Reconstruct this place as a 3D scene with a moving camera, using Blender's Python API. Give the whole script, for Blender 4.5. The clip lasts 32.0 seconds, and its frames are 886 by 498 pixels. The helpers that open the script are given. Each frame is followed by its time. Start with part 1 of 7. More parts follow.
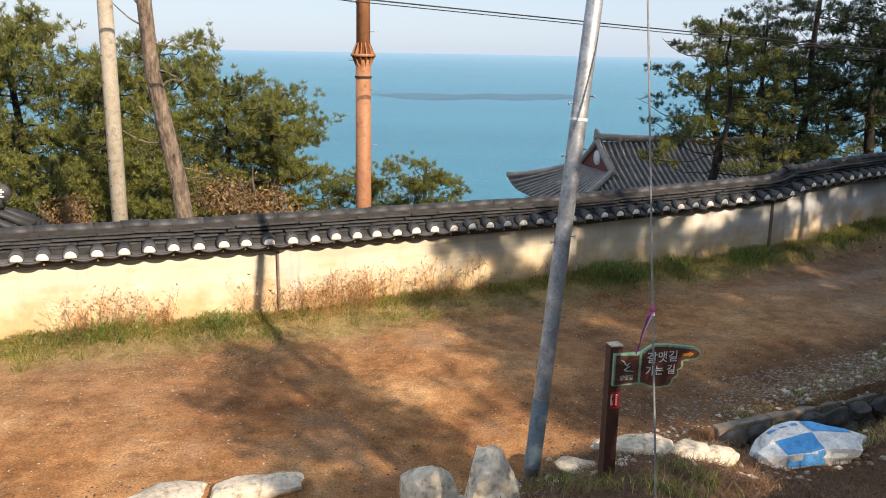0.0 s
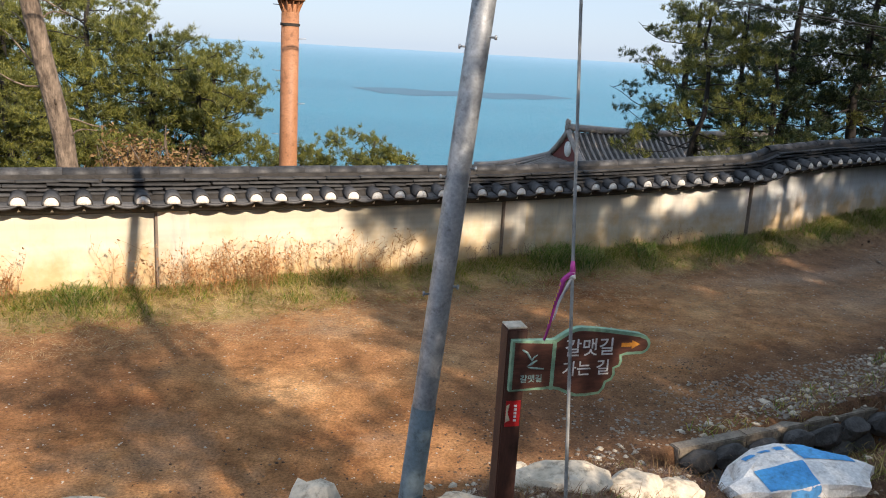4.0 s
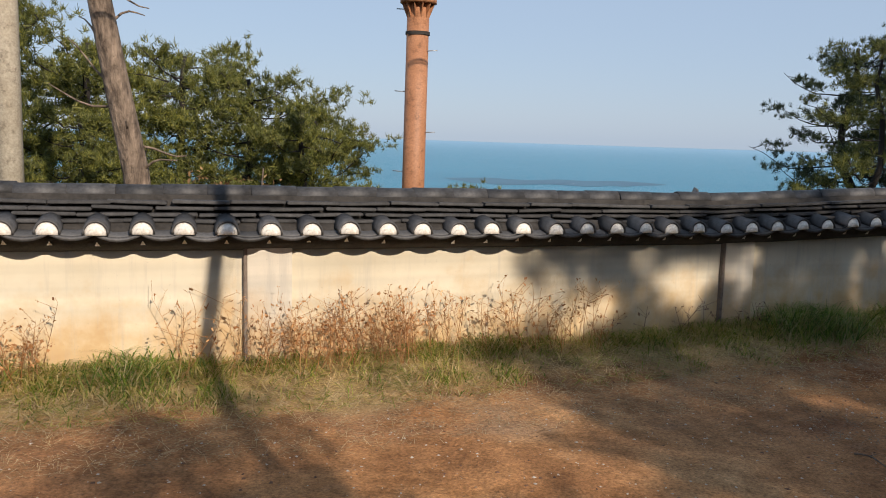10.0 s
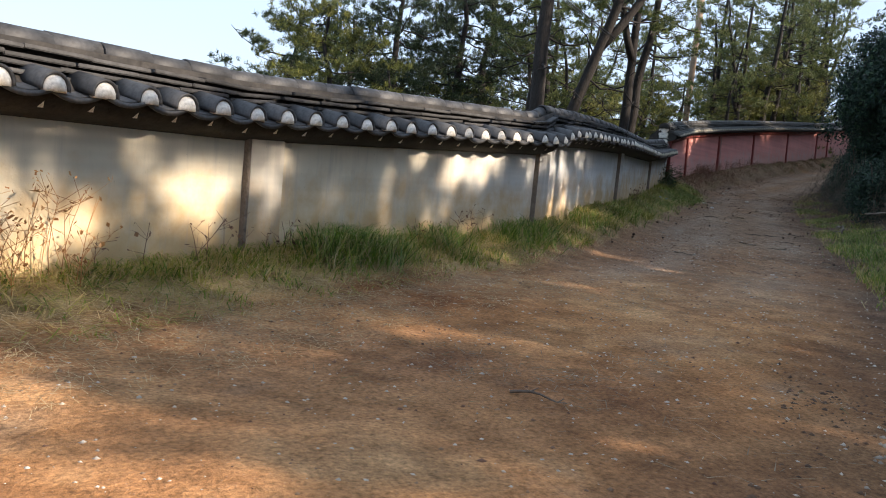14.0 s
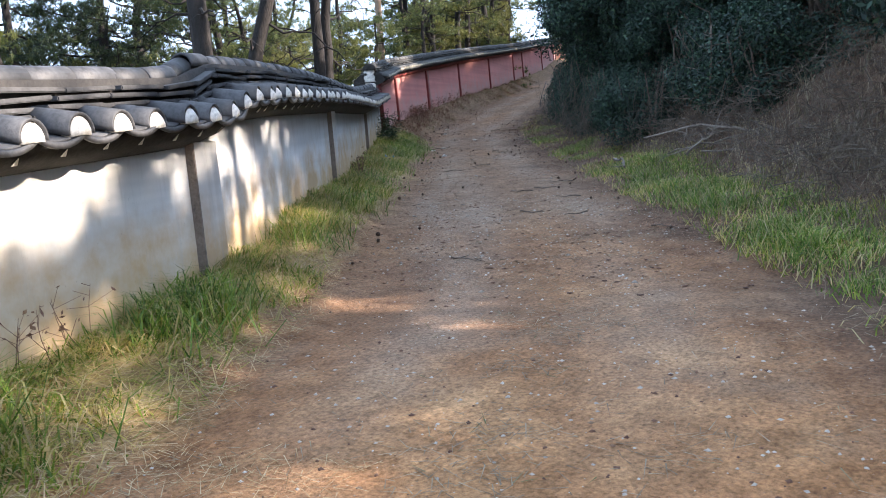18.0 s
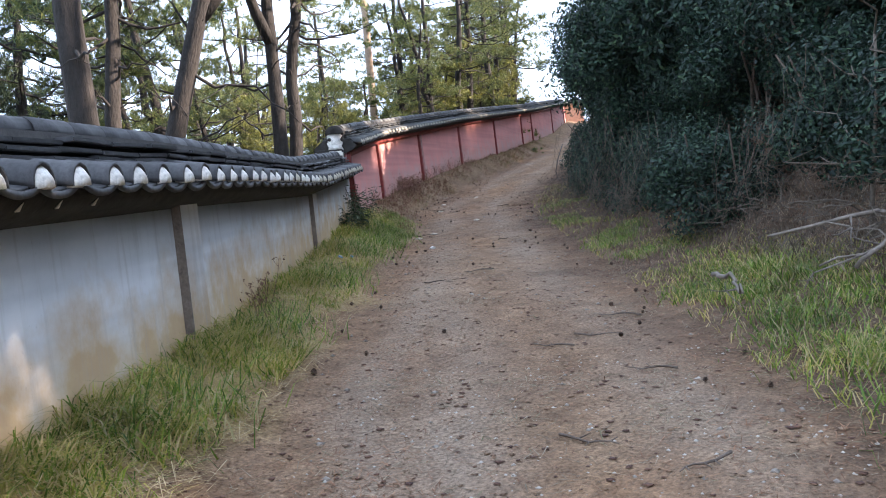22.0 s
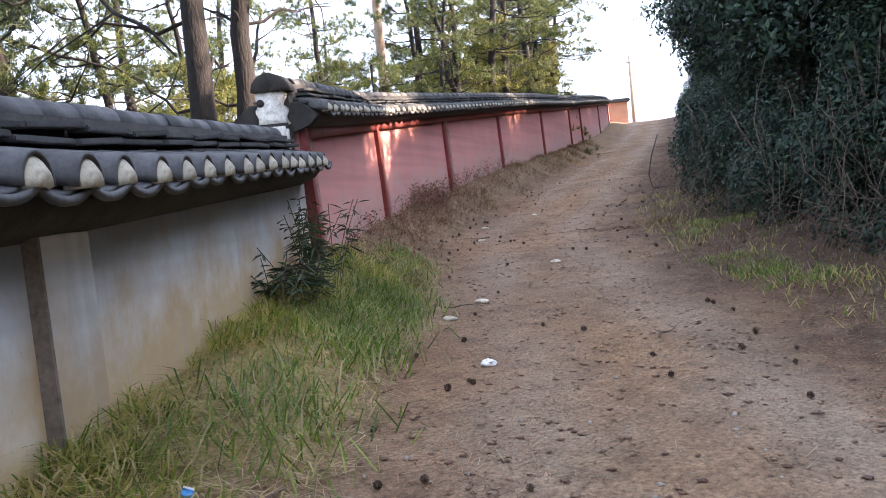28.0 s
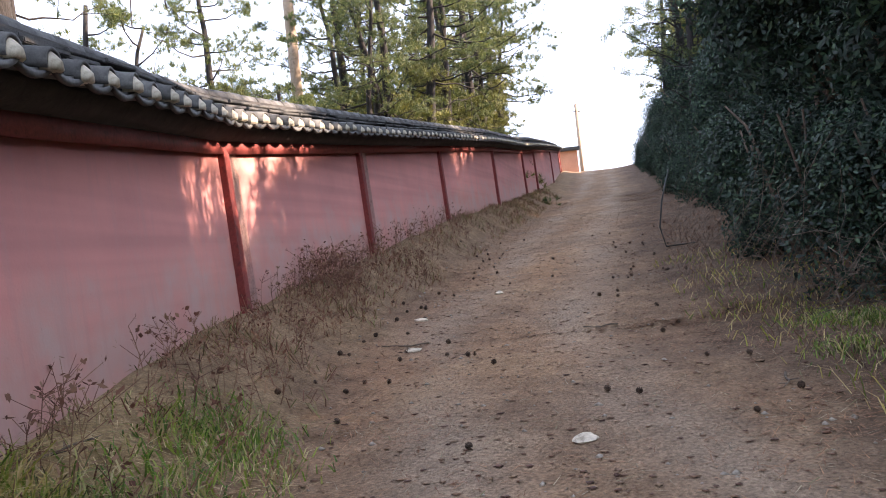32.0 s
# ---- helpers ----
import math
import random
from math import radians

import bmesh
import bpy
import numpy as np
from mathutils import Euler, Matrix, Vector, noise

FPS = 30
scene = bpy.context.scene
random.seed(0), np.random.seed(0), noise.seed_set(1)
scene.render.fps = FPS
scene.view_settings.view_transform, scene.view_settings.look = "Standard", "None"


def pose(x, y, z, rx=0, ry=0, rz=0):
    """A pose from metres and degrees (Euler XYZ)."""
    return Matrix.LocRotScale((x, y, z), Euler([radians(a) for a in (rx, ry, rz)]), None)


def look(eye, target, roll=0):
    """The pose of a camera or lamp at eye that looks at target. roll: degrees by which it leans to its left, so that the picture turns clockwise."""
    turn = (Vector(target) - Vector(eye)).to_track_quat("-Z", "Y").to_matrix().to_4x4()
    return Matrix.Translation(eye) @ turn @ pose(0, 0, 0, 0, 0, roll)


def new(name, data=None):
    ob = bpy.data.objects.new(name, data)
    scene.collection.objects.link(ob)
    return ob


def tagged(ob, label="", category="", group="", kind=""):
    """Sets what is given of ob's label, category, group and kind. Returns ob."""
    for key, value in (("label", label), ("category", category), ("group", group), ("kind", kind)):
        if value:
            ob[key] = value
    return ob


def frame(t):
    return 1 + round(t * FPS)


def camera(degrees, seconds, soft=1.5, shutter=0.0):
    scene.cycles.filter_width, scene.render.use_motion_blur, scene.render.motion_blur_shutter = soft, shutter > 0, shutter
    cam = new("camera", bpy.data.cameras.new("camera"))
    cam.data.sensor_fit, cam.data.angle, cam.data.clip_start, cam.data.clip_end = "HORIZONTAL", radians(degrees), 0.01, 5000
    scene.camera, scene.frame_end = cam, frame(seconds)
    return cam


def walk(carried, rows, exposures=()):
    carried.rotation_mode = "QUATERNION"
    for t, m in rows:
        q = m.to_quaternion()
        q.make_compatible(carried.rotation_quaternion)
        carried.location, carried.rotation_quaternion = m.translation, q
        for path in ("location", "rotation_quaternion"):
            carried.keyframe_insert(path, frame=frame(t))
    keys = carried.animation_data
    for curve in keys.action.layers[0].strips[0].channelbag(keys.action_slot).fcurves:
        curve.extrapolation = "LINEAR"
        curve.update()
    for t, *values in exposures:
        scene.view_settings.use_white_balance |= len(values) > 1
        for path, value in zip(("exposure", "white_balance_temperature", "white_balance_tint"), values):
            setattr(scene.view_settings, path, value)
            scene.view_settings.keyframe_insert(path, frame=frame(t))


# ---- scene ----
cam = camera(56.4, 32.0, soft=1.0)
PATH = [
    (0, (1.544, -1.328, 4.906), (1.31, 0.602, 4.435), 1.0),
    (0.5, (1.838, -1.176, 4.902), (1.515, 0.737, 4.416), 1.9),
    (1, (2.028, -0.966, 4.806), (1.624, 0.914, 4.254), 1.4),
    (1.5, (2.147, -0.578, 4.67), (1.788, 1.308, 4.11), 2.6),
    (2, (2.264, -0.293, 4.553), (2.042, 1.631, 4.054), -1.8),
    (2.5, (2.258, -0.012, 4.417), (2.118, 1.925, 3.937), -2.0),
    (4.5, (2.058, 1.326, 3.859), (1.866, 3.263, 3.399), 4.0),
    (5, (2.012, 1.674, 3.717), (1.881, 3.631, 3.327), 1.5),
    (5.5, (1.967, 1.94, 3.64), (1.871, 3.892, 3.212), 3.6),
    (6, (1.911, 2.245, 3.497), (1.892, 4.204, 3.098), 5.1),
    (6.5, (1.833, 2.582, 3.443), (1.834, 4.544, 3.059), 6.2),
    (7, (1.6, 2.831, 3.328), (1.564, 4.799, 2.973), 7.7),
    (7.5, (1.232, 3.008, 3.27), (0.903, 4.972, 3.082), 6.0),
    (8, (1.005, 3.255, 3.19), (0.494, 5.175, 2.964), 9.0),
    (8.5, (0.79, 3.493, 3.016), (0.214, 5.383, 2.707), 9.9),
    (9, (0.694, 3.729, 2.913), (0.111, 5.617, 2.608), 3.9),
    (9.5, (0.651, 4.084, 2.725), (0.133, 5.992, 2.422), 3.4),
    (10, (0.582, 4.437, 2.716), (0.18, 6.377, 2.445), 1.8),
    (10.5, (0.517, 4.714, 2.538), (0.216, 6.674, 2.281), 3.0),
    (11, (0.338, 5.002, 2.323), (0.19, 6.993, 2.204), 4.2),
    (11.5, (0.225, 5.411, 2.153), (0.105, 7.402, 2.002), 4.5),
    (12, (0.166, 5.68, 1.978), (0.227, 7.673, 1.823), 5.7),
    (12.5, (0.176, 5.974, 1.773), (0.437, 7.946, 1.563), 6.2),
    (13, (0.126, 6.271, 1.549), (0.636, 8.199, 1.409), 5.5),
    (13.5, (0.159, 6.788, 1.427), (0.996, 8.584, 1.154), 7.4),
    (14, (0.166, 7.445, 1.603), (1.072, 9.214, 1.377), 6.0),
    (14.5, (0.38, 8.063, 1.656), (1.429, 9.748, 1.411), 3.0),
    (15, (0.65, 8.656, 1.747), (1.774, 10.286, 1.469), 0.3),
    (15.5, (1.117, 9.272, 1.786), (2.315, 10.851, 1.524), -0.1),
    (17.5, (2.814, 11.178, 1.785), (4.191, 12.572, 1.385), -3.6),
    (18, (3.344, 11.673, 1.837), (4.769, 13.04, 1.521), -3.6),
    (18.5, (3.975, 12.093, 1.868), (5.432, 13.443, 1.632), -3.7),
    (19, (4.59, 12.587, 1.906), (6.064, 13.938, 1.883), -1.7),
    (19.5, (5.245, 12.978, 1.879), (6.715, 14.326, 1.728), -4.5),
    (20, (5.835, 13.458, 1.922), (7.312, 14.796, 1.762), -3.4),
    (20.5, (6.382, 13.942, 1.91), (7.834, 15.306, 1.733), -4.0),
    (21, (6.918, 14.452, 1.936), (8.354, 15.831, 1.74), -4.8),
    (21.5, (7.488, 14.922, 1.97), (8.912, 16.313, 1.778), -4.9),
    (22, (7.984, 15.44, 2.008), (9.412, 16.832, 1.85), -4.9),
    (22.5, (8.449, 15.982, 2.005), (9.872, 17.378, 1.839), -5.0),
    (23, (8.858, 16.556, 2.04), (10.28, 17.951, 1.862), -4.7),
    (23.5, (9.406, 17.1, 2.064), (10.816, 18.505, 1.869), -4.6),
    (24, (9.944, 17.606, 2.104), (11.359, 19.011, 1.941), -4.5),
    (24.5, (10.565, 18.124, 2.065), (11.954, 19.548, 1.867), -5.3),
    (26.5, (13.002, 20.518, 1.983), (14.41, 21.924, 1.777), -4.0),
    (27, (13.473, 21.062, 1.994), (14.865, 22.489, 1.831), -4.2),
    (27.5, (13.965, 21.578, 2.003), (15.292, 23.063, 1.822), -5.4),
    (28, (14.467, 22.149, 2.028), (15.859, 23.579, 1.901), -5.3),
    (28.5, (14.997, 22.662, 2.038), (16.468, 24.017, 1.989), -4.5),
    (29, (15.546, 23.158, 2.079), (17.076, 24.445, 2.027), -4.2),
    (29.5, (16.121, 23.652, 2.095), (17.64, 24.952, 2.073), -5.3),
    (30, (16.683, 24.18, 2.102), (18.196, 25.487, 2.11), -6.1),
    (30.5, (17.251, 24.656, 2.139), (18.756, 25.973, 2.159), -7.0),
    (31, (17.898, 25.223, 2.162), (19.398, 26.546, 2.197), -6.9),
    (31.5, (18.511, 25.767, 2.158), (20.002, 27.1, 2.183), -6.6),
    (32, (19.166, 26.321, 2.161), (20.664, 27.646, 2.153), -6.1),
]
EXPOSURES = [(0.0, 0.6, 6700, 14), (1.0, 0.46, 6850, 14), (5.0, 0.64, 6360, 14), (6.0, 0.52, 6330, 14), (7.0, 0.64, 6280, 14), (8.0, 0.3, 6260, 14), (9.0, 0.16, 6300, 14), (12.0, 0.06, 6350, 14), (13.0, 0.58, 6420, 13), (14.0, 1.06, 6450, 14), (15.5, 1.36, 6200, 14), (17.5, 1.89, 5990, 16), (19.0, 2.23, 6070, 17), (20.5, 2.26, 6250, 18), (22.0, 2.4, 6320, 19), (24.2, 2.84, 6450, 22), (26.4, 2.84, 6710, 24), (28.0, 2.6, 6710, 24), (30.0, 2.5, 6760, 25), (32.0, 2.38, 6910, 25)]
walk(cam, [(t, look(eye, target, roll)) for t, eye, target, roll in PATH], EXPOSURES)

# ---- world and sun ----
SUN_EL, SUN_AZ = radians(30), math.atan2(0.679, -0.734)
sun_way = Vector((math.sin(SUN_AZ) * math.cos(SUN_EL), math.cos(SUN_AZ) * math.cos(SUN_EL), math.sin(SUN_EL)))
world = bpy.data.worlds.new("sky")
scene.world = world
world.use_nodes = True
wn = world.node_tree
sky = wn.nodes.new("ShaderNodeTexSky")
sky.sky_type = "NISHITA"
sky.sun_disc = False
sky.sun_elevation, sky.sun_rotation = SUN_EL, SUN_AZ
sky.air_density, sky.dust_density, sky.ozone_density = 1.0, 0.6, 1.5
haze = wn.nodes.new("ShaderNodeMix")
haze.data_type = "RGBA"
haze.inputs[0].default_value = 0.78
haze.inputs[7].default_value = (3.7, 4.7, 5.9, 1)
wn.links.new(sky.outputs[0], haze.inputs[6])
wn.links.new(haze.outputs[2], wn.nodes["Background"].inputs[0])
wn.nodes["Background"].inputs[1].default_value = 0.1066
sun = bpy.data.lights.new("sun", "SUN")
sun.energy, sun.angle, sun.color = 4.6, radians(0.55), (1.0, 0.86, 0.68)
sun_ob = new("sun", sun)
sun_ob.matrix_world = look(tuple(sun_way * 100), (0, 0, 0))

# ---- materials ----


def nodes_of(name):
    m = bpy.data.materials.new(name)
    m.use_nodes = True
    nt = m.node_tree
    return m, nt, nt.nodes["Principled BSDF"]


def noise_node(nt, scale, detail=4.0, rough=0.55, coord="Object", stretch=None):
    tc = nt.nodes.new("ShaderNodeTexCoord")
    out = tc.outputs[coord]
    if stretch:
        mp = nt.nodes.new("ShaderNodeMapping")
        mp.inputs["Scale"].default_value = stretch
        nt.links.new(out, mp.inputs[0])
        out = mp.outputs[0]
    n = nt.nodes.new("ShaderNodeTexNoise")
    n.inputs["Scale"].default_value = scale
    n.inputs["Detail"].default_value = detail
    n.inputs["Roughness"].default_value = rough
    nt.links.new(out, n.inputs["Vector"])
    return n


def ramp_node(nt, fac, stops):
    r = nt.nodes.new("ShaderNodeValToRGB")
    el = r.color_ramp.elements
    while len(el) < len(stops):
        el.new(0.5)
    for e, (p, c) in zip(el, stops):
        e.position, e.color = p, (*c, 1)
    nt.links.new(fac, r.inputs[0])
    return r


def mix_node(nt, fac, a, b, mode="MIX"):
    m = nt.nodes.new("ShaderNodeMix")
    m.data_type, m.blend_type = "RGBA", mode
    for sock, val in ((m.inputs[0], fac), (m.inputs[6], a), (m.inputs[7], b)):
        if isinstance(val, (int, float)):
            sock.default_value = val
        elif isinstance(val, tuple):
            sock.default_value = (*val, 1)
        else:
            nt.links.new(val, sock)
    return m.outputs[2]


def bump_node(nt, height, strength, distance, bsdf):
    b = nt.nodes.new("ShaderNodeBump")
    b.inputs["Strength"].default_value, b.inputs["Distance"].default_value = strength, distance
    nt.links.new(height, b.inputs["Height"])
    nt.links.new(b.outputs[0], bsdf.inputs["Normal"])


def simple(name, c1, c2, scale=6.0, rough=0.8, bump=0.3, dist=0.01, metal=0.0, fine=40.0, vary=0.0, stretch=None, c3=None, lo=0.3, hi=0.7):
    """Two tones by a broad noise, a fine grain over it, a bump, and a tone that varies from object to object."""
    m, nt, bs = nodes_of(name)
    big = noise_node(nt, scale, 5, 0.6, stretch=stretch)
    stops = [(lo, c1), (hi, c2)] + ([(min(hi + 0.12, 1), c3)] if c3 else [])
    col = ramp_node(nt, big.outputs[0], stops).outputs[0]
    small = noise_node(nt, fine, 3, 0.6, stretch=stretch)
    grain = ramp_node(nt, small.outputs[0], [(0.25, (0.72, 0.72, 0.72)), (0.75, (1.18, 1.18, 1.18))]).outputs[0]
    col = mix_node(nt, 1.0, col, grain, "MULTIPLY")
    crumb = noise_node(nt, 11.0, 5, 0.7)
    col = mix_node(nt, 1.0, col, ramp_node(nt, crumb.outputs[0], [(0.30, (0.52, 0.50, 0.48)), (0.46, (1.0, 1.0, 1.0)), (0.62, (1.04, 1.04, 1.04)), (0.76, (1.34, 1.33, 1.30))]).outputs[0], "MULTIPLY")
    if vary:
        info = nt.nodes.new("ShaderNodeObjectInfo")
        r = ramp_node(nt, info.outputs["Random"], [(0.0, (1 - vary,) * 3), (1.0, (1 + vary,) * 3)])
        col = mix_node(nt, 1.0, col, r.outputs[0], "MULTIPLY")
    nt.links.new(col, bs.inputs["Base Color"])
    bs.inputs["Roughness"].default_value, bs.inputs["Metallic"].default_value = rough, metal
    if bump:
        bump_node(nt, small.outputs[0], bump, dist, bs)
    return m


def leafy(name, stops, rough=0.6, through_=0.25, spread=0.0):
    """Foliage: each leaf takes its own tone; a little light passes through it."""
    m, nt, bs = nodes_of(name)
    geo = nt.nodes.new("ShaderNodeNewGeometry")
    r = ramp_node(nt, geo.outputs["Random Per Island"], stops)
    col = r.outputs[0]
    n = noise_node(nt, 1.3, 2)
    g = ramp_node(nt, n.outputs[0], [(0.3, (0.7, 0.7, 0.7)), (0.7, (1.25, 1.2, 1.1))])
    col = mix_node(nt, 1.0, col, g.outputs[0], "MULTIPLY")
    nt.links.new(col, bs.inputs["Base Color"])
    bs.inputs["Roughness"].default_value = rough
    tr = nt.nodes.new("ShaderNodeBsdfTranslucent")
    nt.links.new(col, tr.inputs[0])
    mx = nt.nodes.new("ShaderNodeMixShader")
    mx.inputs[0].default_value = through_
    nt.links.new(bs.outputs[0], mx.inputs[1])
    nt.links.new(tr.outputs[0], mx.inputs[2])
    nt.links.new(mx.outputs[0], nt.nodes["Material Output"].inputs[0])
    return m


def plaster(name, body, alt, wash, wash2, streak, grey=None):
    """Old lime plaster: broad tone, shutter-board bands, ochre soil wash that rises from the ground, rain streaks."""
    m, nt, bs = nodes_of(name)
    big = noise_node(nt, 1.1, 5, 0.6)
    col = ramp_node(nt, big.outputs[0], [(0.32, alt), (0.62, body)]).outputs[0]
    # later stretches turn to a greyer plaster tone
    if grey:
        ag = nt.nodes.new("ShaderNodeAttribute")
        ag.attribute_name = "later"
        col = mix_node(nt, ag.outputs["Fac"], col, ramp_node(nt, big.outputs[0], [(0.32, grey[0]), (0.62, grey[1])]).outputs[0])
    # faint level bands
    band = noise_node(nt, 1.0, 2, 0.5, stretch=(0.12, 0.12, 6.0))
    col = mix_node(nt, 1.0, col, ramp_node(nt, band.outputs[0], [(0.35, (0.86, 0.87, 0.88)), (0.6, (1.05, 1.05, 1.05))]).outputs[0], "MULTIPLY")
    # soil wash by the height above the wall's foot, broken up by noise
    at = nt.nodes.new("ShaderNodeAttribute")
    at.attribute_name = "foot"
    n2 = noise_node(nt, 2.2, 5, 0.62)
    add = nt.nodes.new("ShaderNodeMath")
    add.operation = "ADD"
    nt.links.new(at.outputs["Fac"], add.inputs[0])
    sc = nt.nodes.new("ShaderNodeMath")
    sc.operation = "MULTIPLY_ADD"
    sc.inputs[1].default_value, sc.inputs[2].default_value = 1.5, -0.75
    nt.links.new(n2.outputs[0], sc.inputs[0])
    nt.links.new(sc.outputs[0], add.inputs[1])
    f = ramp_node(nt, add.outputs[0], [(0.18, (0.88,) * 3), (0.80, (0.0,) * 3)])
    col = mix_node(nt, f.outputs[0], col, ramp_node(nt, n2.outputs[0], [(0.35, wash2), (0.65, wash)]).outputs[0])
    # rain streaks
    st = noise_node(nt, 3.0, 4, 0.7, stretch=(3.0, 3.0, 0.22))
    col = mix_node(nt, ramp_node(nt, st.outputs[0], [(0.52, (0,) * 3), (0.78, (0.6,) * 3)]).outputs[0], col, streak)
    # pits and small blemishes
    pit = noise_node(nt, 26.0, 4, 0.7)
    col = mix_node(nt, ramp_node(nt, pit.outputs[0], [(0.66, (0,) * 3), (0.74, (0.45,) * 3)]).outputs[0], col, tuple(c * 0.55 for c in streak))
    nt.links.new(col, bs.inputs["Base Color"])
    bs.inputs["Roughness"].default_value = 0.92
    fine = noise_node(nt, 60.0, 4, 0.6)
    bump_node(nt, fine.outputs[0], 0.25, 0.006, bs)
    return m


M_cream = plaster("cream_plaster", (0.63, 0.565, 0.43), (0.54, 0.475, 0.35), (0.56, 0.39, 0.18), (0.48, 0.31, 0.14), (0.38, 0.35, 0.30), ((0.54, 0.535, 0.515), (0.66, 0.655, 0.635)))
M_pil = plaster("pilaster_plaster", (0.65, 0.60, 0.50), (0.57, 0.52, 0.43), (0.57, 0.41, 0.21), (0.50, 0.33, 0.17), (0.40, 0.38, 0.34), ((0.57, 0.565, 0.55), (0.67, 0.665, 0.65)))
M_redwall = plaster("red_plaster", (0.56, 0.225, 0.195), (0.49, 0.195, 0.172), (0.52, 0.27, 0.225), (0.45, 0.30, 0.26), (0.42, 0.22, 0.20))
M_redpost = simple("red_painted_post", (0.20, 0.030, 0.026), (0.27, 0.05, 0.04), 3.0, 0.7, 0.3, 0.005, c3=(0.33, 0.12, 0.10))
M_redpil = simple("worn_pink_concrete", (0.33, 0.21, 0.18), (0.42, 0.19, 0.16), 2.5, 0.9, 0.3, 0.006)
# brown strip whose dark tone also carries the pilaster's shaded side face
M_strip = simple("brown_shaded_side", (0.165, 0.125, 0.098), (0.24, 0.195, 0.155), 4.0, 0.85, 0.3, 0.005)
M_tile = simple("dark_roof_tile", (0.033, 0.033, 0.034), (0.072, 0.071, 0.072), 5.0, 0.6, 0.35, 0.004, vary=0.35, c3=(0.13, 0.13, 0.13))
M_tile_old = simple("mossy_roof_tile", (0.045, 0.046, 0.046), (0.095, 0.095, 0.090), 5.0, 0.8, 0.5, 0.006, vary=0.3, c3=(0.19, 0.19, 0.16))
M_cap = simple("white_lime_cap", (0.80, 0.77, 0.71), (0.70, 0.66, 0.58), 9.0, 0.9, 0.4, 0.006, vary=0.06, c3=(0.55, 0.48, 0.38))
M_cap_old = simple("yellowed_lime_cap", (0.40, 0.355, 0.27), (0.50, 0.46, 0.36), 8.0, 0.9, 0.4, 0.006, vary=0.18, c3=(0.30, 0.27, 0.20))
# bed tone set near-black to carry the shadow under the eaves
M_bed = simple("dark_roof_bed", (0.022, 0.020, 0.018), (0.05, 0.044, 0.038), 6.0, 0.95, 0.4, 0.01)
M_bark = simple("pine_bark", (0.012, 0.010, 0.009), (0.034, 0.028, 0.025), 5.0, 0.95, 0.9, 0.03, fine=22.0, stretch=(1, 1, 0.3))
M_bark_pale = simple("grey_dead_bark", (0.085, 0.062, 0.046), (0.31, 0.235, 0.175), 9.0, 0.95, 1.0, 0.04, fine=18.0, stretch=(1, 1, 0.35))
M_twig = simple("dry_twig", (0.09, 0.066, 0.05), (0.19, 0.145, 0.11), 8.0, 0.9, 0.2)
M_needle = leafy("pine_needles", [(0.0, (0.026, 0.052, 0.018)), (0.5, (0.075, 0.11, 0.032)), (1.0, (0.19, 0.20, 0.055))], 0.55, 0.38)
# olive copy of the needles, brightened to look sunlit
M_needle_y = leafy("sunlit_olive_needles", [(0.0, (0.05, 0.062, 0.012)), (0.5, (0.13, 0.145, 0.028)), (1.0, (0.25, 0.245, 0.05))], 0.55, 0.22)
M_leaf = leafy("dark_shrub_leaves", [(0.0, (0.005, 0.016, 0.012)), (0.5, (0.013, 0.038, 0.026)), (0.8, (0.028, 0.070, 0.043)), (1.0, (0.064, 0.116, 0.058))], 0.65, 0.18)
M_bamboo = leafy("dark_bamboo_leaves", [(0.0, (0.014, 0.034, 0.014)), (0.6, (0.035, 0.075, 0.026)), (0.9, (0.075, 0.13, 0.045)), (1.0, (0.20, 0.18, 0.09))], 0.5, 0.2)
M_grass = leafy("green_grass", [(0.0, (0.075, 0.15, 0.018)), (0.28, (0.20, 0.29, 0.03)), (0.46, (0.40, 0.39, 0.08)), (0.7, (0.55, 0.44, 0.18)), (1.0, (0.66, 0.53, 0.29))], 0.6, 0.5)
M_straw = leafy("dry_straw", [(0.0, (0.28, 0.18, 0.09)), (0.5, (0.47, 0.35, 0.19)), (1.0, (0.64, 0.52, 0.33))], 0.8, 0.2)
M_weed = leafy("rusty_dry_weed", [(0.0, (0.26, 0.115, 0.045)), (0.5, (0.46, 0.23, 0.09)), (1.0, (0.60, 0.38, 0.19))], 0.8, 0.2)
M_weed2 = leafy("dark_dead_weed", [(0.0, (0.09, 0.045, 0.035)), (0.5, (0.17, 0.09, 0.06)), (1.0, (0.30, 0.20, 0.13))], 0.85, 0.15)
M_vine = simple("pale_dry_vine", (0.08, 0.062, 0.046), (0.17, 0.135, 0.10), 8.0, 0.9, 0.2)
M_weed3 = leafy("red_brown_dead_weed", [(0.0, (0.13, 0.055, 0.038)), (0.5, (0.22, 0.105, 0.068)), (1.0, (0.36, 0.22, 0.14))], 0.85, 0.15)
M_rustneedle = leafy("rust_brown_needles", [(0.0, (0.16, 0.075, 0.04)), (0.5, (0.27, 0.135, 0.075)), (1.0, (0.38, 0.22, 0.13))], 0.85, 0.1)
M_stone = simple("pale_garden_rock", (0.50, 0.42, 0.31), (0.68, 0.60, 0.48), 3.0, 0.9, 0.5, 0.015, fine=22.0, c3=(0.40, 0.33, 0.25), vary=0.12)
M_grit = simple("grey_gravel_stone", (0.22, 0.182, 0.145), (0.39, 0.34, 0.28), 3.0, 0.9, 0.3, 0.005)
M_chip = simple("pale_stone_chip", (0.38, 0.33, 0.27), (0.62, 0.56, 0.48), 3.0, 0.85, 0.3, 0.005)
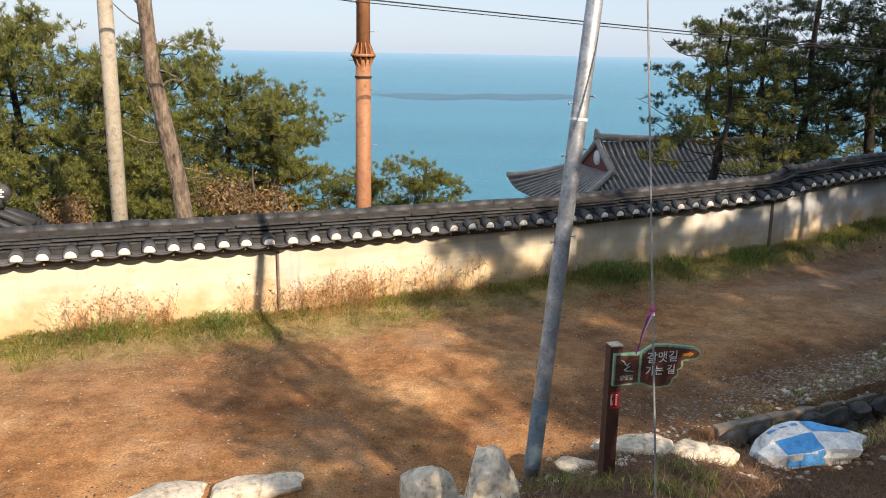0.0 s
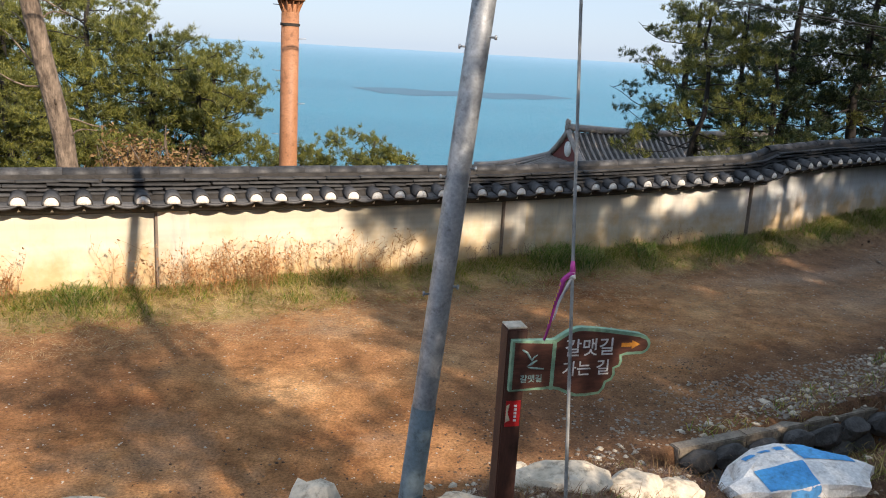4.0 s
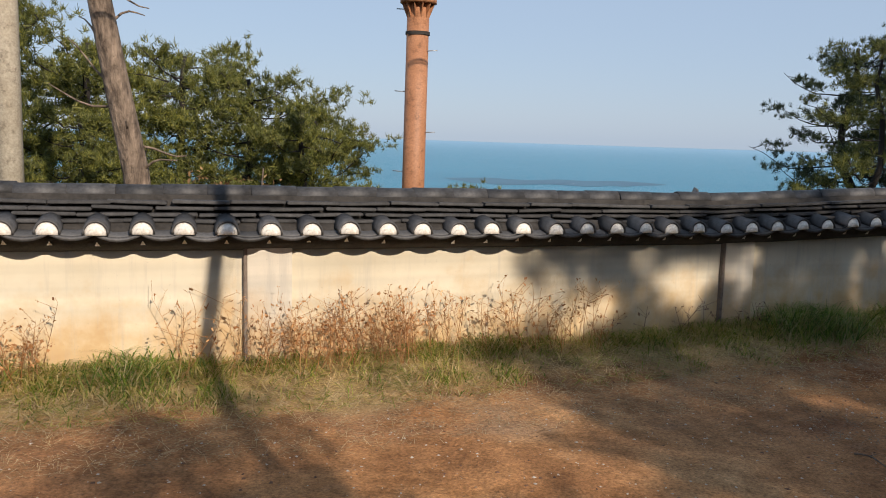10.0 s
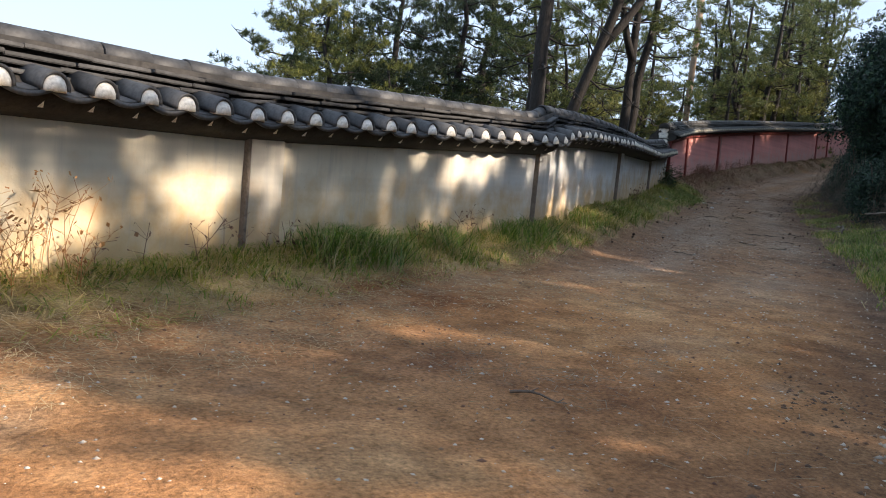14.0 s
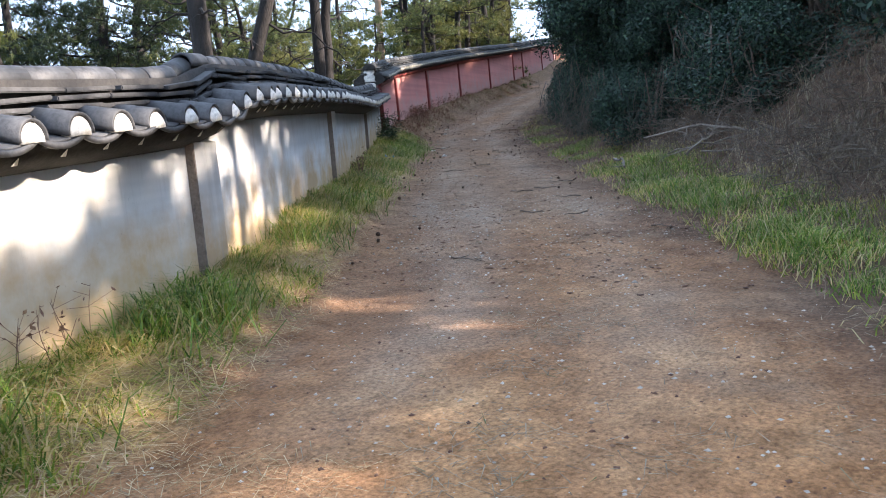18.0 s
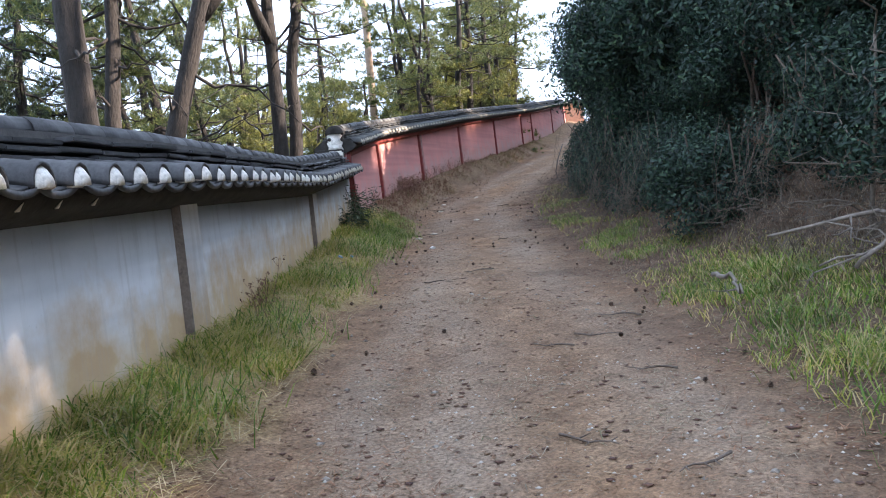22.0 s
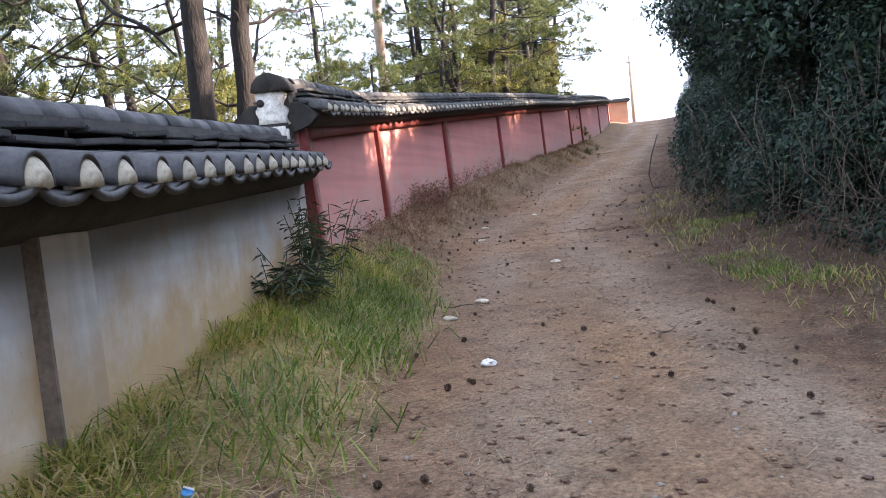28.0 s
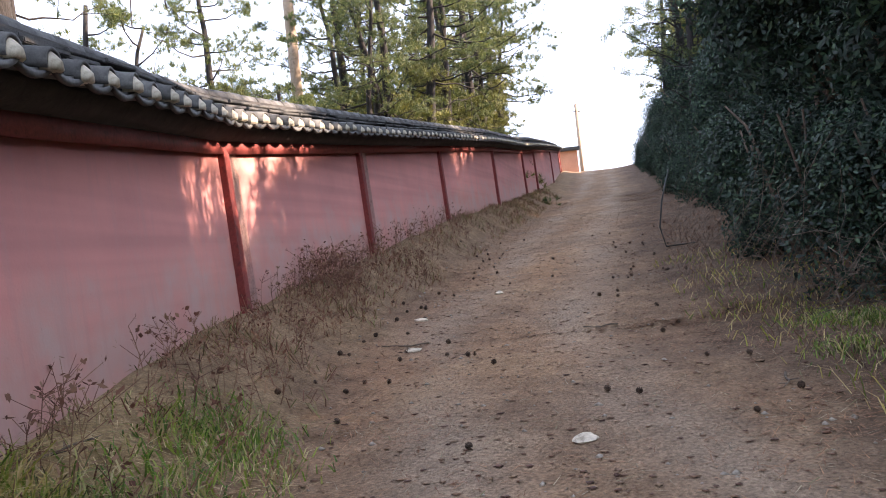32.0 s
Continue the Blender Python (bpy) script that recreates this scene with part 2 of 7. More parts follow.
M_steel = simple("galvanised_steel", (0.30, 0.32, 0.34), (0.46, 0.48, 0.50), 7.0, 0.5, 0.15, 0.002, metal=0.55, c3=(0.62, 0.63, 0.64), lo=0.35, hi=0.62)
M_wire = simple("grey_steel_wire", (0.20, 0.20, 0.19), (0.32, 0.32, 0.31), 9.0, 0.55, 0.1, 0.001, metal=0.3)
M_kerb = simple("stained_concrete_edge", (0.17, 0.14, 0.105), (0.30, 0.255, 0.20), 5.0, 0.95, 0.6, 0.01)
# near-black copy of the needles, with the temple pines' shade painted in
M_needle_d = leafy("shaded_pine_needles", [(0.0, (0.010, 0.022, 0.010)), (0.5, (0.028, 0.050, 0.017)), (1.0, (0.07, 0.092, 0.026))], 0.55, 0.2)
M_blueband = simple("grey_blue_paint", (0.16, 0.22, 0.26), (0.22, 0.29, 0.33), 8.0, 0.6, 0.1, 0.002)
M_rust = simple("rust_brown_paint", (0.33, 0.145, 0.065), (0.42, 0.20, 0.10), 3.0, 0.6, 0.1, 0.002, c3=(0.26, 0.11, 0.05))
M_conc = simple("weathered_concrete", (0.36, 0.31, 0.23), (0.47, 0.42, 0.33), 4.0, 0.9, 0.3, 0.004)
M_signwood = simple("dark_red_brown_wood", (0.060, 0.020, 0.013), (0.150, 0.055, 0.034), 3.0, 0.6, 0.25, 0.003, stretch=(1.0, 1.0, 9.0))
M_post = simple("brown_stained_post", (0.05, 0.020, 0.015), (0.10, 0.040, 0.027), 3.0, 0.6, 0.25, 0.003, stretch=(6.0, 6.0, 0.7))
M_green = simple("pale_green_paint", (0.20, 0.36, 0.24), (0.26, 0.43, 0.29), 9.0, 0.6, 0.1)
M_white = simple("white_paint", (0.80, 0.79, 0.76), (0.72, 0.71, 0.68), 9.0, 0.6, 0.0)
M_orange = simple("orange_paint", (0.72, 0.30, 0.03), (0.62, 0.25, 0.03), 9.0, 0.6, 0.0)
M_mint = simple("faded_mint_paint", (0.30, 0.44, 0.40), (0.36, 0.50, 0.45), 9.0, 0.6, 0.0)
M_stick = simple("red_sticker", (0.55, 0.02, 0.025), (0.48, 0.02, 0.02), 9.0, 0.35, 0.0)
M_cream2 = simple("cream_print", (0.75, 0.66, 0.45), (0.70, 0.6, 0.4), 9.0, 0.4, 0.0)
M_blue = simple("bright_blue_paint", (0.045, 0.27, 0.60), (0.06, 0.33, 0.68), 6.0, 0.6, 0.2)
M_pink = simple("magenta_ribbon", (0.50, 0.05, 0.30), (0.42, 0.04, 0.26), 9.0, 0.5, 0.0)
M_greyrib = simple("pale_ribbon", (0.66, 0.62, 0.62), (0.55, 0.52, 0.52), 9.0, 0.6, 0.0)
M_yellow = simple("yellow_print", (0.72, 0.52, 0.06), (0.66, 0.48, 0.06), 9.0, 0.5, 0.0)
M_black = simple("black_cable", (0.012, 0.012, 0.013), (0.02, 0.02, 0.02), 9.0, 0.5, 0.0)
M_cone = simple("pine_cone", (0.045, 0.026, 0.016), (0.10, 0.06, 0.038), 30.0, 0.9, 0.4, 0.004, vary=0.25)
M_dkstone = simple("dark_ditch_stone", (0.045, 0.043, 0.042), (0.11, 0.105, 0.10), 4.0, 0.85, 0.5, 0.02, vary=0.25)
M_temple = simple("grey_brown_temple_tile", (0.25, 0.225, 0.205), (0.36, 0.325, 0.30), 3.0, 0.85, 0.3, 0.01, c3=(0.44, 0.40, 0.37))
# shade between the cover-tile rows is put into this darker channel colour
M_groove = simple("darkened_roof_channel", (0.055, 0.05, 0.047), (0.10, 0.092, 0.086), 3.0, 0.9, 0.3, 0.01)
M_brownleaf = leafy("withered_brown_leaves", [(0.0, (0.14, 0.075, 0.035)), (0.5, (0.25, 0.145, 0.06)), (1.0, (0.36, 0.24, 0.11))], 0.7, 0.25)
M_redgable = simple("dark_red_gable", (0.13, 0.03, 0.025), (0.18, 0.045, 0.035), 3.0, 0.8, 0.1)
M_orangewall = simple("orange_plaster", (0.62, 0.30, 0.19), (0.70, 0.36, 0.23), 1.5, 0.9, 0.1)


def ground_material():
    m, nt, bs = nodes_of("earth")
    at = nt.nodes.new("ShaderNodeVertexColor")
    at.layer_name = "zone"
    sep = nt.nodes.new("ShaderNodeSeparateColor")
    nt.links.new(at.outputs[0], sep.inputs[0])
    big = noise_node(nt, 0.55, 5, 0.62)
    mid = noise_node(nt, 3.5, 6, 0.65)
    fine = noise_node(nt, 38.0, 5, 0.7)
    col = ramp_node(nt, big.outputs[0], [(0.30, (0.225, 0.094, 0.036)), (0.52, (0.40, 0.195, 0.078)), (0.72, (0.58, 0.34, 0.16))]).outputs[0]
    col = mix_node(nt, 1.0, col, ramp_node(nt, mid.outputs[0], [(0.28, (0.58, 0.54, 0.50)), (0.5, (1.0, 0.98, 0.96)), (0.72, (1.42, 1.42, 1.42))]).outputs[0], "MULTIPLY")
    # greyer leaf-mould soil further along the lane
    mould_shade = nt.nodes.new("ShaderNodeMath")
    mould_shade.operation = "MULTIPLY"
    mould_shade.inputs[1].default_value = 0.7
    nt.links.new(sep.outputs[2], mould_shade.inputs[0])
    col = mix_node(nt, mould_shade.outputs[0], col, ramp_node(nt, mid.outputs[0], [(0.3, (0.125, 0.088, 0.062)), (0.5, (0.205, 0.148, 0.104)), (0.72, (0.30, 0.228, 0.165))]).outputs[0])
    # pale trodden dust
    dust = noise_node(nt, 0.9, 4, 0.6)
    col = mix_node(nt, ramp_node(nt, dust.outputs[0], [(0.55, (0,) * 3), (0.72, (0.55,) * 3)]).outputs[0], col, (0.34, 0.235, 0.155))
    # needle litter: short strokes
    lit = noise_node(nt, 14.0, 4, 0.75, stretch=(1.0, 2.4, 1.0))
    f = nt.nodes.new("ShaderNodeMath")
    f.operation = "MULTIPLY"
    nt.links.new(ramp_node(nt, lit.outputs[0], [(0.48, (0,) * 3), (0.62, (0.85,) * 3)]).outputs[0], f.inputs[0])
    nt.links.new(sep.outputs[2], f.inputs[1])
    col = mix_node(nt, f.outputs[0], col, (0.225, 0.145, 0.09))
    # verge: darker soil with rotting grass
    vs = ramp_node(nt, mid.outputs[0], [(0.3, (0.19, 0.13, 0.058)), (0.52, (0.40, 0.285, 0.13)), (0.72, (0.56, 0.43, 0.22))]).outputs[0]
    col = mix_node(nt, sep.outputs[0], col, vs)
    # reddish earth of bank and far verge, darkened to carry part of their shade
    col = mix_node(nt, sep.outputs[1], col, ramp_node(nt, mid.outputs[0], [(0.3, (0.078, 0.040, 0.021)), (0.7, (0.205, 0.108, 0.058))]).outputs[0])
    col = mix_node(nt, at.outputs["Alpha"], (0.40, 0.325, 0.25), col)
    # dark brown needle and leaf mould beside the shrubs, their shade painted in too
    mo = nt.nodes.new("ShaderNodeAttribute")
    mo.attribute_name = "mould_shade"
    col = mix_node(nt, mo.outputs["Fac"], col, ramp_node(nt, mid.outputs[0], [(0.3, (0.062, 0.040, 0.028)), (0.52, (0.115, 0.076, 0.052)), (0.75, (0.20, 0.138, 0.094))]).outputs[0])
    grain = ramp_node(nt, fine.outputs[0], [(0.28, (0.42, 0.42, 0.42)), (0.5, (1.0, 1.0, 1.0)), (0.74, (1.6, 1.6, 1.58))]).outputs[0]
    col = mix_node(nt, 1.0, col, grain, "MULTIPLY")
    # pale grit specks
    vor = nt.nodes.new("ShaderNodeTexVoronoi")
    vor.inputs["Scale"].default_value = 30.0
    tc = nt.nodes.new("ShaderNodeTexCoord")
    nt.links.new(tc.outputs["Object"], vor.inputs["Vector"])
    sp = ramp_node(nt, vor.outputs["Distance"], [(0.09, (0.25,) * 3), (0.14, (0,) * 3)])
    col = mix_node(nt, sp.outputs[0], col, (0.42, 0.36, 0.30))
    nt.links.new(col, bs.inputs["Base Color"])
    bs.inputs["Roughness"].default_value = 0.95
    bs.inputs["Specular IOR Level"].default_value = 0.2
    h = nt.nodes.new("ShaderNodeMath")
    h.operation = "MULTIPLY_ADD"
    h.inputs[1].default_value = 2.0
    nt.links.new(mid.outputs[0], h.inputs[0])
    nt.links.new(fine.outputs[0], h.inputs[2])
    bump_node(nt, h.outputs[0], 0.9, 0.03, bs)
    return m


M_ground = ground_material()


def sea_material():
    m, nt, bs = nodes_of("sea")
    n = noise_node(nt, 0.012, 4, 0.6, stretch=(0.4, 1.6, 1))
    col = ramp_node(nt, n.outputs[0], [(0.35, (0.034, 0.205, 0.300)), (0.65, (0.046, 0.245, 0.345))]).outputs[0]
    # far haze painted into the water's colour: paler with distance
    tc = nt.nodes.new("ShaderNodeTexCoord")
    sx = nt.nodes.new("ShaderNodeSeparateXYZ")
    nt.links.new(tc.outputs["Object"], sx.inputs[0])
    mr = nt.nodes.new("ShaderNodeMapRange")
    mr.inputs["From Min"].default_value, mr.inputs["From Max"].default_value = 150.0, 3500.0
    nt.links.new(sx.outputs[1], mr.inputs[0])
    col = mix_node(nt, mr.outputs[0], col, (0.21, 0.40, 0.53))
    nt.links.new(col, bs.inputs["Base Color"])
    bs.inputs["Roughness"].default_value = 0.35
    w = noise_node(nt, 0.35, 6, 0.7, stretch=(0.6, 1.4, 1))
    bump_node(nt, w.outputs[0], 0.8, 1.5, bs)
    return m


M_sea = sea_material()

# ---- mesh helpers ----


def mk(name, V, F):
    """A mesh from an array of points and an array of faces, all of one size."""
    V, F = np.asarray(V, np.float32), np.asarray(F, np.int32)
    me = bpy.data.meshes.new(name)
    me.vertices.add(len(V))
    me.vertices.foreach_set("co", V.ravel())
    n = F.shape[1]
    me.loops.add(F.size)
    me.loops.foreach_set("vertex_index", F.ravel())
    me.polygons.add(len(F))
    me.polygons.foreach_set("loop_start", np.arange(0, F.size, n, dtype=np.int32))
    me.update(calc_edges=True)
    me.validate()
    return me


def smooth(me):
    me.polygons.foreach_set("use_smooth", np.ones(len(me.polygons), bool))
    return me


def from_bm(name, bm, soft=False):
    me = bpy.data.meshes.new(name)
    bmesh.ops.recalc_face_normals(bm, faces=bm.faces)
    bm.to_mesh(me)
    bm.free()
    return smooth(me) if soft else me


def thing(name, label, category, m=None, group="", kind=""):
    ob = tagged(new(name), label, category, group, kind)
    ob.empty_display_size = 0.1
    if m is not None:
        ob.matrix_world = m
    return ob


def part(name, me, material, parent=None, label="", m=None):
    """One mesh object, under a thing or a part; m is its pose in its parent."""
    if isinstance(me, bmesh.types.BMesh):
        me = from_bm(name, me)
    if material and not me.materials:
        me.materials.append(material)
    ob = new(name, me)
    ob.parent = parent
    if m is not None:
        ob.matrix_basis = m
    if label:
        ob["label"] = label
    return ob


def solo(name, me, material, label, category, group="", kind="", m=None):
    ob = part(name, me, material, None, "", m)
    return tagged(ob, label, category, group, kind)


def box_bm(x0, x1, y0, y1, z0, z1, bevel=0.0, bm=None):
    bm = bm or bmesh.new()
    r = bmesh.ops.create_cube(bm, size=1.0, matrix=Matrix.Translation(((x0 + x1) / 2, (y0 + y1) / 2, (z0 + z1) / 2)) @ Matrix.Diagonal((x1 - x0, y1 - y0, z1 - z0, 1)))
    if bevel:
        es = list({e for v in r["verts"] for e in v.link_edges})
        bmesh.ops.bevel(bm, geom=es, offset=bevel, segments=2, affect="EDGES", clamp_overlap=True)
    return bm


def tube(path, radii, sides=8, close=True):
    """Points and triangles of a tapered tube along a path."""
    P = np.asarray(path, float)
    R = np.broadcast_to(np.asarray(radii, float), (len(P),))
    T = np.gradient(P, axis=0)
    T /= np.linalg.norm(T, axis=1, keepdims=True) + 1e-9
    up = np.array([0, 0, 1.0]) if abs(T[0, 2]) < 0.9 else np.array([1.0, 0, 0])
    U = np.cross(T, up)
    U /= np.linalg.norm(U, axis=1, keepdims=True) + 1e-9
    W = np.cross(T, U)
    a = np.linspace(0, 2 * np.pi, sides, endpoint=False)
    V = P[:, None] + R[:, None, None] * (np.cos(a)[None, :, None] * U[:, None] + np.sin(a)[None, :, None] * W[:, None])
    V = V.reshape(-1, 3)
    F = []
    for i in range(len(P) - 1):
        for j in range(sides):
            k = (j + 1) % sides
            a0, a1, b0, b1 = i * sides + j, i * sides + k, (i + 1) * sides + j, (i + 1) * sides + k
            F += [(a0, a1, b1), (a0, b1, b0)]
    if close:
        n = len(V)
        V = np.vstack([V, P[0], P[-1]])
        for j in range(sides):
            k = (j + 1) % sides
            F += [(n, k, j), (n + 1, (len(P) - 1) * sides + j, (len(P) - 1) * sides + k)]
    return V, np.array(F)


def joined(pieces):
    Vs, Fs, o = [], [], 0
    for V, F in pieces:
        Vs.append(V), Fs.append(np.asarray(F) + o)
        o += len(V)
    return np.vstack(Vs), np.vstack(Fs)


def rock_me(name, seed, sx, sy, sz, rough=0.16, cuts=3):
    """A broken boulder: a ball with hewn faces and noise."""
    bm = bmesh.new()
    bmesh.ops.create_icosphere(bm, subdivisions=cuts, radius=1.0)
    rng = random.Random(seed)
    planes = [(Vector((rng.gauss(0, 1), rng.gauss(0, 1), rng.gauss(0, 0.8))).normalized(), rng.uniform(0.62, 0.9)) for _ in range(11)]
    for v in bm.verts:
        for n, d in planes:
            over = v.co.dot(n) - d
            if over > 0:
                v.co -= n * over * 0.9
        v.co += v.co.normalized() * rough * (noise.noise(v.co * 1.7 + Vector((seed, 0, 0))) + 0.4 * noise.noise(v.co * 5 + Vector((0, seed, 0))))
        v.co = Vector((v.co.x * sx, v.co.y * sy, v.co.z * sz))
    return from_bm(name, bm)


# ---- the plan: the boundary wall's stations ----
# x, y of the wall's face, road level, level at the wall's foot, underside of the eave, right edge of the road from the wall
STATIONS = [
    (-13.5, 5.3, 0.42, 0.50, 1.62, 6.3), (-6.2, 9.75, 0.42, 0.50, 1.61, 6.3), (-2.83, 11.6, 0.41, 0.50, 1.60, 6.2),
    (1.83, 14.67, 0.40, 0.50, 1.55, 6.0), (6.54, 17.32, 0.47, 0.66, 1.74, 4.4), (8.4, 18.93, 0.53, 0.77, 1.96, 4.2),
    (11.02, 21.19, 0.64, 0.90, 2.00, 4.0), (15.5, 25.48, 0.78, 1.12, 2.00, 4.1), (19.45, 29.28, 0.95, 1.40, 2.29, 4.1),
    (23.8, 33.2, 1.24, 1.72, 3.37, 4.2), (27.95, 35.67, 1.58, 2.12, 3.82, 4.2), (32.9, 38.35, 2.12, 2.68, 4.34, 4.2),
    (38.55, 41.2, 2.66, 3.16, 4.88, 4.2), (46.2, 45.6, 3.36, 3.80, 5.60, 4.2), (48.5, 46.6, 3.65, 4.08, 5.83, 4.2),
    (58.6, 52.45, 4.75, 5.05, 6.90, 4.2), (70.0, 59.2, 6.40, 6.60, 8.05, 4.2),
]
ST = np.array(STATIONS)
LEN = np.r_[0, np.cumsum(np.hypot(*np.diff(ST[:, :2], axis=0).T))]
S_A, S_B, S_C, S_D, S_E, S_END = LEN[2], LEN[3], LEN[4], LEN[6], LEN[7], LEN[8]
S_R = list(LEN[9:])
SS = np.arange(0, LEN[-1], 0.1)


def soften(a, w=9):
    k = np.hanning(w + 2)[1:-1]
    return np.convolve(np.pad(a, w // 2, mode="reflect", reflect_type="odd"), k / k.sum(), "valid")


WX, WY = (soften(np.interp(SS, LEN, ST[:, i])) for i in (0, 1))
TX, TY = np.gradient(WX), np.gradient(WY)
TL = np.hypot(TX, TY)
TX, TY = TX / TL, TY / TL
RED_E = np.array([2.84, *ST[9:, 4]])


def along(s, red=False):
    """Face point, tangent, outward normal, foot level and eave level at a length along the wall."""
    x, y = np.interp(s, SS, WX), np.interp(s, SS, WY)
    tx, ty = np.interp(s, SS, TX), np.interp(s, SS, TY)
    n = math.hypot(tx, ty)
    tx, ty = tx / n, ty / n
    e = np.interp(s, LEN[8:], RED_E) if red else np.interp(s, LEN[:9], ST[:9, 4])
    if not red:
        # the coping steps up just past the third pilaster
        e = e + np.interp(s - S_C, [0.35, 0.9, 2.4], [0.0, 0.08, 0.0])
    return x, y, tx, ty, np.interp(s, LEN, ST[:, 3]), e


def from_wall(x, y):
    """Length along the wall and distance from its face (towards the road) for arrays of places."""
    x, y = np.asarray(x, float), np.asarray(y, float)
    shape = x.shape
    x, y = x.ravel(), y.ravel()
    best, bs, bd = np.full(len(x), 1e9), np.zeros(len(x)), np.zeros(len(x))
    for i in range(len(ST) - 1):
        ax, ay, bx, by = *ST[i, :2], *ST[i + 1, :2]
        L = math.hypot(bx - ax, by - ay)
        ux, uy = (bx - ax) / L, (by - ay) / L
        rx, ry = x - ax, y - ay
        u = rx * ux + ry * uy
        lo, hi = (-1e6 if i == 0 else 0), (1e6 if i == len(ST) - 2 else L)
        uc = np.clip(u, lo, hi)
        dd = np.hypot(rx - uc * ux, ry - uc * uy)
        sg = np.sign(rx * uy - ry * ux)
        take = dd < best
        best[take], bs[take], bd[take] = dd[take], (LEN[i] + uc)[take], (dd * np.where(sg == 0, 1, sg))[take]
    return bs.reshape(shape), bd.reshape(shape)


def step(a, b, x):
    t = np.clip((x - a) / (b - a), 0, 1)
    return t * t * (3 - 2 * t)


def lumps(x, y, scale, seed=0.0):
    """Cheap smooth bumps in -1..1 from a few sines."""
    v = 0
    for k, (a, b, c) in enumerate(((1.0, 0.6, 0.0), (-0.7, 1.1, 2.1), (0.4, -1.3, 4.0), (1.6, 0.9, 1.0), (-1.2, -1.7, 5.2))):
        v = v + np.sin((a * x + b * y) / scale + c + seed * (k + 1)) / (1 + 0.4 * k)
    return v / 2.6


def height(x, y):
    s, d = from_wall(x, y)
    road, foot = np.interp(s, LEN, ST[:, 2]), np.interp(s, LEN, ST[:, 3])
    wr = np.interp(s, LEN, ST[:, 5])
    z = road + (foot - road) * (1 - step(0.15, 1.25, d))
    # the garden bank by which the walk comes down, and the hill beside the lane further on
    o = d - wr
    bank = np.interp(o, [0, 0.45, 1.1, 2.3, 4.7, 7.0, 12.0, 30.0], [0, 0.10, 0.68, 1.30, 1.98, 3.25, 4.6, 7.0])
    bank = bank * (1 - 0.6 * step(2.2, 4.2, x) * (1 - step(2.5, 5.0, o)))
    hill = np.interp(o, [0, 0.8, 1.7, 2.6, 6.0, 12.0, 40.0], [0, 0.07, 0.2, 0.75, 4.4, 8.5, 13.0])
    flat = np.interp(o, [0, 2.0, 5.0, 9.0, 16.0, 40.0], [0, 0.15, 0.5, 2.4, 6.5, 11.0])
    k1, k2 = step(S_B - 1.0, S_B + 5.0, s), step(S_C - 0.5, S_C + 5.0, s)
    rise = (bank * (1 - k1) + flat * k1) * (1 - k2) + hill * k2
    # the trodden way down the bank lies a little lower
    tread = np.exp(-(((x - 0.5) / 0.9) ** 2)) * step(0.2, 1.2, o) * (1 - step(2.6, 4.0, o)) * (1 - k1)
    z = z + np.where(o > 0, rise, 0) - 0.22 * tread
    # the stone-lined ditch
    u, v = (x - 3.86) * 0.854 + (y - 8.42) * 0.520, (x - 3.86) * 0.520 - (y - 8.42) * 0.854
    dt = step(-0.7, -0.1, u) * (1 - step(3.8, 5.2, u)) * step(0.04, 0.14, v) * (1 - step(0.85, 1.1, v))
    z = z - 0.55 * dt + 0.07 * np.exp(-((v + 0.30) / 0.35) ** 2) * step(-1.5, 0.5, u) * (1 - step(4.0, 6.0, u))
    # behind the wall the land falls to the sea
    b = -d
    fall = np.interp(b, [0, 0.5, 3.0, 12.0, 30.0, 70.0, 200.0], [0.0, 0.1, 0.8, 4.0, 12.0, 30.0, 48.0])
    z = np.where(b > 0.0, foot - fall, z)
    rut = 0.025 * lumps(x, y, 0.8) + 0.012 * lumps(x, y, 0.23, 1.3)
    return z + np.where((d > 0.3) & (o < 0), rut, 1.6 * rut + np.where(o > 1.0, 0.10 * lumps(x, y, 1.1, 2.0), 0))


def hz(x, y):
    return float(height(np.array([x]), np.array([y]))[0])


def near_grid(lo, hi, fine_lo, fine_hi, fine):
    a = np.arange(fine_lo, fine_hi, fine)
    out, stp, v = [], fine, fine_lo
    while v > lo:
        stp *= 1.18
        v -= stp
        out.append(v)
    hi_out, stp, v = [], fine, a[-1]
    while v < hi:
        stp *= 1.18
        v += stp
        hi_out.append(v)
    return np.r_[out[::-1], a, hi_out]


gx, gy = near_grid(-420, 420, -9, 74, 0.2), near_grid(-300, 420, -3, 63, 0.2)
GX, GY = np.meshgrid(gx, gy)
GZ = height(GX, GY)
nx, ny = len(gx), len(gy)
idx = np.arange(nx * ny).reshape(ny, nx)
faces = np.stack([idx[:-1, :-1], idx[:-1, 1:], idx[1:, 1:], idx[1:, :-1]], -1).reshape(-1, 4)
me = smooth(mk("ground", np.stack([GX, GY, GZ], -1).reshape(-1, 3), faces))
gs, gd = from_wall(GX, GY)


def verge_width(s):
    """How far the grass reaches out from the walls."""
    return np.interp(s, [S_B, S_B + 4, S_C + 1, S_E, S_END - 1, S_END + 3], [1.3, 1.05, 0.78, 0.9, 1.15, 1.05])


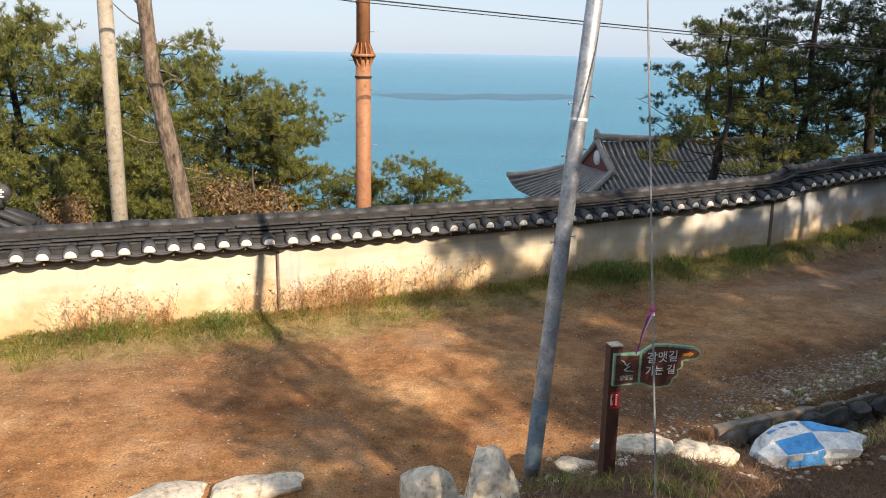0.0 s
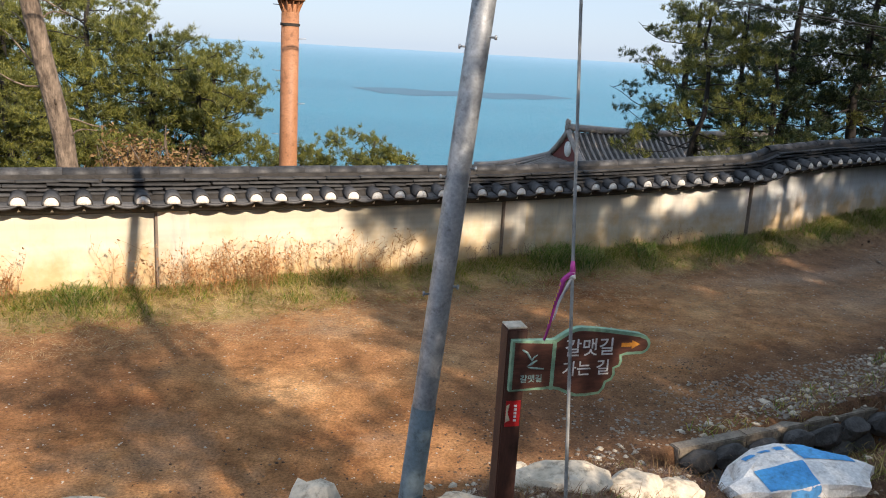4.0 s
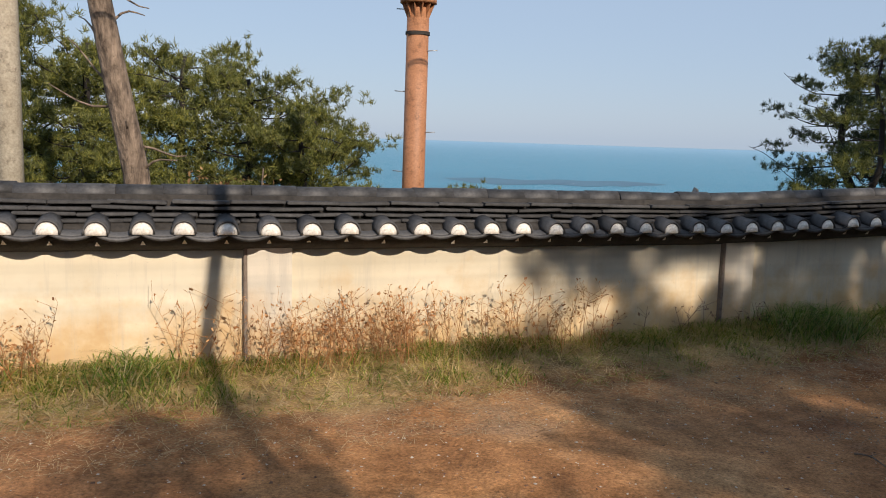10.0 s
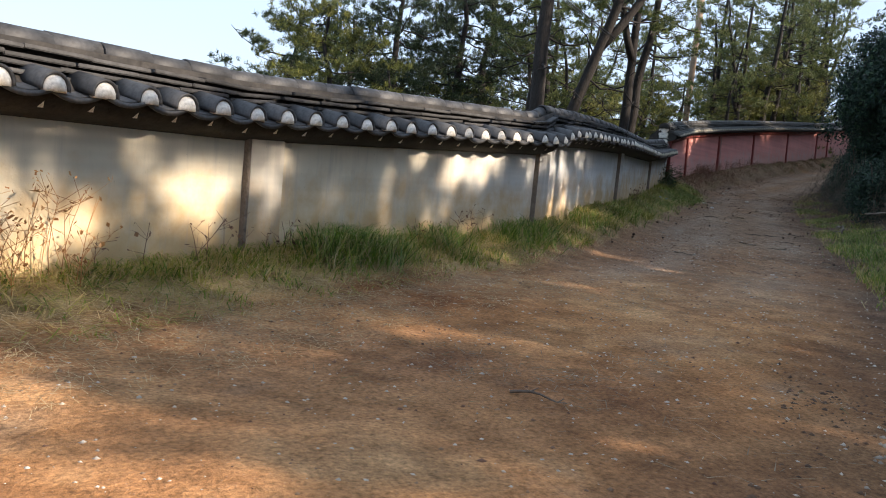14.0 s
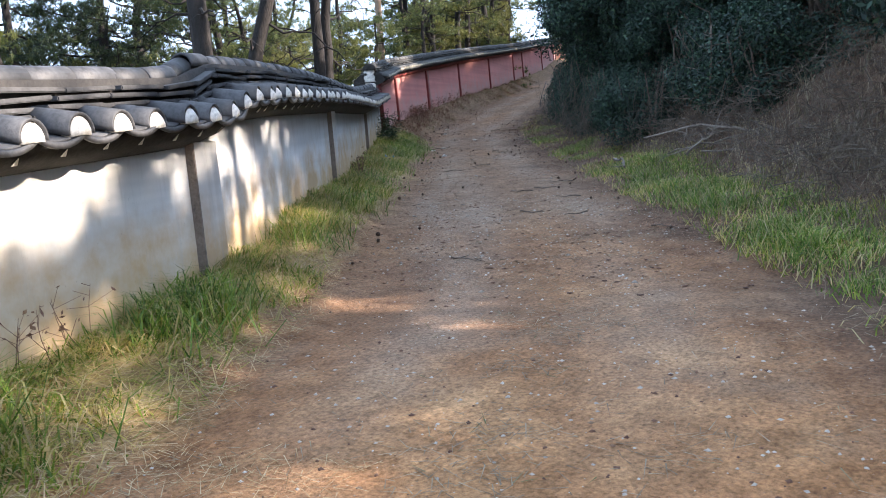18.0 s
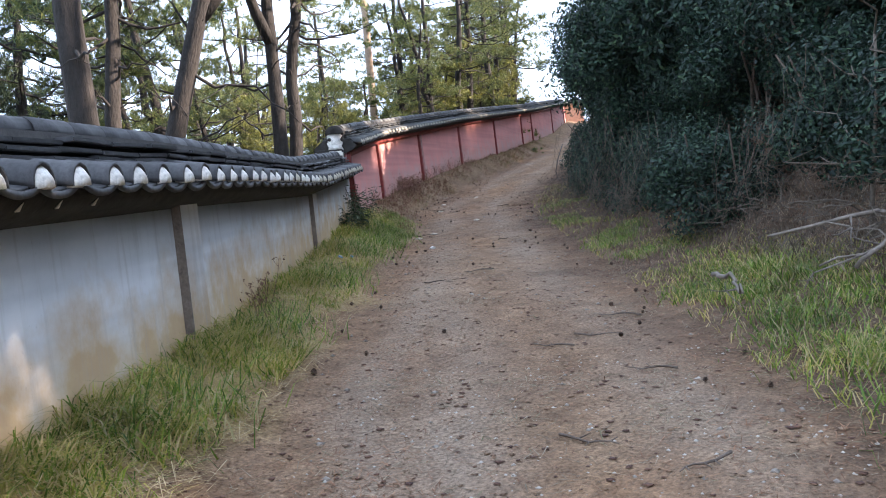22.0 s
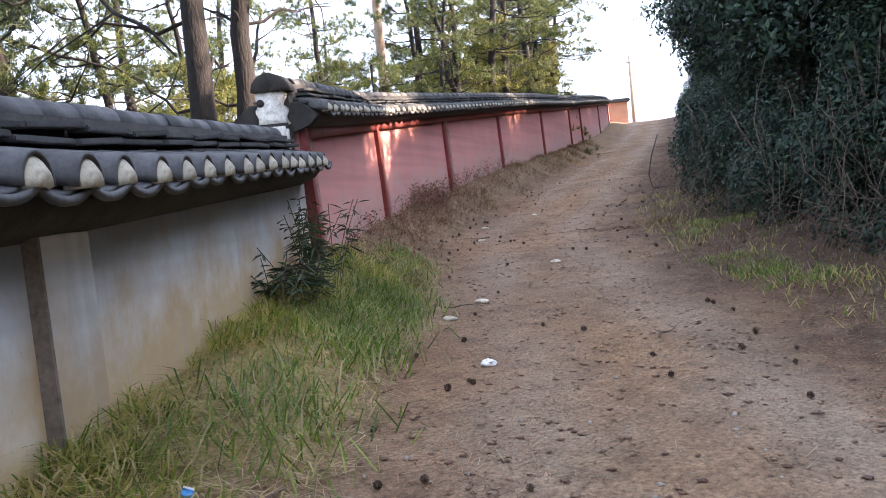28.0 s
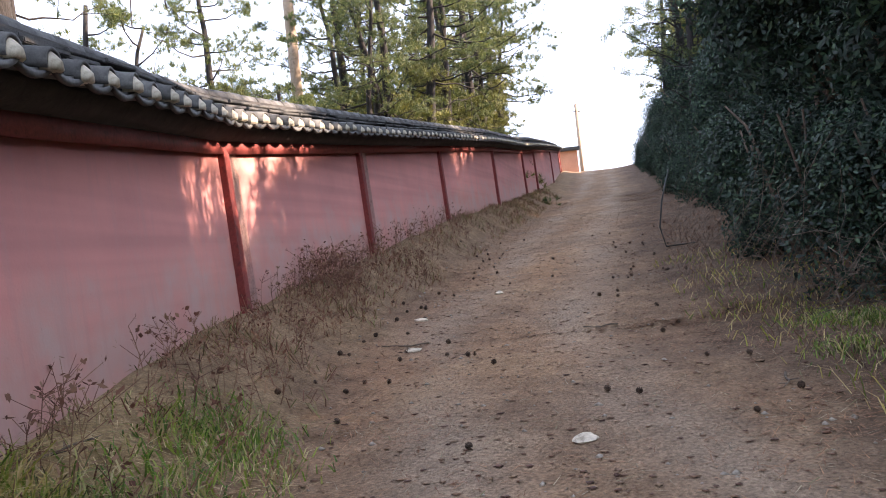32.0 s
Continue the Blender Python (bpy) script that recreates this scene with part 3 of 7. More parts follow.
go = gd - np.interp(gs, LEN, ST[:, 5])
wob = 0.28 * lumps(GX, GY, 0.7, 3.0) + 0.15 * lumps(GX, GY, 0.21, 5.0)
late = step(S_B, S_C, gs)
gone = step(S_E + 1.0, S_END + 1.0, gs)
verge = np.clip((1 - step(1.0, 1.65, (gd + 1.3 * wob) * 1.5 / verge_width(gs))) * (1 - 0.75 * step(S_END, S_END + 4.0, gs)) + 0.45 * step(-0.1, 0.5, go + wob) * late * (1 - 0.85 * gone) * (1 - step(0.9, 1.6, go + wob)) + (gd < 0), 0, 1)
earth = np.clip(step(0.0, 0.7, go + wob) * (1 - late) + (0.75 + 0.15 * gone) * late * step(-0.3, 0.5, go + wob), 0, 1)
du, dv = (GX - 3.86) * 0.854 + (GY - 8.42) * 0.520, (GX - 3.86) * 0.520 - (GY - 8.42) * 0.854
earth = np.maximum(earth, 0.8 * step(-2.3, -0.9, dv + 1.5 * wob) * (1 - step(1.0, 2.0, dv)) * step(-3.0, -0.5, du) * (1 - step(4.5, 8.0, du)))
dust = np.ones_like(verge)
DUST = [(9.1, 17.45), (10.3, 18.2), (11.15, 19.4), (12.2, 20.3), (13.1, 20.9), (13.9, 21.6), (14.95, 22.55)]
for (ax, ay), (bx, by) in zip(DUST[:-1], DUST[1:]):
    L2 = (bx - ax) ** 2 + (by - ay) ** 2
    u = np.clip(((GX - ax) * (bx - ax) + (GY - ay) * (by - ay)) / L2, 0, 1)
    dd = np.hypot(GX - ax - u * (bx - ax), GY - ay - u * (by - ay))
    dust = np.minimum(dust, 0.55 + 0.45 * step(0.0, 0.45, dd + 0.5 * np.abs(wob)))
for oc, wd in ((1.95, 0.34), (3.35, 0.36)):
    line = oc + 0.22 * lumps(GX, GY, 2.2, 4.0) - gd
    dust = np.minimum(dust, 1 - late * (0.30 + 0.22 * lumps(GX, GY, 0.9, 8.0)) * np.exp(-((line + 0.5 * wob) / wd) ** 2))
litter = np.clip(0.08 + 0.92 * step(S_B, S_D, gs) + 0.3 * lumps(GX, GY, 1.2, 7.0), 0, 1)
zone = np.stack([verge, earth, litter, dust], -1).astype(np.float32)
att = me.color_attributes.new("zone", "FLOAT_COLOR", "POINT")
att.data.foreach_set("color", zone.ravel())
# mask of leaf mould and of shade painted under the shrubs' overhang
mould_shade = late * np.clip(0.85 * step(-1.1, 0.5, go + 1.6 * wob) + 0.35 * step(S_END - 2, S_END + 3, gs) * (1 - step(0.9, 1.7, gd + wob)), 0, 0.9)
att = me.attributes.new("mould_shade", "FLOAT", "POINT")
att.data.foreach_set("value", mould_shade.astype(np.float32).ravel())
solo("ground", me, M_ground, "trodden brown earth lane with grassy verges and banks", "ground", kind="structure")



def surface(x, y):
    """Level of the ground sheet itself at arrays of places."""
    x, y = np.asarray(x, float), np.asarray(y, float)
    i, j = np.clip(np.searchsorted(gx, x) - 1, 0, nx - 2), np.clip(np.searchsorted(gy, y) - 1, 0, ny - 2)
    u, v = (x - gx[i]) / (gx[i + 1] - gx[i]), (y - gy[j]) / (gy[j + 1] - gy[j])
    return (GZ[j, i] * (1 - u) + GZ[j, i + 1] * u) * (1 - v) + (GZ[j + 1, i] * (1 - u) + GZ[j + 1, i + 1] * u) * v


def hz(x, y):
    return float(surface(x, y))


# the sea, far below
n = 48
sx_ = np.linspace(-6000, 6000, n)
sy_ = np.linspace(-300, 6500, n)
X, Y = np.meshgrid(sx_, sy_)
ii = np.arange(n * n).reshape(n, n)
me = mk("sea", np.stack([X, Y, np.full_like(X, -25.0)], -1).reshape(-1, 3), np.stack([ii[:-1, :-1], ii[:-1, 1:], ii[1:, 1:], ii[1:, :-1]], -1).reshape(-1, 4))
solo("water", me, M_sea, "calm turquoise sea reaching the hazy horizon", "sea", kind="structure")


# ---- the boundary walls ----


def sweep(s0, s1, section, red, ds=0.35, closed=True):
    """A mesh swept along the wall; section gives (out, z) from foot and eave levels."""
    ns = max(2, int((s1 - s0) / ds))
    V, feet, later = [], [], []
    for s in np.linspace(s0, s1, ns):
        x, y, tx, ty, f, e = along(s, red)
        sec = section(f, e)
        for o, z in sec:
            V.append((x + ty * o, y - tx * o, z))
            feet.append(z - f)
            later.append(float(step(S_B + 1.0, S_C + 1.5, s)))
    m_ = len(sec)
    F = []
    for i in range(ns - 1):
        for j in range(m_ if closed else m_ - 1):
            k = (j + 1) % m_
            F.append((i * m_ + j, (i + 1) * m_ + j, (i + 1) * m_ + k, i * m_ + k))
    me = mk("swept", V, F)
    bm = bmesh.new()
    bm.from_mesh(me)
    bm.verts.ensure_lookup_table()
    if closed:
        bm.faces.new([bm.verts[j] for j in range(m_)][::-1])
        bm.faces.new([bm.verts[(ns - 1) * m_ + j] for j in range(m_)])
    bmesh.ops.recalc_face_normals(bm, faces=bm.faces)
    bm.to_mesh(me)
    bm.free()
    at_ = me.attributes.new("foot", "FLOAT", "POINT")
    at_.data.foreach_set("value", np.array(feet, np.float32))
    at_ = me.attributes.new("later", "FLOAT", "POINT")
    at_.data.foreach_set("value", np.array(later, np.float32))
    return me


def wall_pose(s, red, out=0.0, up=0.0, base="eave"):
    x, y, tx, ty, f, e = along(s, red)
    _, _, _, _, _, e2 = along(s + 0.3, red)
    z = (e if base == "eave" else f) + up
    slope = math.atan2(e2 - e, 0.3) if base == "eave" else 0.0
    # local x runs along the wall, local y points out to the road
    m = Matrix(((tx, ty, 0, x + ty * out), (ty, -tx, 0, y - tx * out), (0, 0, 1, z), (0, 0, 0, 1)))
    return m @ Matrix.Rotation(-slope, 4, "Y")


def arc_strip(r, a0, a1, n, y0, z0, y1, z1, thick, flip=1):
    """A tile: an arc in x and z swept from (y0, z0) to (y1, z1), with thickness."""
    V = []
    a = np.linspace(a0, a1, n)
    for (yy, zz) in ((y0, z0), (y1, z1)):
        for rr in (r, r - thick):
            for t in a:
                V.append((rr * math.cos(t), yy, zz + flip * rr * math.sin(t)))
    F = []
    o, i, o2, i2 = 0, n, 2 * n, 3 * n
    for k in range(n - 1):
        F += [(o + k, o + k + 1, o2 + k + 1, o2 + k), (i + k, i2 + k, i2 + k + 1, i + k + 1), (o + k, i + k, i + k + 1, o + k + 1), (o2 + k, o2 + k + 1, i2 + k + 1, i2 + k)]
    F += [(o, o2, i2, i), (o + n - 1, i + n - 1, i2 + n - 1, o2 + n - 1)]
    return np.array(V), np.array(F)


PITCH = 0.368


def tile_meshes(pitch, r, old):
    tile = M_tile_old if old else M_tile
    out = {}
    V, F = arc_strip(r, -0.15, math.pi + 0.15, 13, 0.03, 0.240, 0.335, 0.192, 0.018)
    out["cover_tile"] = smooth(mk("cover_tile", V, F))
    # a pan tile: a shallow trough with a deeper rounded lip at the eave
    half = math.radians(27)
    R = (pitch / 2 + 0.02) / math.sin(half)
    a0, a1 = -math.pi / 2 - half, -math.pi / 2 + half
    V1, F1 = arc_strip(R, a0, a1, 11, 0.0, 0.255 + R * math.cos(half), 0.31, 0.195 + R * math.cos(half), 0.02)
    V2, F2 = [], []
    n = 11
    for k, t in enumerate(np.linspace(a0, a1, n)):
        w = math.sin((k / (n - 1)) * math.pi)
        x, z = R * math.cos(t), 0.192 + R * math.cos(half) + R * math.sin(t)
        for yy in (0.31, 0.335):
            V2 += [(x, yy, z + 0.01), (x, yy, z - 0.010 - 0.016 * w)]
    for k in range(n - 1):
        b = 4 * k
        F2 += [(b + 2, b + 3, b + 7, b + 6), (b, b + 4, b + 5, b + 1), (b + 1, b + 5, b + 7, b + 3), (b, b + 2, b + 6, b + 4)]
    V, F = joined([(V1, F1), (np.array(V2), np.array(F2))])
    out["pan_tile"] = smooth(mk("pan_tile", V, F))
    # the lime plug that closes a cover tile: a bulging half disc
    V, F = [(0, 0.372, 0.215)], []
    for j, q in enumerate((0.55, 0.85, 1.0)):
        for k in range(9):
            t = -0.16 + (math.pi + 0.32) * k / 8
            V.append((q * r * 0.84 * math.cos(t), 0.374 - 0.055 * q * q, 0.184 + q * r * (0.92 if math.sin(t) > 0 else 0.9) * math.sin(t)))
    for k in range(8):
        F.append((0, 0, 1 + k, 2 + k))
    for j in range(2):
        for k in range(8):
            a = 1 + 9 * j + k
            F.append((a, a + 9, a + 10, a + 1))
    for k in range(8):
        F.append((19 + k, 19 + k, 20 + k, 20 + k))
    F = [f for f in F if len(set(f)) > 2]
    bm = bmesh.new()
    vs = [bm.verts.new(v) for v in V]
    for f in F:
        try:
            bm.faces.new([vs[q] for q in dict.fromkeys(f)])
        except ValueError:
            pass
    rim = [vs[19 + k] for k in range(9)]
    back = [bm.verts.new((v.co.x, 0.27, v.co.z)) for v in rim]
    for k in range(8):
        bm.faces.new((rim[k], back[k], back[k + 1], rim[k + 1]))
    bm.faces.new((rim[0], rim[8], back[8], back[0]))
    bm.faces.new([vs[0], vs[1], vs[10], vs[19], vs[27], vs[18], vs[9]])
    out["lime_cap"] = from_bm("lime_cap", bm, True)
    V, F = arc_strip(0.095, math.radians(-12), math.radians(192), 11, -0.215, 0, 0.215, 0, 0.02)
    V = V[:, [1, 0, 2]]
    out["ridge_tile"] = smooth(mk("ridge_tile", V, F[:, ::-1]))
    for j in range(4):
        bm = box_bm(-0.256, 0.256, -0.315 + 0.028 * j, 0.315 - 0.028 * j, 0, 0.030, 0.006)
        for v in bm.verts:
            if abs(v.co.y) > 0.05:
                v.co.z -= 0.012
        out["course_tile_%d" % j] = from_bm("course_tile", bm)
    bm = bmesh.new()
    q = [bm.verts.new(c) for c in ((-0.022, 0.185, 0.068), (0.022, 0.185, 0.068), (0.0, 0.225, 0.112), (0.0, 0.17, 0.075))]
    for f in ((0, 1, 2), (1, 3, 2), (3, 0, 2), (1, 0, 3)):
        bm.faces.new([q[c] for c in f])
    out["lime_plug"] = from_bm("lime_plug", bm)
    out["lime_cap_old"] = out["lime_cap"].copy()
    for k, me in out.items():
        me.materials.append(M_cap_old if k == "lime_cap_old" else (M_cap_old if old else M_cap) if k in ("lime_cap", "lime_plug") else tile)
    return out


def roof(wall, s0, s1, red, pitch, tiles, seed, near_from, near_to):
    """Tiles laid along a wall; those outside the near stretch are joined into one part."""
    rng = random.Random(seed)
    far = {}

    def lay(kind, name, m, s):
        if near_from <= s <= near_to:
            part(name, tiles[kind], None, wall, "", m)
        else:
            far.setdefault(kind, []).append(m)

    s, k = s0 + 0.1, 0
    while s < s1 - 0.05:
        jit = Matrix.Translation((rng.gauss(0, 0.006), rng.gauss(0, 0.006), rng.gauss(0, 0.005))) @ Matrix.Rotation(rng.gauss(0, 0.02), 4, "Z")
        lay("cover_tile", "cover_tile", wall_pose(s, red) @ jit, s)
        lay("lime_cap_old" if not red and s > S_E - 1.6 + rng.uniform(-1.2, 1.2) else "lime_cap", "lime_cap", wall_pose(s, red) @ jit, s)
        if not red and S_A - 5 < s < S_D - 1.5:
            lay("lime_plug", "lime_plug", wall_pose(s, red, 0.0, rng.gauss(0, 0.006)) @ jit, s)
        if s + pitch / 2 < s1:
            jit = Matrix.Translation((0, rng.gauss(0, 0.008), rng.gauss(0, 0.006)))
            lay("pan_tile", "pan_tile", wall_pose(s + pitch / 2, red) @ jit, s)
        s += pitch
    for j in range(5):
        s = s0 + 0.2 + 0.14 * j
        while s < s1 - 0.1:
            jit = Matrix.Translation((rng.gauss(0, 0.008), rng.gauss(0, 0.014), rng.gauss(0, 0.004))) @ Matrix.Rotation(rng.gauss(0, 0.016), 4, "Y") @ Matrix.Rotation(rng.gauss(0, 0.024), 4, "Z")
            if j == 4:
                lay("ridge_tile", "ridge_tile", wall_pose(s, red, -0.2, 0.497) @ Matrix.Translation((0, rng.gauss(0, 0.006), rng.gauss(0, 0.004))) @ Matrix.Rotation(rng.gauss(0, 0.012), 4, "Z"), s)
            else:
                lay("course_tile_%d" % j, "course_tile", wall_pose(s, red, -0.2, 0.275 + 0.054 * j) @ jit, s)
            s += 0.412 if j == 4 else 0.518
    for kind, ms in far.items():
        src = tiles[kind]
        V = np.empty(len(src.vertices) * 3, np.float32)
        src.vertices.foreach_get("co", V)
        V = V.reshape(-1, 3)
        tri = []
        for p in src.polygons:
            v = list(p.vertices)
            tri += [(v[0], v[q], v[q + 1]) for q in range(1, len(v) - 1)]
        V2, F2 = joined([(V @ np.array(m.to_3x3()).T + np.array(m.translation), tri) for m in ms])
        ob = part(kind.rstrip("_0123") + "s", smooth(mk("far_tiles", V2, F2)), src.materials[0], wall)
        ob["kind"] = "stuff"


def sec_wall(f, e):
    return [(0.02, f - 0.6), (0.0, e + 0.12), (-0.40, e + 0.12), (-0.42, f - 2.5)]


def sec_red(f, e):
    return [(0.10, f - 0.6), (0.0, e + 0.12), (-0.40, e + 0.12), (-0.42, f - 2.5)]


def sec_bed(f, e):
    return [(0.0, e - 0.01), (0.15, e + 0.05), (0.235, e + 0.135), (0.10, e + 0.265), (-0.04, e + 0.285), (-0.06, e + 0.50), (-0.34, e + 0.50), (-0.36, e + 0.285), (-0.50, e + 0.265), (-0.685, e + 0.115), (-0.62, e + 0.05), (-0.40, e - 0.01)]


wall1 = solo("wall_1", sweep(0, S_END + 0.14, sec_wall, False), M_cream, "long cream lime-plastered boundary wall with a dark tiled coping", "wall", kind="structure")
part("roof_bed", sweep(0, S_END, sec_bed, False), M_bed, wall1, "underside of the tiled coping, near-black to hold the eave's shadow")
wall2 = solo("wall_2", sweep(S_END + 0.145, LEN[-1] - 0.2, sec_red, True), M_redwall, "long dusty red plastered boundary wall with old tiled coping", "wall", kind="structure")
part("roof_bed", sweep(S_END + 0.02, LEN[-1] - 0.2, sec_bed, True), M_bed, wall2, "underside of the tiled coping, near-black to hold the eave's shadow")
part("beam", sweep(S_END + 0.15, LEN[-1] - 0.25, lambda f, e: [(0.0, e - 0.10), (0.07, e - 0.10), (0.07, e + 0.03), (0.0, e + 0.03)], True), M_redpost, wall2, "dark red beam under the eave")


def upright(name, s, w0, w1, proud, red, material, parent, top=0.02):
    """A pilaster or dark side strip on the wall's face, from the foot to the eave; it leans back with the wall."""
    x, y, tx, ty, f, e = along(s, red)
    h = e + top - (f - 0.5)
    lean = (0.10 if red else 0.02)
    bm = box_bm(w0, w1, -0.06, proud, 0, h, 0.006)
    for v in bm.verts:
        v.co.y += lean * (1 - v.co.z / h)
    me = from_bm(name, bm)
    a = me.attributes.new("foot", "FLOAT", "POINT")
    a.data.foreach_set("value", np.array([v.co.z - 0.5 for v in me.vertices], np.float32))
    a = me.attributes.new("later", "FLOAT", "POINT")
    a.data.foreach_set("value", np.full(len(me.vertices), float(step(S_B + 1.0, S_C + 1.5, s)), np.float32))
    return part(name, me, material, parent, "", wall_pose(s, red, 0, -0.5, "foot"))


# left edge strips: brown, with the shade of the side face painted in
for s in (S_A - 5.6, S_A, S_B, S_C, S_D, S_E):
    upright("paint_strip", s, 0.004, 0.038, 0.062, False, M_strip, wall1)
    upright("pilaster", s, 0.040, 0.46, 0.054, False, M_pil, wall1)
R_POSTS = [S_END + 0.22, *S_R[:7], S_R[7] - 2.5, S_R[7] - 0.3]
for k, s in enumerate(R_POSTS):
    upright("red_post", s, -0.075, 0.075, 0.07, True, M_redpost, wall2)
    if k < 3:
        upright("pilaster", s, 0.077, 0.40, 0.03, True, M_redpil, wall2)

# ---- trees and shrubs ----


def blades(rng, P, H, W, lean, curl=0.5):
    """Bent grass blades: two triangles and a tip each, at places P with heights H."""
    n = len(P)
    a = rng.uniform(0, 2 * np.pi, n)
    side = np.stack([np.cos(a), np.sin(a), np.zeros(n)], 1)
    b = rng.uniform(0, 2 * np.pi, n)
    out = np.stack([np.cos(b), np.sin(b), np.zeros(n)], 1) * (np.asarray(lean) * np.asarray(H) * rng.uniform(0.2, 1.0, n))[:, None]
    up = np.stack([np.zeros(n), np.zeros(n), H], 1)
    w = np.broadcast_to(np.asarray(W), (n,))[:, None]
    mid = P + 0.55 * up + 0.3 * out
    tip = P + up * (1 - 0.25 * curl) + out
    V = np.stack([P - side * w, P + side * w, mid - side * w * 0.7, mid + side * w * 0.7, tip], 1).reshape(-1, 3)
    o = np.arange(n)[:, None] * 5
    F = np.concatenate([o + [0, 1, 3], o + [0, 3, 2], o + [2, 3, 4]], 1).reshape(-1, 3)
    return V, F


def strokes(rng, P, L, w, flat=0.1):
    """Thin three-sided slivers lying or standing at P: needles, straw, stalks."""
    n = len(P)
    d = np.stack([rng.normal(0, 1, n), rng.normal(0, 1, n), rng.normal(0, flat, n)], 1)
    d /= np.linalg.norm(d, axis=1, keepdims=True)
    sd = np.stack([-d[:, 1], d[:, 0], 0 * d[:, 0]], 1)
    sd /= np.linalg.norm(sd, axis=1, keepdims=True) + 1e-9
    L = np.broadcast_to(np.asarray(L), (n,))[:, None]
    V = np.stack([P - d * L / 2 + sd * w, P - d * L / 2 - sd * w, P + d * L / 2], 1).reshape(-1, 3)
    return V, np.arange(3 * n).reshape(-1, 3)


def clumps(rng, C, D, R, count, length, width):
    """Tufts of needles: at each centre C, needles fan out round the way D."""
    n = len(C)
    k = count
    d = D[:, None] * 0.75 + rng.normal(0, 0.75, (n, k, 3))
    d[..., 2] += 0.25
    d /= np.linalg.norm(d, axis=2, keepdims=True)
    st = C[:, None] + rng.normal(0, 1, (n, k, 3)) * R[:, None, None] * 0.45
    sd = np.cross(d, rng.normal(0, 1, (n, k, 3)))
    sd /= np.linalg.norm(sd, axis=2, keepdims=True) + 1e-9
    L = length * rng.uniform(0.7, 1.25, (n, k, 1))
    V = np.stack([st - sd * width, st + sd * width, st + d * L], 2).reshape(-1, 3)
    return V, np.arange(len(V)).reshape(-1, 3)


def pine_meshes(seed, h, crown_from, spread, bend=0.6, limbs=20, tufts=9, needles=26, r0=0.2, flat=0.35, dead=0, nl=0.21):
    """Trunk, limbs and needle crown of one pine."""
    rng = np.random.default_rng(seed)
    n = 12
    t = np.linspace(0, 1, n)
    ax = rng.uniform(0, 2 * np.pi)
    path = np.stack([bend * np.sin(t * 2.3 + rng.uniform(0, 1)) * np.cos(ax) * t + 0.12 * np.sin(7 * t + seed), bend * np.sin(t * 2.1) * np.sin(ax) * t + 0.12 * np.cos(6 * t), h * t - 0.4], 1)
    path[:, :2] -= path[0, :2]
    trunk = tube(path, r0 * (1 - 0.78 * t) + 0.012, 10)
    pieces, C, D, R = [], [], [], []
    for i in range(limbs):
        u = crown_from + (1 - crown_from) * (i + rng.uniform(0, 0.8)) / limbs
        u = min(u, 0.985)
        p0 = np.array([np.interp(u, t, path[:, q]) for q in range(3)])
        a = i * 2.4 + rng.uniform(-0.5, 0.5)
        L = spread * (1.05 - 0.75 * ((u - crown_from) / (1 - crown_from)) ** 1.4) * rng.uniform(0.65, 1.15)
        rise = rng.uniform(-0.05, 0.35) + 0.35 * u
        q = np.linspace(0, 1, 6)
        lp = p0 + np.stack([np.cos(a) * L * q, np.sin(a) * L * q, rise * L * q + 0.10 * L * np.sin(q * 3 + seed)], 1)
        lp[1:] += rng.normal(0, 0.06 * L / 2, (5, 3))
        pieces.append(tube(lp, np.maximum(0.24 * r0 * (1 - u * 0.4) * (1 - 0.8 * q), 0.012), 5, False))
        for j in range(tufts):
            w = rng.uniform(0.35, 1.0) ** 0.7
            c = np.array([np.interp(w, q, lp[:, z]) for z in range(3)])
            off = rng.normal(0, 1, 3) * np.array([0.20 * L, 0.20 * L, 0.20 * L * flat])
            tip = c + off
            if j % 2 == 0:
                pieces.append(tube(np.stack([c, (c + tip) / 2 + [0, 0, 0.03], tip]), [0.016, 0.012, 0.007], 4, False))
            for m_ in range(3):
                C.append(tip + rng.normal(0, 0.13, 3) * [1, 1, flat + 0.2])
                o = off / (np.linalg.norm(off) + 1e-6) * 0.5 + [0, 0, 0.6]
                D.append(o / np.linalg.norm(o))
                R.append(0.14 + 0.05 * rng.uniform())
    for i in range(dead):
        u = rng.uniform(0.3, crown_from + 0.14)
        p0 = np.array([np.interp(u, t, path[:, q_]) for q_ in range(3)])
        a, L = rng.uniform(0, 6.28), rng.uniform(0.6, 2.2)
        q = np.linspace(0, 1, 6)
        lp = p0 + np.stack([np.cos(a) * L * q, np.sin(a) * L * q, rng.uniform(-0.3, 0.5) * L * q + 0.12 * L * np.sin(q * 4 + i)], 1)
        lp[1:] += rng.normal(0, 0.05 * L, (5, 3))
        pieces.append(tube(lp, 0.028 * (1 - 0.8 * q) + 0.004, 5, False))
        for b in range(3):
            e_ = lp[2 + b] + rng.normal(0, 0.25 * L, 3)
            pieces.append(tube(np.stack([lp[2 + b], (lp[2 + b] + e_) / 2 + rng.normal(0, 0.05, 3), e_]), [0.012, 0.008, 0.004], 4, False))
    crown = clumps(rng, np.array(C), np.array(D), np.array(R), needles, nl, 0.015)
    return smooth(mk("trunk", *trunk)), smooth(mk("limbs", *joined(pieces))), mk("crown", *crown)


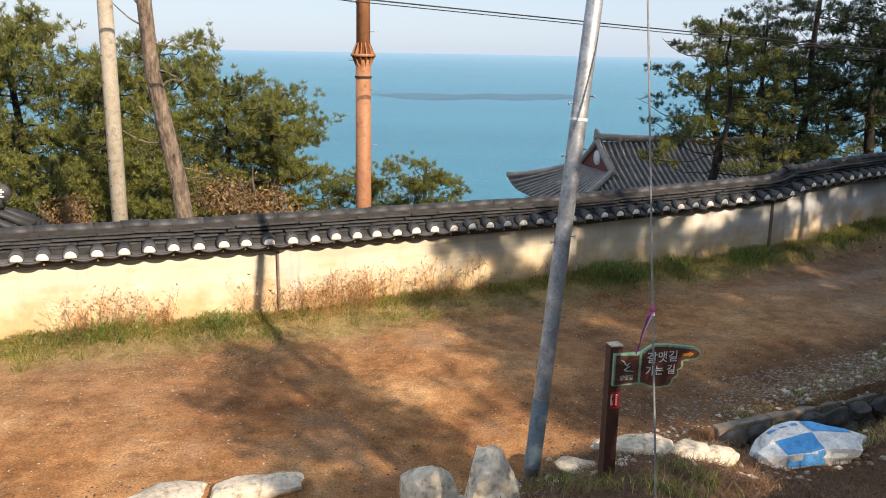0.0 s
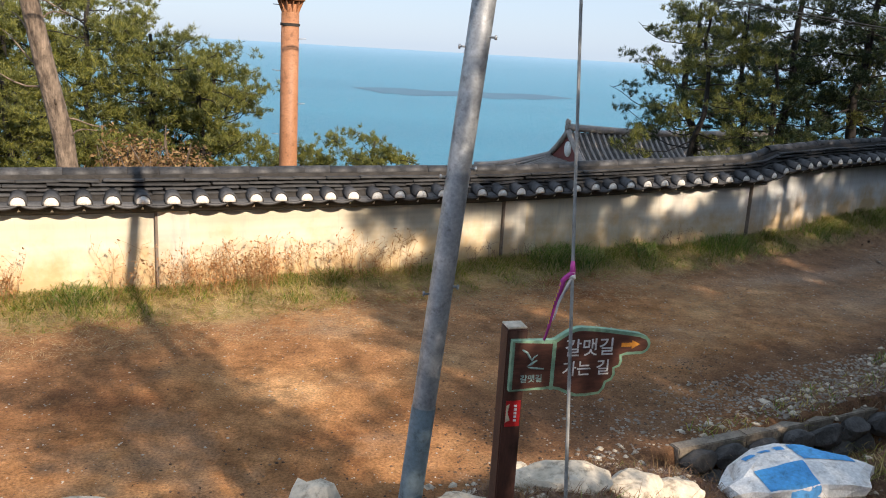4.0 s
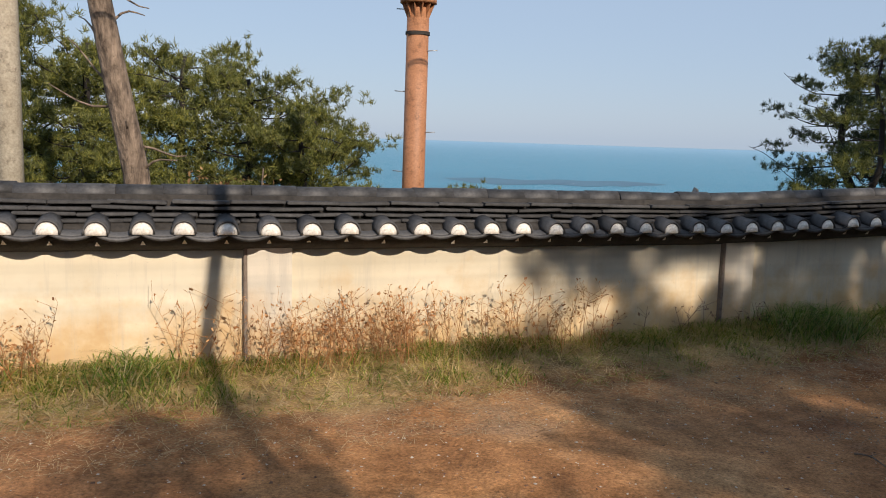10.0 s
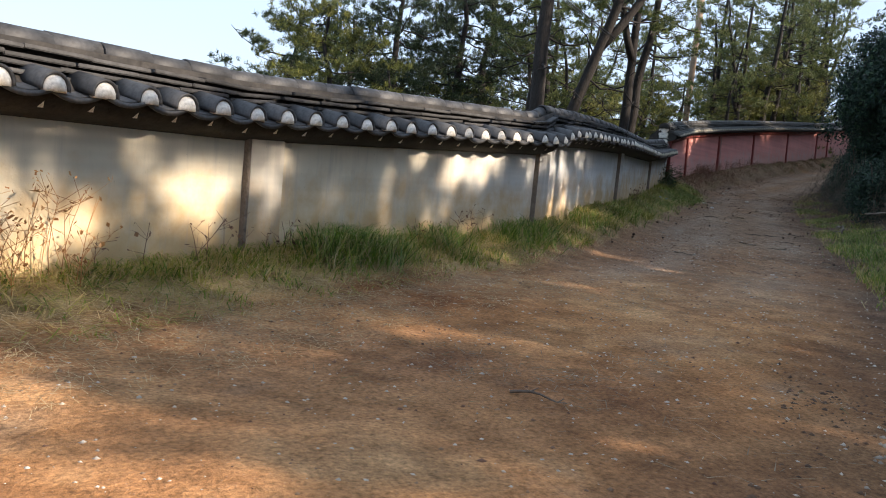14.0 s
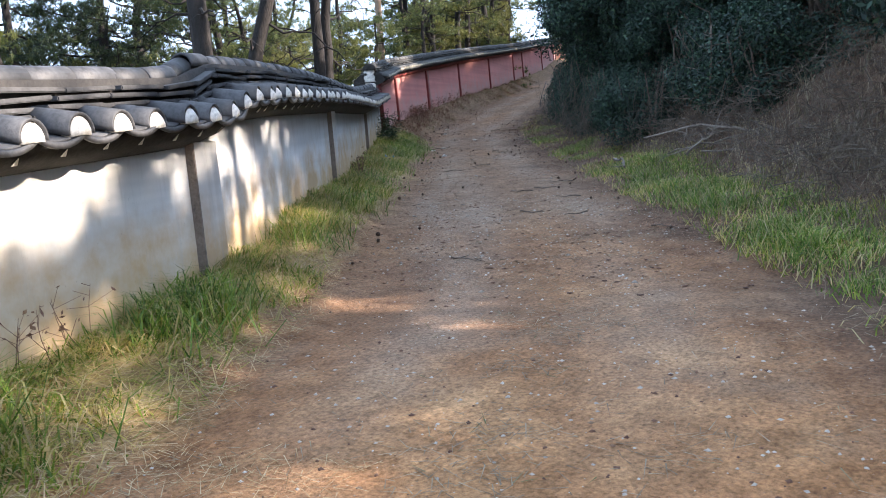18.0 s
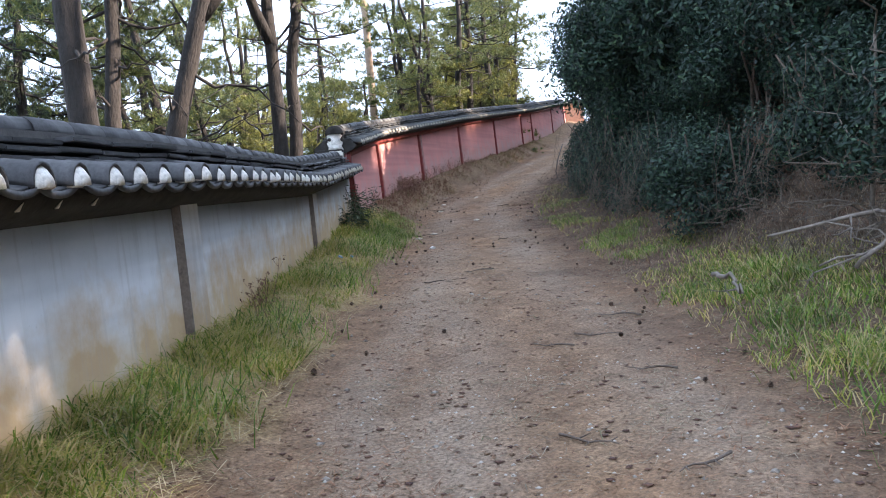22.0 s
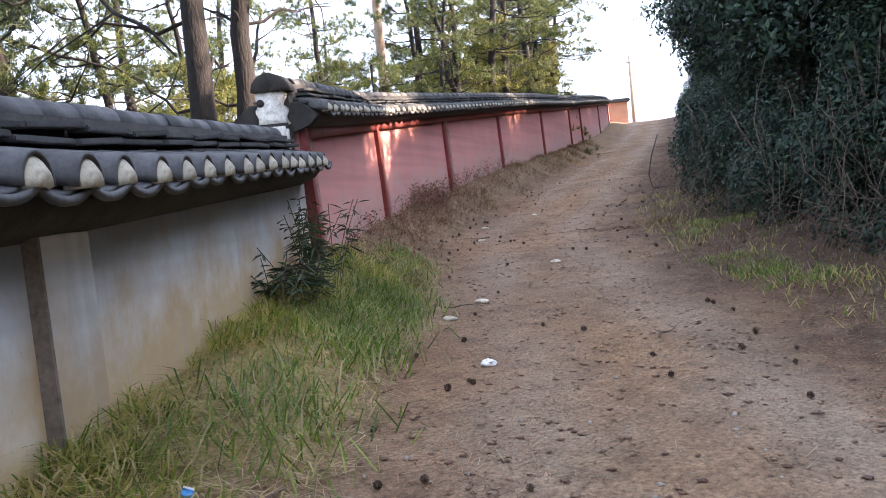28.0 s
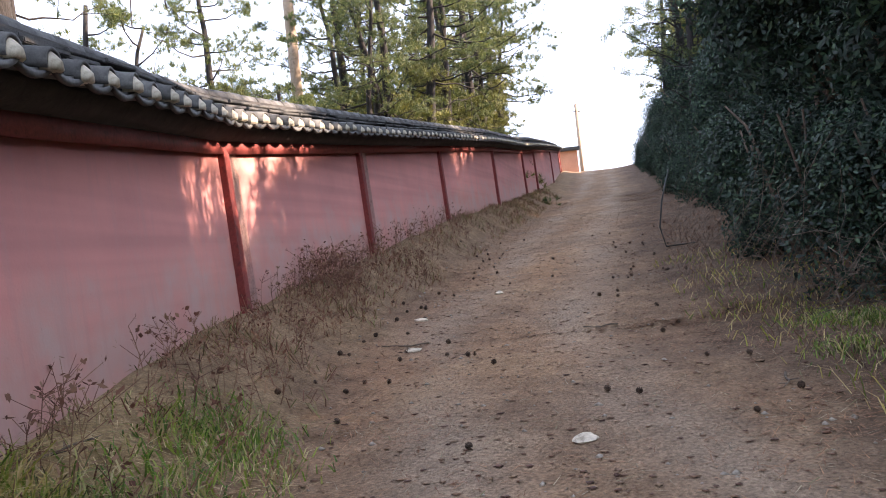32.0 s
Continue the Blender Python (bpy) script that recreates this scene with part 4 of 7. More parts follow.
def crooked_pine(seed, h, crown_from, spread, limbs, r0, kink=0.35, fork=0.0, dead=8, nl=0.20, pads=3, tufts=14, needles=20):
    """Trunk, limbs and crown of a coast pine: a wandering, at times forked trunk, with the needles in flat pads."""
    rng = np.random.default_rng(seed)
    n = 15
    t = np.linspace(0, 1, n)
    w = np.cumsum(rng.normal(0, kink / 3.2, (n, 2)), 0)
    w = (w + np.roll(w, 1, 0)) / 2
    w -= w[3]
    w[:3] *= 0.5
    path = np.c_[w, h * t - 0.4]
    stems = [(path, r0 * (1 - 0.72 * t ** 1.2) + 0.012)]
    if fork:
        i = int(fork * n)
        a = rng.uniform(0, 6.28)
        q = np.linspace(0, 1, n - i)
        side = path[i] + np.stack([np.cos(a) * h * 0.16 * q ** 0.75, np.sin(a) * h * 0.16 * q ** 0.75, (h * 0.92 - path[i, 2]) * q], 1)
        side[1:] += np.cumsum(rng.normal(0, kink / 4, (n - i - 1, 3)) * [1, 1, 0.2], 0)
        stems.append((side, 0.72 * r0 * (1 - 0.75 * q) + 0.012))
    trunk = joined([tube(p, r, 10) for p, r in stems])
    pieces, C, D, R = [], [], [], []
    for i in range(limbs):
        p, _ = stems[i % len(stems)]
        tt = (p[:, 2] + 0.4) / h
        u = crown_from + (0.97 - crown_from) * (i + rng.uniform(0, 0.9)) / limbs
        u = float(np.clip(u, tt[0] + 0.03, tt[-1]))
        p0 = np.array([np.interp(u, tt, p[:, k_]) for k_ in range(3)])
        a = i * 2.4 + rng.uniform(-0.6, 0.6)
        v = (u - crown_from) / (1 - crown_from)
        L = spread * (1.0 - 0.55 * v ** 1.6) * rng.uniform(0.55, 1.2)
        q = np.linspace(0, 1, 7)
        rise = rng.uniform(-0.15, 0.35) + 0.3 * v
        lp = p0 + np.stack([np.cos(a) * L * q, np.sin(a) * L * q, rise * L * q - 0.14 * L * np.sin(q * 3.1)], 1)
        lp[1:] += np.cumsum(rng.normal(0, 0.05 * L / 2, (6, 3)), 0)
        pieces.append(tube(lp, np.maximum(0.26 * r0 * (1 - u * 0.35) * (1 - 0.8 * q), 0.011), 5, False))
        for j in range(pads):
            g = 0.45 + 0.55 * (j + rng.uniform(0.2, 1)) / pads
            c0 = np.array([np.interp(g, q, lp[:, k_]) for k_ in range(3)])
            c = c0 + rng.normal(0, 1, 3) * [0.16 * L, 0.16 * L, 0.05 * L] + [0, 0, 0.10]
            pieces.append(tube(np.stack([c0, (c + c0) / 2 + [0, 0, 0.04], c]), [0.017, 0.012, 0.007], 4, False))
            pr = rng.uniform(0.30, 0.62)
            for m_ in range(tufts):
                C.append(c + rng.normal(0, 1, 3) * [pr * 0.6, pr * 0.6, pr * 0.24])
                d = rng.normal(0, 0.5, 3) + [0, 0, 0.8]
                D.append(d / np.linalg.norm(d))
                R.append(0.05 + 0.04 * rng.uniform())
    for i in range(dead):
        p, r = stems[0]
        u = rng.uniform(0.2, crown_from + 0.12)
        p0 = np.array([np.interp(u, t, p[:, k_]) for k_ in range(3)])
        a, L = rng.uniform(0, 6.28), rng.choice([0.35, 0.5, 0.9, 1.6, 2.3]) * rng.uniform(0.8, 1.2)
        q = np.linspace(0, 1, 7)
        lp = p0 + np.stack([np.cos(a) * L * q, np.sin(a) * L * q, rng.uniform(-0.35, 0.55) * L * q], 1)
        lp[1:] += np.cumsum(rng.normal(0, 0.055 * L, (6, 3)), 0)
        pieces.append(tube(lp, 0.034 * (1 - 0.82 * q) + 0.004, 5, False))
        for b in range(3 if L > 0.8 else 0):
            e_ = lp[2 + b] + rng.normal(0, 0.22 * L, 3)
            pieces.append(tube(np.stack([lp[2 + b], (lp[2 + b] + e_) / 2 + rng.normal(0, 0.05, 3), e_]), [0.013, 0.009, 0.004], 4, False))
    crown = clumps(rng, np.array(C), np.array(D), np.array(R), needles, nl, 0.0115)
    return smooth(mk("trunk", *trunk)), smooth(mk("limbs", *joined(pieces))), mk("crown", *crown)


def pine(meshes, m, label, needle=None, bark=None, group=""):
    t = thing("pine_tree", label, "pine tree", m, group)
    part("trunk", meshes[0], bark or M_bark, t)
    part("bough_frame", meshes[1], bark or M_bark, t)["kind"] = "stuff"
    part("crown", meshes[2], needle or M_needle, t)
    return t


def pose_s(x, y, z, rz=0, s=1.0, lean=(0, 0)):
    return pose(x, y, z, lean[0], lean[1], rz) @ Matrix.Diagonal((s, s, s, 1))


TALL = [pine_meshes(11 + k, 13.0, 0.36, 3.0, 0.6, 20, 7, 17, 0.185, 0.3, 11) for k in range(4)]
BUSHY = [crooked_pine(31 + k, 7.0, 0.08, 2.6, 38, 0.14, 0.3, 0, 0, 0.16, 3, 22, 22) for k in range(3)]
DARK = [crooked_pine(251 + k, 8.0, 0.16, 3.5, 30, 0.20, 0.5, 0, 2, 0.18, 3, 21, 21) for k in range(2)]
SPREAD = [pine_meshes(51 + k, 8.0, 0.16, 3.4, 0.7, 26, 17, 32, 0.20, 0.25, 0, 0.17) for k in range(2)]
for k, me in enumerate([m_[2] for m_ in TALL + BUSHY + SPREAD]):
    me.materials.append(M_needle_y if 4 <= k < 7 else M_needle)

# olive sunlit pines beyond the wall where the walk begins
for k, (x, y, top, s, r) in enumerate([(-14.5, 22, 5.6, 1.2, 0), (-13.0, 17.5, 3.2, 0.8, 10), (-10.3, 17.0, 2.2, 0.7, 100), (-7.4, 18.5, 1.9, 0.7, 190), (-18.0, 15.5, 4.6, 1.0, 190), (-11.2, 21, 4.6, 1.05, 80), (-17.5, 20, 6.6, 1.35, 200), (-8.2, 23, 4.0, 0.95, 140), (-6.4, 22, 3.2, 0.85, 30), (-20.5, 25, 7.5, 1.6, 300), (-12.5, 28, 5.0, 1.3, 20), (-2.4, 25, 1.3, 0.8, 60), (-4.6, 27, 0.6, 0.75, 250), (-9.8, 19.0, 2.9, 0.7, 220), (-15.8, 18.0, 4.4, 0.95, 110), (-8.4, 27.0, 3.2, 1.0, 70), (-24.0, 20.0, 8.0, 1.6, 40)]):
    pine(BUSHY[k % 3], pose_s(x, y, top - 6.7 * s, r, s), "bushy olive-green pine on the slope behind the wall", M_needle_y, M_bark, "pines on the seaward slope")
# dark spreading pines by the temple roof, their shade put into the needle colour
for k, (x, y, top, s, r) in enumerate([(9.8, 39.5, 6.6, 0.95, 10), (13.6, 40.0, 8.2, 1.15, 120), (11.9, 36.0, 4.6, 0.75, 240), (17.0, 41.0, 9.0, 1.15, 60), (20.5, 43.0, 10.0, 1.3, 300)]):
    pine(DARK[k % 2], pose_s(x, y, top - 7.7 * s, r, s), "dark spreading pine beside the temple roof", M_needle_d, M_bark, "pines by the temple")
# tall pines behind the walls along the lane
CROOKED = [crooked_pine(211 + k, 13.0, (0.50, 0.46, 0.52, 0.42, 0.46)[k], 3.2, 20, 0.21, (0.16, 0.22, 0.16, 0.3, 0.3)[k], (0, 0, 0.42, 0.36, 0)[k], (8, 12, 10, 12, 12)[k]) for k in range(5)]
LOW = [crooked_pine(231 + k, 8.0, 0.22, 3.1, 24, 0.13, 0.4, (0, 0.4, 0)[k], 3, 0.21, 3, 16, 21) for k in range(3)]
# (x, y, which form, size, turn, lean away from upright)
TREES = [
    (13.69, 28.69, 0, 1.18, 3, 1), (16.10, 32.80, 1, 0.95, 60, 3), (16.30, 30.50, 2, 1.0, 20, 16), (19.05, 36.16, 3, 0.8, 120, -3), (17.5, 35.0, 4, 0.55, 10, -9),
    (25.99, 43.22, 3, 0.75, 250, 0), (20.70, 33.35, 2, 0.95, 200, 1), (22.70, 35.40, 1, 1.0, 330, 3), (25.12, 44.73, 4, 0.9, 75, -5), (21.6, 38.4, 4, 0.6, 15, -8),
    (40.0, 49.0, 0, 1.0, 140, 1), (39.6, 48.2, 4, 0.8, 10, -3), (37.0, 44.6, 4, 0.62, 110, 3), (38.6, 45.2, 3, 0.85, 200, 0), (41.2, 45.8, 1, 0.95, 290, 2), (44.0, 47.4, 2, 1.0, 60, 1), (47.5, 48.6, 1, 1.05, 230, -2),
    (46.0, 54.0, 3, 0.95, 40, 2), (51.0, 53.4, 0, 0.95, 170, 1), (55.0, 57.0, 2, 0.9, 220, 0), (33.0, 47.0, 4, 0.8, 310, 2), (30.5, 50.0, 3, 0.9, 20, 3), (59.0, 57.6, 1, 0.9, 100, 2), (54.0, 52.6, 4, 1.05, 300, 0), (50.0, 50.4, 0, 0.95, 120, 1), (58.5, 55.6, 3, 1.05, 40, 0),
]
LEAN_AXIS = Vector((0.71, 0.70, 0.0))
for k, (x, y, f, s, r, ln) in enumerate(TREES):
    turn = Matrix.Rotation(radians(ln), 4, LEAN_AXIS)
    g = hz(x, y)
    foot = Vector((x, y, 3.7)) + (turn @ Vector((0, 0, 1))) * (g - 3.7)
    m = Matrix.Translation(foot) @ turn @ pose_s(0, 0, 0, r, s)
    pine(CROOKED[f], m, "tall crooked pine with a bare dark trunk behind the wall", M_needle, M_bark, "tall pines behind the wall")
# lower sunlit pines on the falling ground beyond them
for k, (x, y, top, s, r) in enumerate([(8.6, 34.0, 6.2, 0.95, 0), (11.5, 38.0, 6.6, 1.0, 70), (15.0, 41.0, 5.6, 0.95, 150), (19.6, 45.5, 6.0, 0.95, 220), (22.5, 50.0, 6.6, 1.1, 20), (28.4, 48.5, 7.0, 0.95, 300), (27.0, 55.0, 6.8, 1.1, 100), (33.5, 55.5, 8.4, 1.2, 40), (37.0, 56.0, 8.6, 1.2, 190), (36.0, 49.8, 6.6, 0.9, 130), (42.5, 52.0, 8.8, 1.1, 250), (46.0, 50.6, 9.0, 1.05, 320), (49.5, 55.0, 10.2, 1.25, 10), (44.0, 60.0, 10.0, 1.3, 80), (53.0, 58.5, 11.0, 1.3, 150), (50.5, 51.0, 9.2, 1.0, 210), (56.4, 57.4, 9.8, 1.05, 290), (59.8, 60.4, 10.6, 1.1, 30), (63.5, 62.8, 11.0, 1.1, 110), (56.0, 62.0, 11.5, 1.4, 60), (39.5, 46.4, 8.2, 0.95, 20), (42.5, 47.6, 9.6, 1.1, 140), (45.5, 48.2, 8.6, 0.9, 260), (48.6, 50.0, 10.5, 1.15, 70), (51.2, 53.6, 9.8, 1.0, 330), (34.0, 45.6, 7.4, 0.9, 200), (30.6, 44.6, 6.6, 0.8, 10), (25.0, 40.6, 5.6, 0.7, 80), (59.0, 57.4, 12.0, 1.25, 20), (62.5, 60.6, 12.8, 1.25, 200), (55.0, 57.0, 11.4, 1.15, 90)]):
    pine(LOW[k % 3], pose_s(x, y, top - 7.9 * s, r, s), "spreading yellow-green pine on the slope behind the wall", M_needle_y if k % 3 != 1 else M_needle, M_bark, "pines on the slope behind the wall")
# unseen bank pines, placed for the shade they cast on lane and wall
pine(BUSHY[1], pose_s(6.5, 0.05, hz(6.5, 0.05) - 0.3, 30, 0.62), "unseen bushy pine on the bank, placed to shade the lane", M_needle_y, M_bark, "pines on the bank")
for k, (x, y, s, r) in enumerate([(11.8, 2.0, 0.9, 0), (13.6, 3.2, 0.85, 90), (13.2, -0.6, 0.75, 300), (19.4, 8.0, 0.55, 140), (12.4, 8.0, 0.62, 40), (15.6, 6.2, 0.85, 210), (17.0, 7.2, 0.95, 120), (13.2, 5.2, 0.9, 20), (20.5, 16.2, 0.8, 75), (22.6, 13.6, 1.0, 20)]):
    pine(SPREAD[k % 2], pose_s(x, y, hz(x, y) - 0.2, r, s), "unseen spreading pine on the bank, placed to shade lane and wall", M_needle, M_bark, "pines on the bank")
# some of these stand hidden, placed to keep trunks and red wall shaded
for k, (x, y, s, r) in enumerate([(31.0, 20.5, 0.9, 20), (23.5, 17.6, 0.9, 330), (36.0, 31.6, 0.78, 40), (40.1, 33.0, 0.86, 160), (44.5, 37.6, 0.8, 250), (42.0, 33.0, 1.0, 150), (50.0, 40.0, 1.0, 260), (60.0, 44.5, 0.9, 10), (59.0, 41.6, 1.1, 200), (66.5, 48.6, 1.0, 130), (70.0, 46.0, 0.9, 60), (74.0, 52.0, 1.0, 20), (64.0, 66.0, 1.1, 70), (56.0, 66.0, 1.1, 170), (50.0, 68.0, 1.2, 280)]):
    pine(TALL[k % 4], pose_s(x, y, hz(x, y) - 0.2, r, s), "tall pine on the hill above the lane", M_needle, M_bark, "pines on the hill")
# unseen young pines added on the bank in the glade, breaking up the sun
for k, (s_, o_, sc) in enumerate([(S_R[0] - 1.4, 12.4, 0.34), (S_R[0] + 0.3, 13.2, 0.38), (S_R[0] + 1.6, 12.2, 0.34), (S_R[0] + 2.6, 12.0, 0.36), (S_R[0] + 0.9, 11.6, 0.33), (S_R[0] + 3.6, 12.6, 0.4), (S_C + 1.0, 15.0, 0.34), (S_C + 2.6, 14.4, 0.34)]):
    x, y, tx, ty, f, e = along(s_, s_ > S_END)
    x, y = x + ty * o_, y - tx * o_
    pine(TALL[k % 4], pose_s(x, y, hz(x, y) - 0.1, 50 * k, sc), "unseen young pine added to break up the sun on the walls", M_needle, M_bark, "pines on the hill")
# unseen pines on the rise behind the start, placed to dapple lane with shade
for k, (x, y, s, r) in enumerate([(16.5, 1.0, 0.9, 30), (21.5, 6.0, 0.95, 260), (24.0, 10.5, 0.9, 100)]):
    pine(TALL[(k + 1) % 4], pose_s(x, y, hz(x, y), r, s), "unseen tall pine on the bank, placed to dapple the lane", M_needle, M_bark, "pines on the bank")


def shrub_mesh(seed, n_leaf, rx, ry, rz, leaf=0.075):
    """A dense crown of small pointed leaves on lumpy shells, with gaps."""
    rng = np.random.default_rng(seed)
    cen = rng.normal(0, 1, (26, 3))
    cen /= np.linalg.norm(cen, axis=1, keepdims=True)
    cen *= rng.uniform(0.35, 0.85, (26, 1))
    which = rng.integers(0, 26, n_leaf)
    d = rng.normal(0, 1, (n_leaf, 3))
    d /= np.linalg.norm(d, axis=1, keepdims=True)
    rad = rng.uniform(0.22, 0.42, 26)[which] * rng.uniform(0.6, 1.08, n_leaf)
    P = (cen[which] + d * rad[:, None]) * [rx, ry, rz] + [0, 0, rz * 0.8]
    f = d + rng.normal(0, 0.55, (n_leaf, 3)) + [0, 0, 0.35]
    f /= np.linalg.norm(f, axis=1, keepdims=True)
    a = np.cross(f, rng.normal(0, 1, (n_leaf, 3)))
    a /= np.linalg.norm(a, axis=1, keepdims=True) + 1e-9
    b = np.cross(f, a)
    L = leaf * rng.uniform(0.6, 1.3, (n_leaf, 1))
    V = np.stack([P - a * L, P - b * L * 0.42, P + a * L - f * L * 0.25, P + b * L * 0.42], 1).reshape(-1, 3)
    o = np.arange(n_leaf)[:, None] * 4
    F = np.concatenate([o + [0, 1, 2], o + [0, 2, 3]], 1).reshape(-1, 3)
    return mk("crown", V, F)


def stems_mesh(seed, n, rx, ry, h):
    rng = np.random.default_rng(seed)
    pcs = []
    for k in range(n):
        a = rng.uniform(0, 6.28)
        q = np.linspace(0, 1, 6)
        e = rng.uniform(0.3, 0.8)
        p = np.stack([np.cos(a) * rx * e * q, np.sin(a) * ry * e * q, h * q * rng.uniform(0.8, 1.1) - 0.3], 1) + np.cumsum(rng.normal(0, 0.09, (6, 3)), 0)
        pcs.append(tube(p, 0.026 * (1 - 0.7 * q) + 0.006, 5, False))
    return smooth(mk("stems", *joined(pcs)))


SHRUBS = [(shrub_mesh(71 + k, 24000, 1.5, 1.4, 1.5, 0.042), stems_mesh(81 + k, 14, 1.4, 1.4, 2.3)) for k in range(4)]


def shrub(k, x, y, z, s, r):
    t = thing("shrub", "dense dark evergreen shrub on the bank beside the lane", "shrub", pose_s(x, y, z, r, s), "evergreen shrubs on the bank")
    part("branchwork", SHRUBS[k % 4][1], M_twig, t)
    part("crown", SHRUBS[k % 4][0], M_leaf, t)


def off_wall(s, o, red=None):
    x, y, tx, ty, f, e = along(s, s > S_END)
    return x + ty * o, y - tx * o


rng_s = random.Random(5)
# stretches of the bank where the shrubs are low and let the sun through to the walls
GLADES = [(S_C - 0.2, S_C + 3.6), (S_R[0] - 2.3, S_R[0] + 2.6)]
k = 0
for s in np.arange(S_C + 3.5, LEN[-1] + 1, 2.1):
    f1 = np.interp(s, [S_C + 3.5, S_D, S_E, S_END, S_END + 5], [9.0, 7.3, 6.1, 5.7, 6.1])
    for row, (o, up, sc) in enumerate([(0.2, -0.3, 0.85), (1.5, 0.3, 1.15), (3.2, 1.0, 1.35), (5.6, 1.4, 1.6)]):
        open_ = any(a < s < b for a, b in GLADES)
        if (row == 3 and (k % 2 or open_ or GLADES[1][0] < s < GLADES[1][1] + 3.6)) or (row and open_ and s < S_D):
            continue
        if row == 2 and (open_ or GLADES[1][1] - 0.5 < s < GLADES[1][1] + 1.4):
            up, sc = 0.0, 0.8
        x, y = off_wall(min(s, LEN[-1] - 0.5) + rng_s.uniform(-0.5, 0.5), f1 + o + rng_s.uniform(-0.35, 0.35))
        shrub(k + row, x, y, hz(x, y) + up - 0.2, sc * rng_s.uniform(0.9, 1.15), rng_s.uniform(0, 360))
    k += 1
for s, o, sc in ((S_E + 3.4, 7.2, 1.5), (S_E + 5.6, 7.0, 1.5), (S_END + 1.0, 6.7, 1.45), (S_R[0] + 3.6, 6.6, 1.3), (S_R[1] + 1.4, 8.4, 1.6), (S_R[1] + 2.6, 8.6, 1.6), (S_R[0] + 0.3, 6.9, 1.25), (S_R[0] + 2.0, 6.9, 1.25), (S_R[0] + 3.2, 7.0, 1.25)):
    x, y = off_wall(s, o)
    shrub(k, x, y, hz(x, y) + 1.5, sc, 40 * k)
    k += 1
for x, y, s in [(13.5, 13.2, 1.2), (12.0, 11.0, 1.3), (15.6, 14.2, 0.9), (10.5, 8.6, 1.3), (15.5, 10.0, 1.2), (18.5, 12.5, 1.5), (9.3, 5.6, 1.0)]:
    shrub(k, x, y, hz(x, y), s, 50 * k)
    k += 1

for k, (x, y, z, s, r) in enumerate([(-5.2, 17.6, -0.6, 0.95, 0), (-6.6, 18.2, -0.4, 0.9, 60), (-4.3, 18.8, -1.2, 0.8, 150), (-9.2, 16.2, -0.2, 0.7, 200)]):
    t = thing("shrub", "withered brown shrub behind the wall", "shrub", pose_s(x, y, z, r, s), "withered shrubs")
    part("branchwork", stems_mesh(95, 14, 1.3, 1.3, 2.6) if k == 0 else bpy.data.objects["branchwork"].data, M_twig, t)
    part("crown", shrub_mesh(91, 3000, 1.4, 1.3, 1.4, 0.06) if k == 0 else DRY, M_brownleaf, t)
    DRY = t.children[1].data

# ---- street furniture where the walk begins ----


def leaning_pole():
    base, dz = Vector((1.55, 5.77, 1.0)), 7.0
    way = Vector((0.082, 0.069, 1.0))
    t = thing("steel_pole", "leaning galvanised steel pole with bolts, planted in the bank", "pole")
    me = smooth(mk("shaft", *tube([base + way * q for q in (0, 0.3, 3.3, dz)], [0.075, 0.075, 0.072, 0.068], 20)))
    part("shaft", me, M_steel, t)
    band = smooth(mk("paint_band", *tube([base + way * q for q in (0.12, 0.78)], 0.0775, 20, False)))
    part("paint_band", band, M_blueband, t, "blue-grey painted band near the foot")
    for q in (1.55, 2.28, 3.05, 3.5, 4.4):
        for sgn in (-1, 1):
            c = base + way * (q + 0.03 * sgn)
            b = tube([c + Vector((sgn * 0.05, -0.02, 0)), c + Vector((sgn * 0.095, -0.03, 0)), c + Vector((sgn * 0.096, -0.03, 0)), c + Vector((sgn * 0.108, -0.032, 0))], [0.007, 0.007, 0.016, 0.016], 6)
            part("bolt", smooth(mk("bolt", *b)), M_steel, t)
    strap = mk("strap", *tube([base + way * 3.32, base + way * 3.345], 0.076, 20, False))
    part("strap", strap, M_white, t, "pale wire strap")


leaning_pole()


